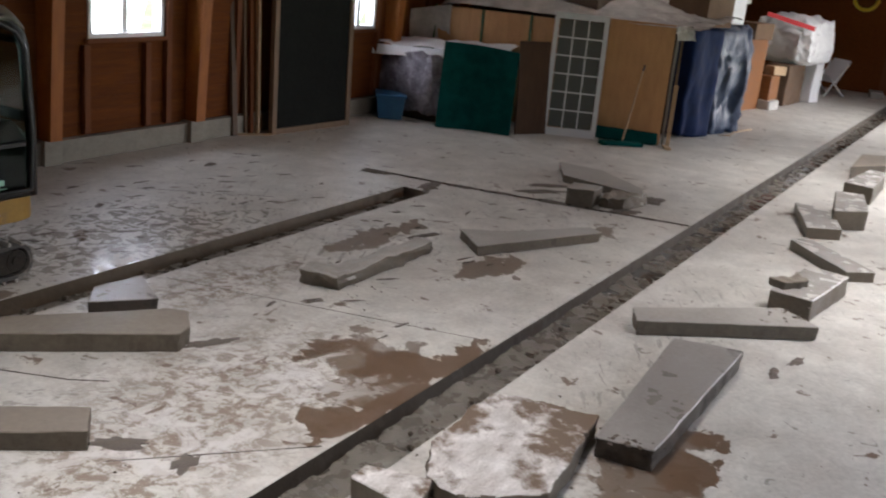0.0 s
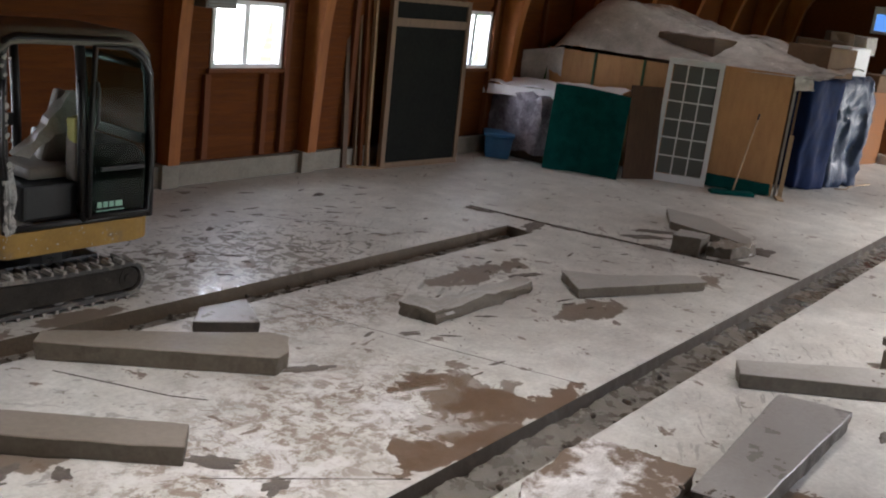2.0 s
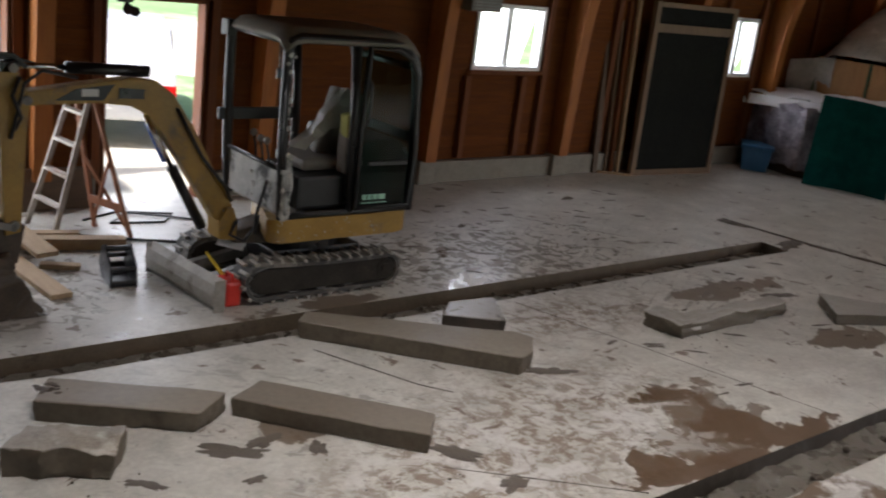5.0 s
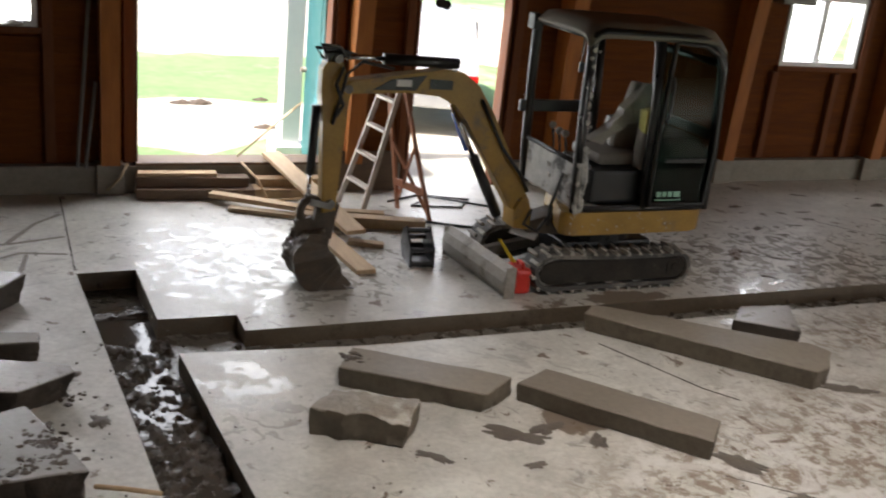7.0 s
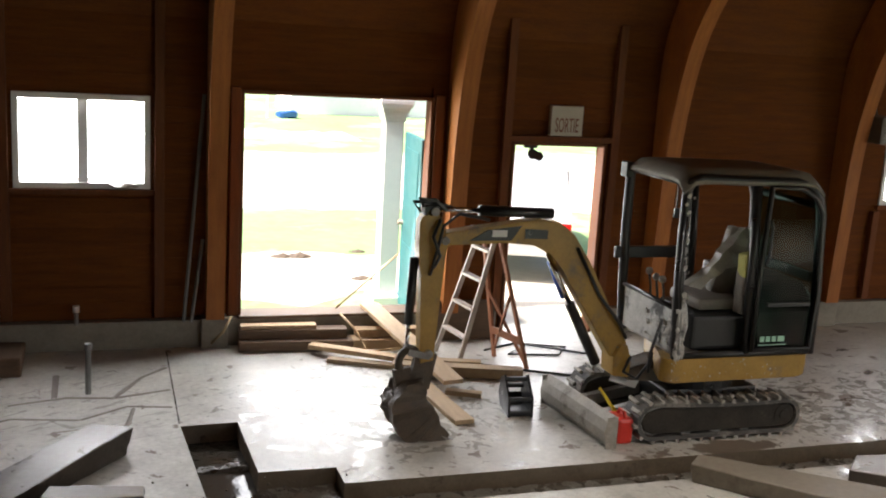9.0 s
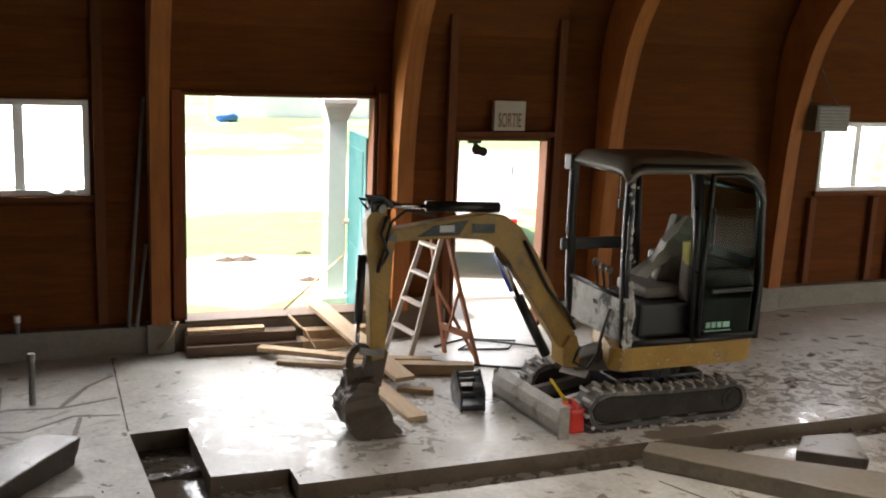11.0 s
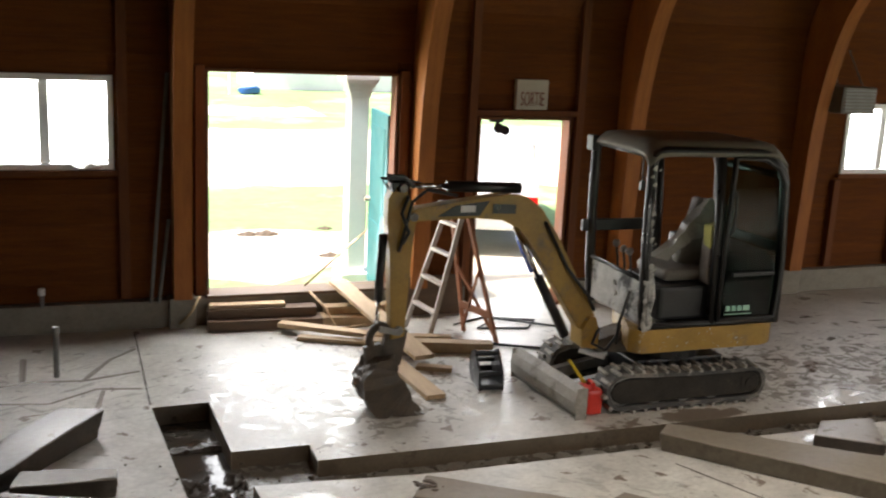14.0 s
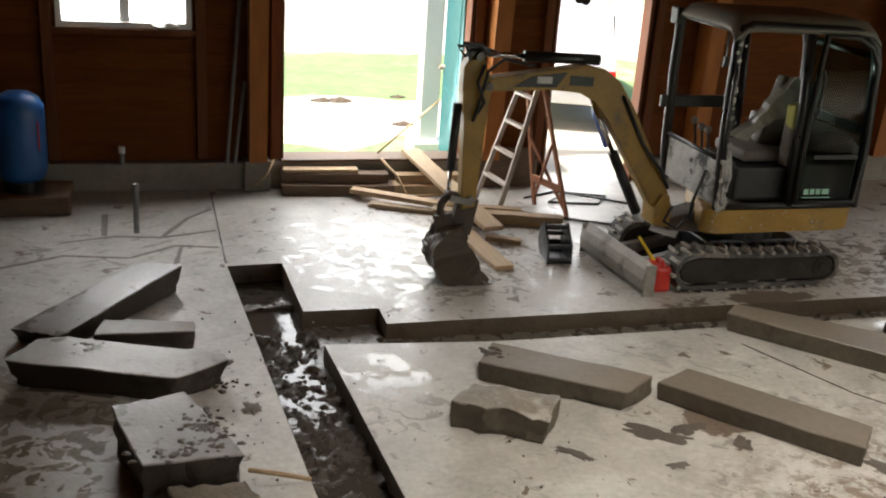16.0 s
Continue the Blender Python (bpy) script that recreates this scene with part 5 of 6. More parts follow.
bm = bmesh.new()
prism(bm, [(-0.2, 0), (0.2, 0), (0.24, 0.36), (-0.24, 0.36)], 1, -0.28, 0.28, 0.02)
part("tub", bm, BLUEBIN, bin_)
part("lid", boxes(((-0.26, -0.31, 0.36), (0.26, 0.31, 0.41)), bevel=0.012), BLUEBIN, bin_)

# sofa in clear plastic with a white sheet over it
wrapped("wrapped_sofa", (-0.36, -0.62, 0.12), (0.4, 0.62, 1.08), SILVERSOFA := worn("clear_plastic_over_dark_cloth", (0.05, 0.04, 0.055), (0.36, 0.34, 0.38), 3.5, (0.08, 0.35), relief=0.8), "dark sofa wrapped in shiny clear plastic", "sofa", 0.1, 0.08, (14.25, 2.42, 0), -14)
bm = boxes(((13.98, 1.85, 0.0), (14.6, 2.95, 0.17)), bevel=0.01)
tagged(part("pallet", bm, OLDWOOD), "low dark wooden pallet under the wrapped sofa", "pallet")
bm = bmesh.new()
cloth_sheet(bm, (13.75, 3.2, 1.17), (0.62, -2.35, 0.08), (0.75, 0.15, 0.1), 26, 10, 0.06, 3.0)
cloth_sheet(bm, (13.75, 3.2, 1.17), (0.62, -2.35, 0.08), (-0.05, 0, -0.16), 26, 4, 0.05, 5.0)
bmesh.ops.remove_doubles(bm, verts=bm.verts, dist=0.0005)
tagged(part("dust_sheet", bm, WHITESHEET, None, "", True), "white plastic sheet draped over the sofa", "sheet")

# green felt board, brown panel
bm = boxes(((0, 0, 0), (1.22, 0.045, 1.36)), bevel=0.008)
bmesh.ops.subdivide_edges(bm, edges=[e for e in bm.edges if e.calc_length() > 0.5], cuts=8, use_grid_fill=True)
for v in bm.verts:
    v.co.y += 0.10 * math.sin(math.pi * v.co.x / 1.22) - 0.12 * math.exp(-v.co.x / 0.16)
    v.co.z += 0.05 * math.sin(2.2 * v.co.x + 0.7) * (v.co.z / 1.36)
ob = tagged(part("felt_roll", bm, GREENCARPET, None, "", True), "curled sheet of dark green felt leaning on stored goods", "felt")
ob.matrix_world = leaning((13.64, 1.64, 0), -70, -11)
bm = boxes(((0, 0, 0), (0.62, 0.03, 1.52)), bevel=0.003)
ob = tagged(part("brown_panel", bm, BROWNPANEL), "dark brown wood panel leaning on the plywood crate", "panel")
ob.matrix_world = leaning((14.3, 0.5, 0), -28, -5)


def glazed_door(m):
    t = new("glazed_door")
    t.matrix_world = m
    tagged(t, "white patio door with fifteen panes leaning upright", "door")
    w, h, s = 0.90, 2.03, 0.078
    for lo, hi in (((0, 0, 0), (s, 0.045, h)), ((w - s, 0, 0), (w, 0.045, h)), ((s, 0, 0), (w - s, 0.045, 0.13)), ((s, 0, h - 0.1), (w - s, 0.045, h))):
        part("door_rail", boxes((lo, hi), bevel=0.004), WHITEPAINT, t)
    gw, gh = w - 2 * s, h - 0.23
    for i in (1, 2):
        x = s + gw * i / 3
        part("glazing_bar", boxes(((x - 0.011, 0.006, 0.13), (x + 0.011, 0.039, h - 0.1))), WHITEPAINT, t)
    for j in range(1, 6):
        z = 0.13 + gh * j / 6
        part("glazing_bar", boxes(((s, 0.009, z - 0.011), (w - s, 0.036, z + 0.011))), WHITEPAINT, t)
    for i in range(3):
        for j in range(6):
            x0, z0 = s + gw * i / 3, 0.13 + gh * j / 6
            part("pane", boxes(((x0 + 0.012, 0.02, z0 + 0.012), (x0 + gw / 3 - 0.012, 0.024, z0 + gh / 6 - 0.012))), DIMGLASS, t)
    bm = bmesh.new()
    box(bm, (w - 0.07, -0.012, 0.98), (w - 0.03, 0, 1.16), 0.004)
    rod(bm, [(w - 0.05, -0.01, 1.0), (w - 0.05, -0.045, 1.02), (w - 0.05, -0.045, 1.12), (w - 0.05, -0.01, 1.14)], 0.008, 6)
    part("door_handle", bm, WHITEPAINT, t, "white pull handle")


glazed_door(leaning((14.82, 0.27, 0), -66, -9))

# crates of plywood under a plastic sheet
crate = thing("plywood_crate", (15.6, 0.55, 0), "tall plywood crate with green edges under plastic sheeting", "crate")
pts_front = [(14.95, 2.6), (15.12, 1.75), (15.28, 0.9), (15.42, 0.1)]
for (xa, ya), (xb, yb) in zip(pts_front, pts_front[1:]):
    bm = bmesh.new()
    bar(bm, (xa, ya, 0.95), (xb, yb, 0.95), 0.02, 1.84, 0.0)
    wp("plywood_sheet", bm, PLY, crate)
for x, y in pts_front + [(15.06, 2.25)]:
    bm = boxes(((x - 0.03, y - 0.02, 0.02), (x + 0.0, y + 0.02, 1.88)))
    wp("green_edge", bm, GREENPAINT, crate)
bm = boxes(((16.1, -1.15, 0.02), (18.2, 2.5, 1.86)))
wp("crate_core", bm, BROWNPANEL, crate)
bm = boxes(((0, 0, 0.0), (1.08, 0.025, 1.98)), bevel=0.003)
ob = tagged(part("leaning_plywood", bm, PLY), "orange plywood panel standing on its edge", "panel")
ob.matrix_world = leaning((15.42, -0.45, 0.0), -71, -3)
bm = boxes(((0.02, -0.09, 0.0), (1.06, -0.012, 0.2)), bevel=0.03)
bmesh.ops.subdivide_edges(bm, edges=[e for e in bm.edges if e.calc_length() > 0.3], cuts=6, use_grid_fill=True)
roughen(bm, 0.02, 6)
ob = tagged(part("felt_roll", bm, GREENCARPET, None, "", True), "rolled dark green felt along the panel's foot", "felt")
ob.matrix_world = pose(15.38, -0.45, 0.012, 0, 0, -71)
for at, h, w, tilt, turn, mat_, lab in (((15.84, -1.6, 0), 1.02, 0.07, -4, -71, PINE, "short pale stud leaning by the plywood"), ((15.86, -1.5, 0), 1.95, 0.04, -2, -71, GREYPANEL, "thin grey strip standing by the plywood"), ((15.92, -1.56, 0), 1.9, 0.035, -3, -71, STUDPALE, "thin lath standing by the plywood")):
    ob = tagged(part("lath", boxes(((-w / 2, -0.02, 0), (w / 2, 0.02, h)), bevel=0.003), mat_), lab, "lath")
    ob.matrix_world = leaning(at, turn, tilt)
bm = boxes(((-0.16, -0.05, 0), (0.16, 0.05, 0.03)), bevel=0.004)
ob = tagged(part("offcut", bm, PINE), "pale wood offcut on the floor", "offcut")
ob.matrix_world = pose(15.62, -1.66, 0, 0, 0, 30)

# floor squeegee with a green head
broom = thing("push_broom", (15.1, -1.05, 0), "push broom with green head and wooden handle", "broom", turn=-50)
bm = boxes(((-0.36, -0.09, 0.0), (0.36, 0.09, 0.07)), bevel=0.02)
roughen(bm, 0.012, 9)
part("head", bm, GREENCARPET, broom, "dark green bristle head")
bm = bmesh.new()
rod(bm, [(0.03, 0.03, 0.06), (0.33, 0.33, 1.22)], 0.016, 8)
part("handle", bm, PINE, broom, "pale wooden handle")
bm = bmesh.new()
rod(bm, [(0.325, 0.325, 1.2), (0.35, 0.35, 1.3)], 0.018, 8)
part("grip", bm, BLACK, broom)

# plastic sheeting over the crates
bm = bmesh.new()
nu, nv = 46, 26
rows = []
for i in range(nu + 1):
    a = i / nu
    y = 3.0 - 4.85 * a
    x_front = 14.82 + 1.02 * a
    row = []
    for j in range(nv + 1):
        b = j / nv
        x = x_front + 3.0 * b
        top = 1.93 + (0.72 * math.exp(-((a - 0.2) / 0.26) ** 2) + 0.28 * math.exp(-((a - 0.62) / 0.2) ** 2) + 0.12) * min(1.0, b * 2.3) ** 0.8
        if a < 0.12:
            top -= (0.12 - a) * 5.5
        q = Vector((x * 1.6, y * 1.6, 0.4))
        w = 0.06 * noise.noise(q) + 0.05 * abs(noise.noise(q * 2.6)) + 0.025 * noise.noise(q * 6)
        row.append(bm.verts.new((x + 0.05 * noise.noise(q * 3), y, top + w * (0.35 + min(1, b * 3)))))
    rows.append(row)
for a, b in zip(rows, rows[1:]):
    for j in range(nv):
        bm.faces.new((a[j], b[j], b[j + 1], a[j + 1]))
tagged(part("plastic_sheeting", bm, SHEETING, None, "", True), "dusty translucent plastic sheeting over stacked goods", "sheeting")
bm = bmesh.new()
cloth_sheet(bm, (14.78, 3.02, 1.75), (0.2, -0.7, 0.15), (0.02, 0, -1.4), 10, 14, 0.06, 8.0)
tagged(part("hanging_sheeting", bm, SHEETING, None, "", True), "plastic sheeting hanging down beside the wall", "sheeting")
bm = bmesh.new()
cloth_sheet(bm, (15.72, -1.5, 1.97), (0.2, -0.24, 0.02), (0.03, -0.02, -0.22), 10, 10, 0.13, 12.0)
tagged(part("sheeting_tail", bm, SHEETING, None, "", True), "crumpled tail of plastic sheeting at the corner", "sheeting")

# blue wrapped stack and what stands behind it
wrapped("tarp_covered_crate", (-0.32, -0.42, 0), (0.5, 0.45, 1.92), BLUETARP, "tall stack wrapped in dark blue tarpaulin", "bundle", 0.06, 0.03, (17.3, -1.2, 0), -20, cuts=14)
wrapped("plastic_covered_crate", (-0.4, -0.34, 0), (0.55, 0.34, 1.95), SILVERWRAP, "tall stack wrapped in shiny bluish plastic", "bundle", 0.13, 0.04, (18.3, -1.5, 0), -20, cuts=18)
bm = boxes(((-0.38, -0.45, 0), (0.4, 0.4, 0.5)), bevel=0.01)
ob = tagged(part("cardboard_box", bm, CARD), "brown cardboard box on the wrapped stack", "box")
ob.matrix_world = pose(17.6, -1.25, 1.94, 0, 0, -18)
bm = boxes(((-0.3, -0.2, 0), (0.3, 0.2, 0.5)), bevel=0.02)
ob = tagged(part("white_box", bm, WHITESHEET), "white wrapped box on the stack", "box")
ob.matrix_world = pose(18.35, -1.55, 1.98, 0, 0, -18)
line = bmesh.new()
rod(line, [(17.9, -1.9, 0.012), (18.1, -2.05, 0.012), (18.6, -2.0, 0.012), (19.3, -2.15, 0.012)], 0.012, 6)
tagged(part("cable", line, PINE, None, "", True), "pale cord lying on the floor", "cord")
for (x, y, z, w, d, h, mat_, lab, cat, turn) in (
        (20.6, -1.15, 0, 0.5, 0.04, 1.05, GREYPANEL, "grey board leaning by the furniture", "board", -62),
        (22.3, -0.95, 0, 0.9, 0.8, 1.55, ORANGEWOOD, "orange wooden cabinet among stored goods", "cabinet", -10),
        (22.2, -1.2, 1.55, 0.7, 0.5, 0.35, CARD, "cardboard carton on the wooden cabinet", "carton", -20),
        (23.0, -1.5, 0, 0.4, 0.35, 0.75, ORANGEWOOD, "small orange wooden stool cabinet", "cabinet", -14),
        (23.3, -1.55, 0.75, 0.4, 0.3, 0.2, PINE, "pale wooden box on the small cabinet", "box", -30),
        (22.9, -1.6, 0, 0.5, 0.3, 0.22, SHEETING, "grey plastic bag on the floor", "bag", -10),
        (24.5, -1.55, 0, 1.3, 0.5, 0.95, OLDWOOD, "dark old furniture under the white cover", "furniture", -5),
        (25.7, -1.75, 0, 0.5, 0.7, 1.5, WHITESHEET, "white cover hanging to the floor over furniture", "furniture", -12),
        (16.4, 0.4, 1.86, 1.2, 1.1, 0.5, OLDWOOD, "wooden crate under the sheeting", "crate", -8),
        (19.0, 0.4, 0, 1.6, 2.4, 2.2, ORANGEWOOD, "tall orange plywood cabinet behind the sheeting", "cabinet", 0),
        (20.2, -0.3, 0, 1.1, 1.4, 2.05, CARD, "stack of brown cartons", "carton", 8),
        (20.0, -0.5, 2.05, 0.9, 0.9, 0.45, OLDWOOD, "dark wooden drawers on the cartons", "drawers", 20),
        (21.8, 0.2, 0, 1.2, 1.6, 2.25, OLDWOOD, "dark wooden shelf unit stacked with goods", "shelf", 6),
        (21.9, -0.3, 2.25, 0.55, 0.5, 0.42, OLDWOOD, "dark crate half wrapped in clear plastic", "crate", 30),
        (22.6, -0.6, 2.25, 0.5, 0.45, 0.38, SHEETING, "plastic-wrapped crate on the shelf unit", "crate", -10),
        (24.5, 0.5, 0, 2.4, 2.2, 1.6, OLDWOOD, "dark wooden furniture stacked by the wall", "furniture", 0),
        (29.2, -3.05, 0, 0.7, 0.35, 0.16, GREYPANEL, "grey concrete block near the end wall", "block", 10)):
    bm = boxes(((-w / 2, -d / 2, 0), (w / 2, d / 2, h)), bevel=min(0.02, w / 5))
    if cat in ("bag", "furniture", "crate"):
        bmesh.ops.subdivide_edges(bm, edges=[e for e in bm.edges if e.calc_length() > 0.15], cuts=4, use_grid_fill=True)
        roughen(bm, 0.03, 5)
        for v in bm.verts:
            v.co.z = max(0, v.co.z)
    ob = part(cat, bm, mat_)
    ob.matrix_world = pose(x, y, z, 0, 0, turn)
    tagged(ob, lab, cat)
wrapped("covered_armchair", (-0.8, -0.75, 0.95), (0.9, 0.75, 2.05), WHITESHEET, "big rounded bundle under a white plastic cover", "bundle", 0.1, 0.06, (24.9, -1.5, 0), -8, soft=0.38)
bm = boxes(((-0.6, -0.02, 0), (0.6, 0.02, 0.1)), bevel=0.004)
ob = tagged(part("red_strip", bm, REDTAPE), "red strip along the white cover", "strip")
ob.matrix_world = pose(23.6, -1.62, 1.9, 0, 12, -55)
chair = thing("folding_chair", (27.9, -1.95, 0), "pale folding lawn chair by the end wall", "chair", turn=-35)
bm = bmesh.new()
for y in (-0.3, 0.3):
    rod(bm, [(-0.35, y, 0), (0.35, y, 0.85)], 0.025, 6)
    rod(bm, [(0.35, y, 0), (-0.3, y, 0.55)], 0.025, 6)
part("frame", bm, WHITEPAINT, chair)
bm = bmesh.new()
cloth_sheet(bm, (-0.3, -0.3, 0.55), (0.35, 0, -0.2), (0, 0.6, 0), 8, 8, 0.03, 4.0)
cloth_sheet(bm, (0.05, -0.3, 0.35), (0.35, 0, 0.6), (0, 0.6, 0), 8, 8, 0.03, 5.0)
part("sling", bm, WHITESHEET, chair, "", True)
door_e = tagged(new("door_1"), "brown panelled door in the end wall", "door", kind="structure")
part("door_leaf", boxes(((EAST - 0.05, -3.9, 0.02), (EAST - 0.003, -3.0, 2.05)), bevel=0.006), STUD, door_e)
for z0, z1 in ((0.2, 0.9), (1.05, 1.9)):
    part("door_panel", boxes(((EAST - 0.07, -3.75, z0), (EAST - 0.052, -3.15, z1)), bevel=0.008), STUD, door_e)
bm = bmesh.new()
bmesh.ops.create_uvsphere(bm, u_segments=12, v_segments=8, radius=0.05, matrix=pose(EAST - 0.1, -3.1, 1.0))
part("door_knob", bm, CHROME, door_e, "", True)
bm = bmesh.new()
rod(bm, [(EAST - 0.045, -2.2 + 0.32 * math.cos(a), 2.55 + 0.32 * math.sin(a)) for a in [math.pi * k / 10 for k in range(10, 21)]], 0.05, 8)
tagged(part("hose_coil", bm, YPLASTIC, None, "", True), "yellow hose coil hanging on the end wall", "hose")
win_e = tagged(new("window_4"), "small blue-lit window in the end wall", "window", kind="structure")
BLUESKY = bpy.data.materials.new("daylight_blue_film")
BLUESKY.use_nodes = True
_b = BLUESKY.node_tree.nodes["Principled BSDF"]
_b.inputs["Base Color"].default_value = (0.1, 0.25, 0.6, 1)
_b.inputs["Emission Color"].default_value = (0.12, 0.32, 0.8, 1)
_b.inputs["Emission Strength"].default_value = 0.35
PALESKY = BLUESKY.copy()
PALESKY.name = "daylight_pale_film"
_b = PALESKY.node_tree.nodes["Principled BSDF"]
_b.inputs["Base Color"].default_value = (0.6, 0.55, 0.38, 1)
_b.inputs["Emission Color"].default_value = (0.8, 0.72, 0.42, 1)
part("window_frame", boxes(((EAST - 0.06, 0.0, 2.66), (EAST - 0.003, 1.16, 2.74)), ((EAST - 0.06, 0.0, 3.2), (EAST - 0.003, 1.16, 3.4)), ((EAST - 0.06, 1.08, 2.74), (EAST - 0.003, 1.16, 3.2)), ((EAST - 0.06, 0.0, 2.74), (EAST - 0.003, 0.08, 3.2))), VINYL, win_e)
part("pane", boxes(((EAST - 0.03, 0.08, 2.74), (EAST - 0.01, 1.08, 3.2))), BLUESKY, win_e, "pane glowing with blue daylight")
part("pane", boxes(((EAST - 0.034, 0.08, 2.74), (EAST - 0.031, 0.5, 3.2))), PALESKY, win_e, "pane glowing with pale daylight")

# ---- doorways and small things ----
TEAL = worn("teal_door_paint", (0.02, 0.12, 0.14), (0.035, 0.17, 0.19), 4, (0.35, 0.55), relief=0.1)
ALU = worn("paint_stained_aluminium", (0.36, 0.31, 0.26), (0.55, 0.50, 0.44), 8, (0.4, 0.65), metal=0.3, relief=0.1, dirt=(0.30, 0.20, 0.13), dirt_at=0.56)
REDWOOD = worn("reddish_ladder_wood", (0.24, 0.08, 0.035), (0.36, 0.14, 0.06), 4, (0.5, 0.7), relief=0.15)
SIGNWHITE = worn("faded_white_sign", (0.43, 0.40, 0.32), (0.53, 0.50, 0.41), 5, (0.5, 0.65), relief=0.05)
SIGNRED = worn("faded_red_letters", (0.16, 0.045, 0.03), (0.22, 0.07, 0.045), 7, (0.5, 0.65), relief=0.0)
BLUETANK = worn("blue_tank_paint", (0.01, 0.07, 0.22), (0.02, 0.11, 0.32), 5, (0.25, 0.4), relief=0.05)
PIPEGREY = worn("grey_pipe", (0.13, 0.13, 0.125), (0.24, 0.24, 0.23), 9, (0.4, 0.6), metal=0.3, relief=0.1)
HEATER = worn("cream_heater_enamel", (0.09, 0.08, 0.065), (0.16, 0.145, 0.12), 4, (0.4, 0.55), relief=0.08)

# housings for the added overhead fill lamps, out of view
for lamp_x, lamp_y, lamp_z, watts in FILL_LAMPS:
    fix = thing("overhead_fill_lamp", (lamp_x, lamp_y, lamp_z), "unseen white ceiling lamp added for fill light", "lamp", "ceiling lamps")
    part("housing", boxes(((-0.65, -0.28, 0.0), (0.65, 0.28, 0.08)), bevel=0.01), VINYL, fix)
    for x in (-0.5, 0.5):
        bm = bmesh.new()
        rod(bm, [(x, 0, 0.08), (x, 0, 7.4 - 0.34 * abs(lamp_y - MID_Y) - lamp_z)], 0.008, 6)
        part("hanger", bm, PIPEGREY, fix)

jamb = tagged(new("trim"), "reddish timber lining of the doorways", "trim", kind="structure")
for x0, x1, z0, z1 in (OPENINGS["wide_door"], OPENINGS["exit_door"]):
    part("jamb", boxes(((x0 - 0.002, WALL - 0.05, z0), (x0 + 0.03, WALL + 0.13, z1)), bevel=0.003), STUD, jamb)
    part("jamb", boxes(((x1 - 0.03, WALL - 0.05, z0), (x1 + 0.002, WALL + 0.13, z1)), bevel=0.003), STUD, jamb)
    part("head", boxes(((x0 + 0.03, WALL - 0.05, z1 - 0.03), (x1 - 0.03, WALL + 0.13, z1 + 0.002)), bevel=0.003), STUD, jamb)
part("lintel", boxes(((2.9, WALL - 0.064, 2.07), (4.13, WALL - 0.003, 2.13)), bevel=0.004), STUD, jamb)
part("sill", boxes(((0.21, 2.97, 0.272), (2.1, WALL + 0.2, 0.3)), bevel=0.006), OLDWOOD, jamb)

leaf = tagged(new("door_2"), "teal painted door standing open outside", "door", kind="structure")
leaf.matrix_world = pose(2.085, 3.24, 0.03, 0, 0, 85)
part("door_leaf", boxes(((0, -0.022, 0.06), (0.91, 0.022, 2.0)), bevel=0.004), TEAL, leaf)
for z0, z1 in ((0.2, 0.8), (0.95, 1.85)):
    part("door_panel", boxes(((0.13, -0.03, z0), (0.78, 0.03, z1)), bevel=0.006), TEAL, leaf)
bm = bmesh.new()
rod(bm, [(0.84, -0.08, 1.0), (0.84, 0.08, 1.0)], 0.028, 10)
part("door_knob", bm, ALU, leaf)

col = thing("porch_column", (2.03, 4.3, -0.06), "white painted square porch column with capital", "column")
part("base", boxes(((-0.19, -0.19, 0), (0.19, 0.19, 0.22)), bevel=0.012), VINYL, col)
part("shaft", boxes(((-0.105, -0.105, 0.22), (0.105, 0.105, 2.2)), bevel=0.01), VINYL, col)
bm = bmesh.new()
for k, (w, z) in enumerate(((0.12, 2.2), (0.135, 2.25), (0.155, 2.3), (0.18, 2.35), (0.19, 2.385))):
    box(bm, (-w, -w, z), (w, w, z + 0.055), 0.006)
part("capital", bm, VINYL, col)
beam = boxes(((1.15, 4.18, 2.385), (5.6, 4.42, 2.62)), bevel=0.01)
tagged(part("porch_beam", beam, VINYL), "white painted porch beam resting on the column", "beam")

# exit sign and lamp
sign = thing("exit_sign", (3.545, WALL - 0.075, 2.14), "faded white exit sign box with red lettering", "sign")
part("sign_box", boxes(((-0.18, 0, 0), (0.18, 0.07, 0.31)), bevel=0.008), SIGNWHITE, sign)
words = bpy.data.curves.new("lettering", "FONT")
words.body, words.align_x, words.extrude = "SORTIE", "CENTER", 0.02
words.materials.append(SIGNRED)
lettering = new("lettering", words)
lettering.parent = sign
lettering.matrix_basis = pose(0, -0.003, 0.04, 90, 0, 0) @ Matrix.Diagonal((0.083, 0.21, 0.1, 1))
tagged(lettering, "faded red lettering")
lamp = thing("emergency_lamp", (3.25, WALL + 0.12, 1.86), "black twin-head emergency lamp under the door head", "lamp")
part("bracket", boxes(((-0.09, -0.02, 0.13), (0.06, 0.02, 0.17)), ((-0.02, -0.015, 0.1), (0.02, 0.015, 0.13))), BLACK, lamp)
bm = bmesh.new()
rod(bm, [(-0.01, -0.07, 0.07), (0.04, 0.03, 0.05)], 0.055, 12, 0.035)
part("lamp_head", bm, BLACK, lamp)
bm = bmesh.new()
rod(bm, [(0.06, -0.07, 0.05), (0.09, 0.03, 0.03)], 0.05, 12, 0.03)
part("lamp_head", bm, BLACK, lamp)

heater = thing("unit_heater", (7.44, WALL - 0.3, 2.19), "dusty grey unit heater hung on the wall", "heater")
part("casing", boxes(((-0.24, -0.17, 0), (0.24, 0.17, 0.3)), bevel=0.015), HEATER, heater)
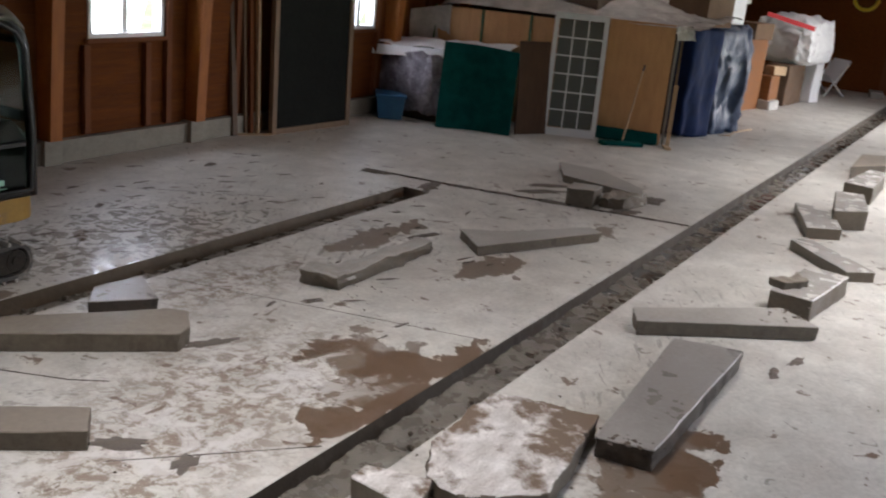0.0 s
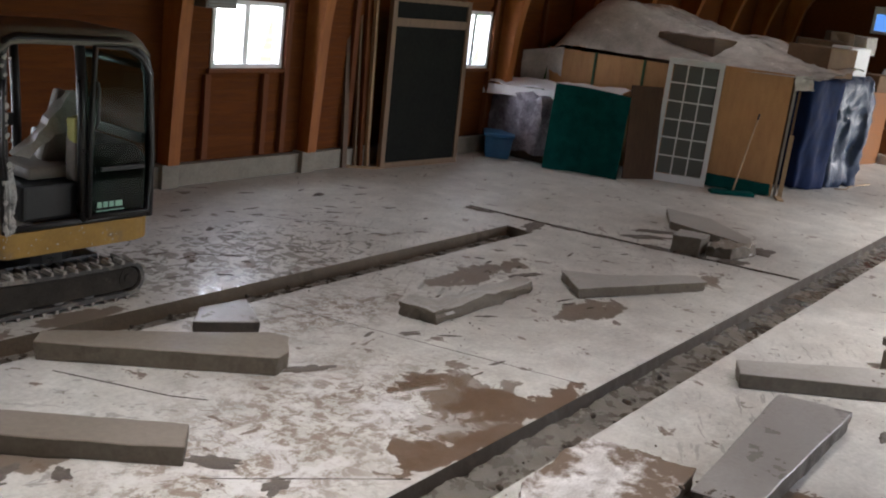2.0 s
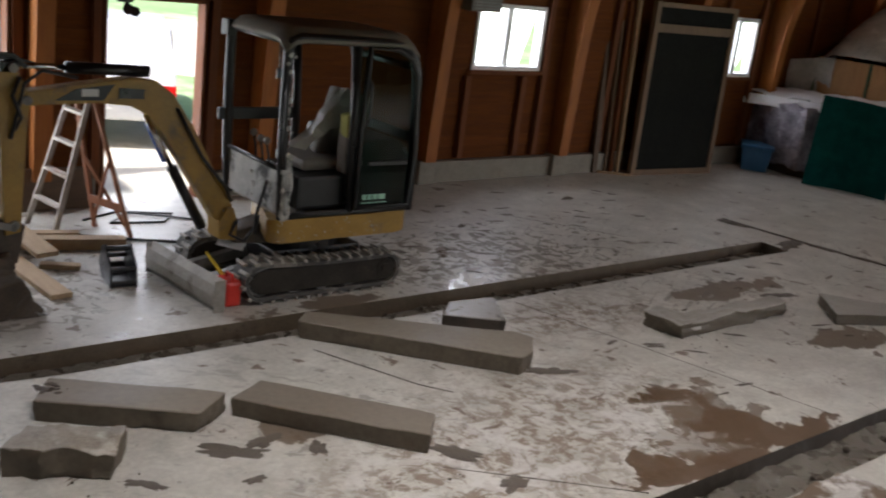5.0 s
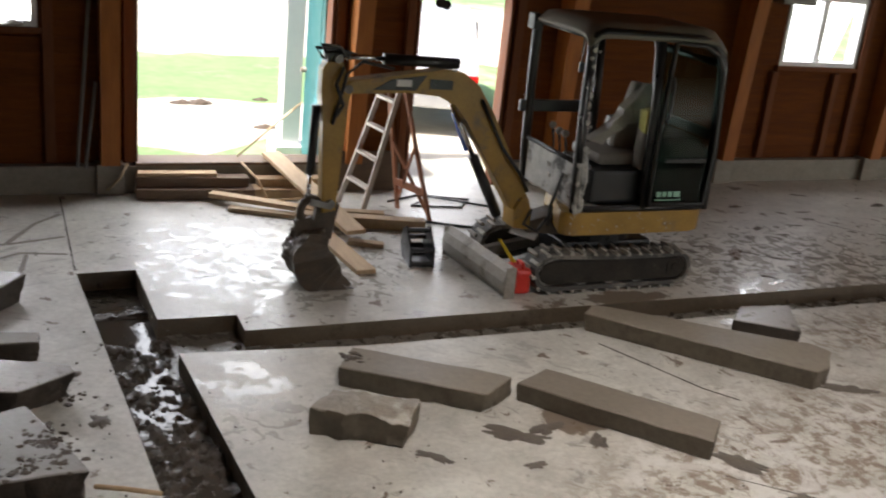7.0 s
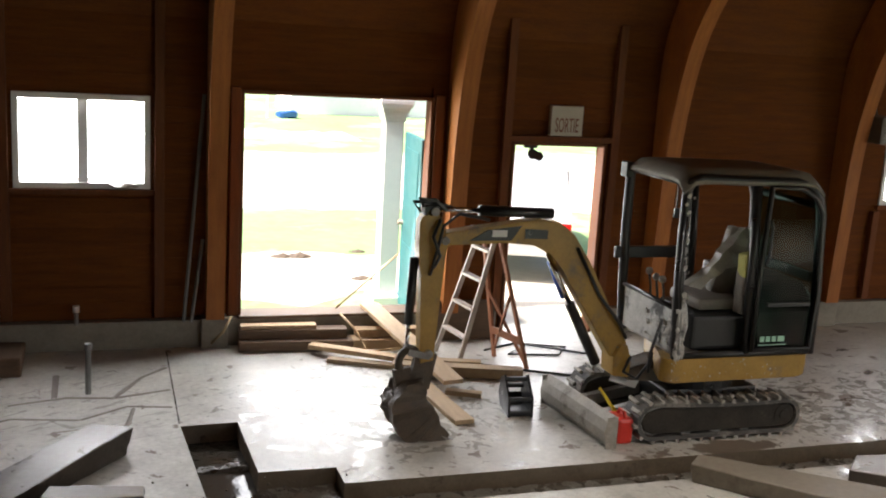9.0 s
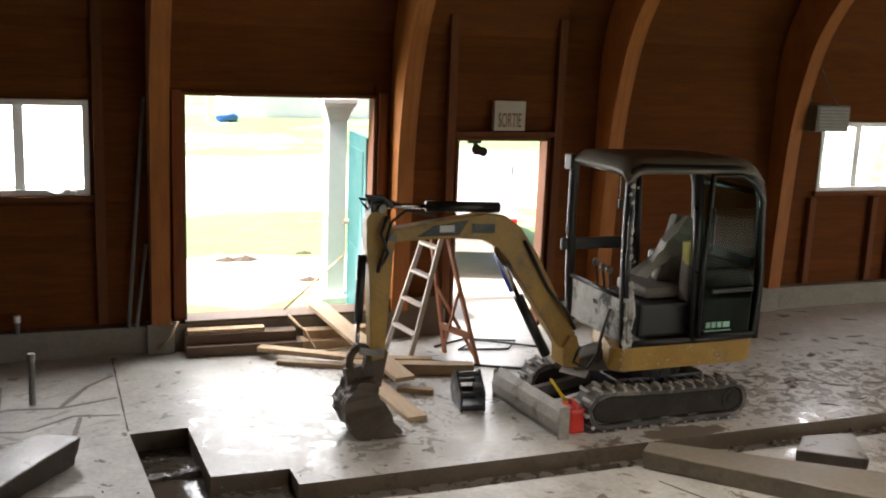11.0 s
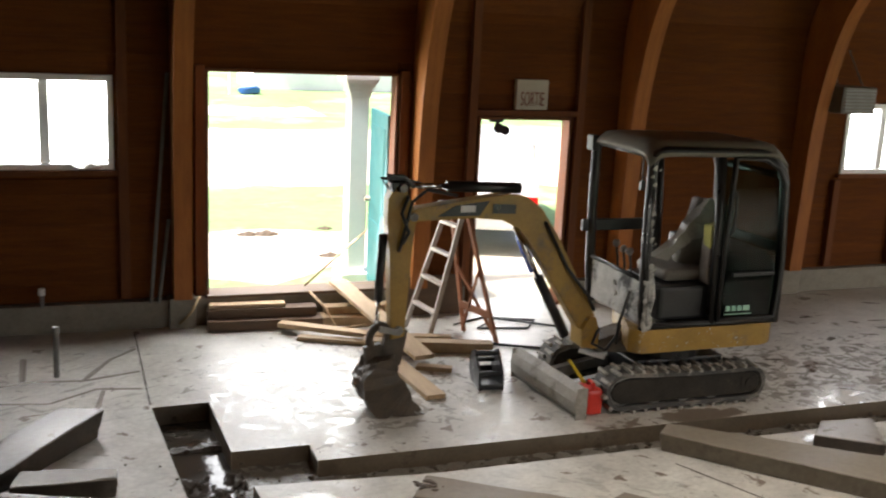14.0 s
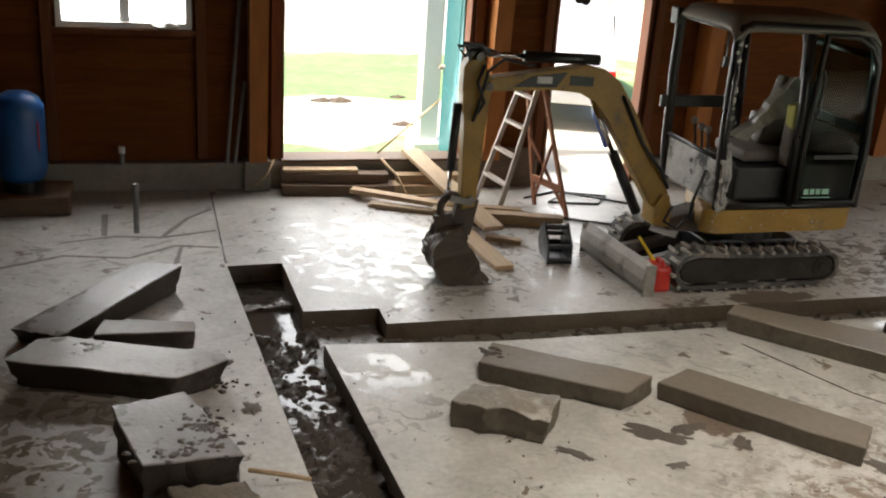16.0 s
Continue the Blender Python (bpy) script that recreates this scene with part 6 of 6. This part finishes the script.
for k in range(7):
    part("louvre", boxes(((-0.21, -0.19, 0.025 + 0.038 * k), (0.21, -0.172, 0.042 + 0.038 * k))), PIPEGREY, heater)
for x in (-0.22, 0.22):
    bm = bmesh.new()
    rod(bm, [(x * 0.8, 0, 0.3), (x * 0.6, 0.24, 0.7)], 0.008, 6)
    part("hanger", bm, PIPEGREY, heater)

# step ladder
lad = thing("step_ladder", (2.42, 2.2, 0), "paint-stained aluminium step ladder with reddish rear legs", "ladder")
F1, F2, R1, R2 = Vector((-0.32, 0.36, 0)), Vector((-0.25, -0.14, 0)), Vector((0.22, 0.12, 0)), Vector((0.38, -0.34, 0))
T1, T2 = Vector((0.0, 0.16, 1.28)), Vector((0.05, -0.14, 1.28))
for f, t in ((F1, T1), (F2, T2)):
    bm = bmesh.new()
    bar(bm, f, t, 0.022, 0.05, 0.003, (1, 0.2, 0))
    part("rail", bm, ALU, lad)
for k in range(1, 5):
    a = k / 4.6
    bm = bmesh.new()
    bar(bm, F1.lerp(T1, a), F2.lerp(T2, a), 0.07, 0.024, 0.003)
    part("step", bm, ALU, lad)
for f, t in ((R1, T1), (R2, T2)):
    bm = bmesh.new()
    bar(bm, f, t + Vector((0.03, 0, 0)), 0.045, 0.03, 0.003, (1, 0.2, 0))
    part("rear_leg", bm, REDWOOD, lad, "reddish wooden rear leg")
bm = bmesh.new()
bar(bm, R1.lerp(T1, 0.22), R2.lerp(T2, 0.22), 0.03, 0.07, 0.003)
bar(bm, R1.lerp(T1, 0.05), R2.lerp(T2, 0.55), 0.02, 0.03, 0.002)
bar(bm, R1.lerp(T1, 0.55), R2.lerp(T2, 0.05), 0.02, 0.03, 0.002)
part("brace", bm, REDWOOD, lad)
part("top_cap", boxes(((-0.08, -0.2, 1.27), (0.14, 0.22, 1.31)), bevel=0.006), ALU, lad)


def plank(p, q, w, h, material, label):
    bm = bmesh.new()
    bar(bm, p, q, w, h, 0.004)
    c = (Vector(p) + Vector(q)) / 2
    bm.transform(Matrix.Translation(-c))
    ob = part("plank", bm, material)
    ob.matrix_world = Matrix.Translation(c)
    return tagged(ob, label, "plank", "loose lumber")


plank((0.2, 2.86, 0.055), (1.3, 2.78, 0.055), 0.22, 0.1, OLDWOOD, "dark old beam lying along the kerb")
plank((0.2, 2.9, 0.155), (1.25, 2.84, 0.155), 0.16, 0.09, OLDWOOD, "dark old beam stacked on another")
plank((0.22, 2.9, 0.22), (0.95, 2.87, 0.22), 0.12, 0.035, PINE, "pale board on top of the old beams")
plank((0.86, 2.66, 0.08), (1.75, 2.06, 0.08), 0.12, 0.045, PINE, "reddish board lying across the floor")
plank((0.98, 2.38, 0.022), (1.8, 1.98, 0.022), 0.1, 0.04, PINE, "thin board lying across the floor")
plank((1.3, 2.82, 0.05), (2.0, 2.75, 0.05), 0.2, 0.09, PINE, "short stacked board near the sill")
plank((1.35, 2.86, 0.14), (2.0, 2.84, 0.14), 0.14, 0.08, PINE, "short reddish board stacked near the sill")
plank((1.56, 3.2, 0.33), (1.86, 1.28, 0.13), 0.19, 0.04, PINE, "long pale board sloping down from the sill")
plank((1.62, 1.95, 0.022), (1.74, 0.62, 0.022), 0.17, 0.04, PINE, "pale flat board on the wet floor")
plank((1.5, 1.98, 0.055), (2.65, 1.62, 0.055), 0.13, 0.1, PINE, "yellow square timber on the floor")
plank((1.55, 2.16, 0.05), (2.35, 1.92, 0.05), 0.1, 0.09, PINE, "short yellow timber on the floor")
plank((1.82, 1.36, 0.022), (2.1, 1.22, 0.022), 0.09, 0.04, PINE, "small board offcut on the floor")
plank((2.15, 2.93, 0.21), (2.85, 2.93, 0.21), 0.03, 0.42, OLDWOOD, "brown board standing on edge by the ladder")

for pts, r, lab in (([(2.4, 2.05, 0.015), (2.9, 1.75, 0.015), (3.2, 1.6, 0.015), (3.6, 1.6, 0.015)], 0.014, "black hose lying behind the excavator"),
                    ([(2.6, 2.5, 0.012), (3.0, 2.7, 0.012), (3.5, 2.5, 0.012), (3.3, 2.25, 0.012), (2.8, 2.35, 0.012), (3.1, 2.6, 0.02), (3.7, 2.2, 0.012)], 0.011, "black cable coiled by the exit"),
                    ([(1.2, 2.9, 0.32), (1.32, 2.7, 0.2), (1.4, 2.55, 0.03), (1.62, 2.5, 0.06), (1.7, 2.45, 0.08)], 0.012, "pale cord over the sill"),
                    ([(1.2, 3.1, 0.33), (1.55, 3.4, 0.5), (2.0, 3.7, 0.75)], 0.012, "yellow cord rising outside the doorway"),
                    ([(-0.05, 2.9, 0.06), (0.05, 2.8, 0.2), (0.14, 2.95, 0.31)], 0.012, "pale cord at the kerb"),
                    ([(-0.6, -2.2, 0.13), (-0.45, -2.18, 0.08), (-0.28, -2.17, 0.02)], 0.013, "short steel bar by the trench")):
    bm = bmesh.new()
    rod(bm, pts, r, 6)
    tagged(part("hose", bm, BLACK if "black" in lab else PINE, None, "", True), lab, "hose")

# pipes, rods and tank
pipe = thing("floor_pipe", (-1.15, 1.8, 0), "rusty pipe stub standing out of the floor", "pipe")
bm = bmesh.new()
rod(bm, [(0, 0, 0), (0.005, 0, 0.42)], 0.024, 10)
part("stub", bm, PIPEGREY, pipe)
bm = bmesh.new()
rod(bm, [(0.003, 0, 0.38), (0.005, 0, 0.43)], 0.032, 10)
part("collar", bm, PIPEGREY, pipe)
pipe2 = thing("kerb_pipe", (-1.27, 2.94, 0.27), "white capped pipe on the kerb", "pipe")
bm = bmesh.new()
rod(bm, [(0, 0, 0), (0, 0, 0.14)], 0.02, 8)
part("stub", bm, PIPEGREY, pipe2)
bm = bmesh.new()
rod(bm, [(0, 0, 0.12), (0, 0, 0.18)], 0.03, 10)
part("cap", bm, VINYL, pipe2)
for (a, b, lab) in (((-0.31, 2.94, 0.27), (-0.13, 3.05, 2.42), "long grey pipe leaning on the wall"), ((-0.24, 2.92, 0.27), (-0.13, 3.05, 1.05), "short grey pipe leaning on the wall")):
    bm = bmesh.new()
    rod(bm, [a, b], 0.017, 8)
    tagged(part("leaning_pipe", bm, PIPEGREY), lab, "pipe", "leaning pipes")
tank = thing("pressure_tank", (-2.1, 2.6, 0), "blue domed pressure tank on a dark stand", "tank")
bm = bmesh.new()
prof = [(0.02, 1.04), (0.1, 1.03), (0.17, 0.985), (0.21, 0.91), (0.215, 0.85), (0.215, 0.38), (0.2, 0.29), (0.14, 0.24), (0.02, 0.22)]
rings = [[bm.verts.new((r * math.cos(2 * math.pi * k / 24), r * math.sin(2 * math.pi * k / 24), z)) for k in range(24)] for r, z in prof]
for a, b in zip(rings, rings[1:]):
    for k in range(24):
        bm.faces.new((a[k], a[(k + 1) % 24], b[(k + 1) % 24], b[k]))
bm.faces.new(rings[0])
bm.faces.new(rings[-1][::-1])
part("vessel", bm, BLUETANK, tank, "", True)
bm = bmesh.new()
disc_pts = [(0.17 * math.cos(2 * math.pi * k / 20), 0.17 * math.sin(2 * math.pi * k / 20)) for k in range(20)]
prism(bm, disc_pts, 2, 0.0, 0.26)
part("stand", bm, BLACK, tank)
part("label_plate", boxes(((0.16, -0.16, 0.55), (0.17, -0.1, 0.8))), RED, tank, "small red label")
bm = boxes(((-2.75, 2.3, 0), (-1.7, 2.85, 0.16)), bevel=0.02)
roughen(bm, 0.02, 5)
tagged(part("timber_block", bm, OLDWOOD), "dark timber blocks beside the tank", "timber")
rag = bmesh.new()
bmesh.ops.create_icosphere(rag, subdivisions=3, radius=0.09)
for v in rag.verts:
    v.co.z = v.co.z * 0.35
    v.co.x *= 1.4
roughen(rag, 0.03, 12)
ob = tagged(part("gloves", rag, PLASTICBAG, None, "", True), "crumpled white and red rag on the window sill", "rag")
ob.matrix_world = pose(-0.85, WALL - 0.02, 1.55)

# ---- yard ----
SHEDWHITE = worn("white_siding", (0.68, 0.69, 0.70), (0.8, 0.8, 0.8), 1, (0.5, 0.7), relief=0.05)
SHEDROOF = worn("grey_shingles", (0.12, 0.12, 0.13), (0.2, 0.2, 0.21), 2, (0.7, 0.9), relief=0.2)
house = thing("house", (8.95, 36.5, -0.06), "small white single-storey house across the lawn", "house", turn=0)
part("wall", boxes(((-2.9, -2, 0), (2.9, 2, 2.6))), SHEDWHITE, house)
bm = bmesh.new()
prism(bm, [(-2.4, 2.6), (2.4, 2.6), (0, 3.9)], 0, -3.2, 3.2)
part("roof", bm, SHEDROOF, house)
for x in (0.2,):
    part("window", boxes(((x - 0.6, -2.04, 1.5), (x + 0.6, -1.97, 2.2))), BLACK, house)
pool = thing("blue_tarp_heap", (5.45, 32.0, -0.06), "blue tarpaulin heap on the far lawn", "tarp")
bm = boxes(((-0.42, -0.3, 0), (0.42, 0.3, 0.28)), bevel=0.2)
bmesh.ops.subdivide_edges(bm, edges=bm.edges[:], cuts=3, use_grid_fill=True)
roughen(bm, 0.08, 3)
part("heap", bm, BLUETANK, pool)
for x, y, size in ((1.32, 7.3, 0.11), (1.56, 7.3, 0.13), (2.15, 5.9, 0.1), (2.49, 7.6, 0.08), (0.8, 4.1, 0.12), (6.6, 11.0, 0.3)):
    bm = bmesh.new()
    bmesh.ops.create_icosphere(bm, subdivisions=3, radius=size)
    for v in bm.verts:
        v.co.z = max(-0.02, v.co.z * 0.4)
        v.co.x *= 1.5
    roughen(bm, size * 0.3, 2.5 / size)
    ob = tagged(part("soil_heap", bm, BUCKETMUD), "small heap of dug soil in the yard", "soil heap", "soil heaps")
    ob.matrix_world = pose(x, y, -0.06)

post = thing("line_post", (4.7, 31.8, -0.06), "thin white clothes line post on the far lawn", "post")
part("pole", boxes(((-0.03, -0.03, 0), (0.03, 0.03, 2.2))), SHEDWHITE, post)
part("crossbar", boxes(((-0.5, -0.03, 2.14), (0.5, 0.03, 2.2))), SHEDWHITE, post)
CARPAINT = worn("silver_car_paint", (0.45, 0.46, 0.47), (0.55, 0.56, 0.57), 3, (0.15, 0.3), metal=0.3, relief=0.0)
TAIL = worn("red_tail_lamp", (0.5, 0.01, 0.01), (0.6, 0.02, 0.02), 6, (0.1, 0.25), relief=0.0)
car = thing("parked_car", (4.75, 7.6, -0.02), "silver car parked outside the exit, rear to the door", "car", turn=-20)
bm = bmesh.new()
prism(bm, [(-2.1, 0.32), (-2.15, 0.75), (-2.0, 0.95), (-1.5, 1.0), (-0.9, 1.42), (0.6, 1.42), (1.3, 0.98), (2.0, 0.85), (2.1, 0.4), (2.0, 0.28)], 0, -0.85, 0.85, 0.05)
part("body", bm, CARPAINT, car)
bm = bmesh.new()
prism(bm, [(-1.42, 1.0), (-0.88, 1.36), (0.55, 1.36), (1.15, 1.0)], 0, -0.87, 0.87)
part("windows", bm, BLACK, car)
for x in (-0.78, 0.78):
    for y in (-1.35, 1.35):
        bm = bmesh.new()
        prism(bm, [(y + 0.32 * math.cos(2 * math.pi * k / 20), 0.32 + 0.32 * math.sin(2 * math.pi * k / 20)) for k in range(20)], 0, x - 0.1, x + 0.1, 0.02)
        part("wheel", bm, BLACK, car)
    part("tail_lamp", boxes(((x - 0.14, -2.17, 0.66), (x + 0.06, -2.1, 0.8))), TAIL, car, "red tail lamp")
part("bumper", boxes(((-0.84, -2.2, 0.35), (0.84, -2.05, 0.58)), bevel=0.03), CARPAINT, car)

# ---- loose dirt and contact shade ----
MUD_SHADE = worn("drying_mud_and_shade", (0.07, 0.058, 0.048), (0.15, 0.125, 0.10), 9, (0.35, 0.8), relief=0.7)


def blob_patch(bm, x, y, rx, ry, h, turn, seed):
    """A low, ragged-edged patch, for mud and for contact shade."""
    rings, seg = 5, 30
    c = bm.verts.new((x, y, h))
    prev = None
    ca, sa = math.cos(turn), math.sin(turn)
    for k in range(1, rings + 1):
        ring = []
        for i in range(seg):
            a = 2 * math.pi * i / seg
            q = Vector((math.cos(a), math.sin(a), seed))
            edge = 0.72 + 0.5 * noise.noise(q * 1.7) + 0.28 * noise.noise(q * 5.3)
            r = k / rings * max(0.2, edge)
            u, v = rx * r * math.cos(a), ry * r * math.sin(a)
            z = h * (1 - (k / rings) ** 2) * (0.7 + 0.6 * noise.noise(Vector((u * 14, v * 14, seed)))) + 0.003
            ring.append(bm.verts.new((x + u * ca - v * sa, y + u * sa + v * ca, 0.0005 if k == rings else max(0.002, z))))
        for i in range(seg):
            if prev:
                bm.faces.new((prev[i], ring[i], ring[(i + 1) % seg], prev[(i + 1) % seg]))
            else:
                bm.faces.new((c, ring[i], ring[(i + 1) % seg]))
        prev = ring


dirt_rng = random.Random(11)
# mud smears; those hugging slab pieces also stand in for contact shadows
bm = bmesh.new()
for x, y, rx, ry, h, turn in ((10.25, -0.75, 0.35, 0.09, 0.02, -1.3), (10.35, -1.2, 0.3, 0.08, 0.02, -1.2), (10.5, -1.9, 0.35, 0.14, 0.03, -1.4), (10.9, -1.6, 0.5, 0.12, 0.03, 2.4), (11.3, -1.5, 0.45, 0.1, 0.02, 2.3),
                              (11.7, -2.8, 0.35, 0.18, 0.03, 0.3), (10.8, -2.75, 0.3, 0.15, 0.03, -0.6), (9.9, -0.5, 0.35, 0.14, 0.02, 0.2), (8.0, -1.6, 0.35, 0.1, 0.008, -0.3), (10.0, 0.4, 0.25, 0.09, 0.03, -1.3),
                              (2.0, -2.0, 0.16, 0.08, 0.012, 0.3), (1.78, -2.02, 0.3, 0.11, 0.006, -0.6), (2.98, -2.62, 0.22, 0.1, 0.006, -0.9), (1.2, -2.12, 0.16, 0.06, 0.006, -0.8), (4.42, -1.98, 0.26, 0.08, 0.006, -0.4), (-1.5, -0.95, 0.5, 0.1, 0.005, -0.3), (3.05, -3.05, 0.16, 0.09, 0.006, 0.4), (2.25, -2.2, 0.12, 0.08, 0.01, 0.7), (1.75, -2.35, 0.09, 0.05, 0.012, 0.1), (6.9, -5.45, 0.16, 0.05, 0.012, 0.2), (7.3, -5.55, 0.2, 0.05, 0.012, -0.2),
                              (6.3, 1.3, 0.09, 0.05, 0.03, 0.4), (8.6, 1.9, 0.14, 0.06, 0.03, 0.1), (3.9, -5.3, 0.3, 0.1, 0.01, 0.3), (-0.62, -0.75, 0.1, 0.06, 0.015, 0.3), (-0.5, -1.35, 0.08, 0.12, 0.015, 0.1)):
    blob_patch(bm, x, y, rx, ry, h, turn, x * 3.7 + y)
for k in range(70):
    x, y = dirt_rng.uniform(4.6, 9.6), dirt_rng.uniform(0.0, 2.4)
    if k > 40:
        x, y = dirt_rng.uniform(5.0, 10.0), dirt_rng.uniform(-2.9, -0.8)
    blob_patch(bm, x, y, dirt_rng.uniform(0.05, 0.16), dirt_rng.uniform(0.012, 0.03), 0.006, dirt_rng.uniform(-0.9, 0.3), k * 1.3)
tagged(part("mud_smear", bm, MUD_SHADE, None, "", True), "dark smears of mud and painted contact shade on the slab", "mud", kind="stuff")
bm = bmesh.new()
spots = [(-0.3, -1.0, 0.5, 1.4, 60), (4.3, -4.6, 0.9, 0.7, 60), (5.5, -3.8, 3.0, 0.25, 25), (0.2, -0.3, 0.4, 0.3, 40), (6.0, -2.2, 0.5, 0.4, 12), (1.0, -2.2, 0.6, 0.3, 8), (2.6, -2.9, 0.6, 0.5, 10), (11.2, -2.2, 0.9, 0.7, 40), (4.8, -0.5, 3.0, 0.3, 50)]
for cx, cy, sx, sy, n in spots:
    for _ in range(n):
        x, y = cx + dirt_rng.gauss(0, sx * 0.5), cy + dirt_rng.gauss(0, sy * 0.5)
        in_long = -3.97 < y < -3.57 and x > 0
        in_cut = -0.66 < y < -0.285 and 0.5 < x < 9.6
        in_pit = left_c(y) < x < right_c(y) + 0.02
        z = -0.12 if in_long or in_cut or in_pit else 0.0
        r = dirt_rng.uniform(0.005, 0.017) * (1.6 if z < 0 else 0.65)
        start = len(bm.verts)
        made = bmesh.ops.create_icosphere(bm, subdivisions=1, radius=r, matrix=pose(x, y, z + r * 0.5, dirt_rng.uniform(0, 90), dirt_rng.uniform(0, 90), 0))["verts"]
        for v in made:
            v.co += noise.noise_vector(v.co * 60) * r * 0.5
tagged(part("concrete_crumbs", bm, CUT), "crumbs of broken concrete and clay", "rubble", kind="stuff")

# clods of mud left on the slab pieces
clod_rng = random.Random(23)
bm = bmesh.new()
for cx, cy, z, sx, sy, n in ((-0.76, -2.05, 0.256, 0.06, 0.09, 90), (-0.9, -2.15, 0.256, 0.1, 0.05, 50), (-0.85, -1.9, 0.256, 0.07, 0.07, 30), (-1.42, -0.7, 0.166, 0.06, 0.04, 30), (1.05, -1.1, 0.132, 0.04, 0.04, 24), (-0.66, -1.02, 0.002, 0.08, 0.05, 22), (8.05, -5.3, 0.128, 0.1, 0.1, 24), (4.75, -5.05, 0.148, 0.06, 0.12, 22)):
    for _ in range(n):
        at = Vector((cx + clod_rng.gauss(0, sx), cy + clod_rng.gauss(0, sy), z))
        r = clod_rng.uniform(0.005, 0.02)
        for v in bmesh.ops.create_icosphere(bm, subdivisions=1, radius=r)["verts"]:
            v.co += noise.noise_vector(v.co * 45 + at * 9) * r * 0.8
            v.co = at + Vector((v.co.x * 1.3, v.co.y * 1.3, v.co.z * 0.5))
tagged(part("mud_clods", bm, BUCKETMUD), "dark clods of wet mud on the slab pieces", "mud", kind="stuff")
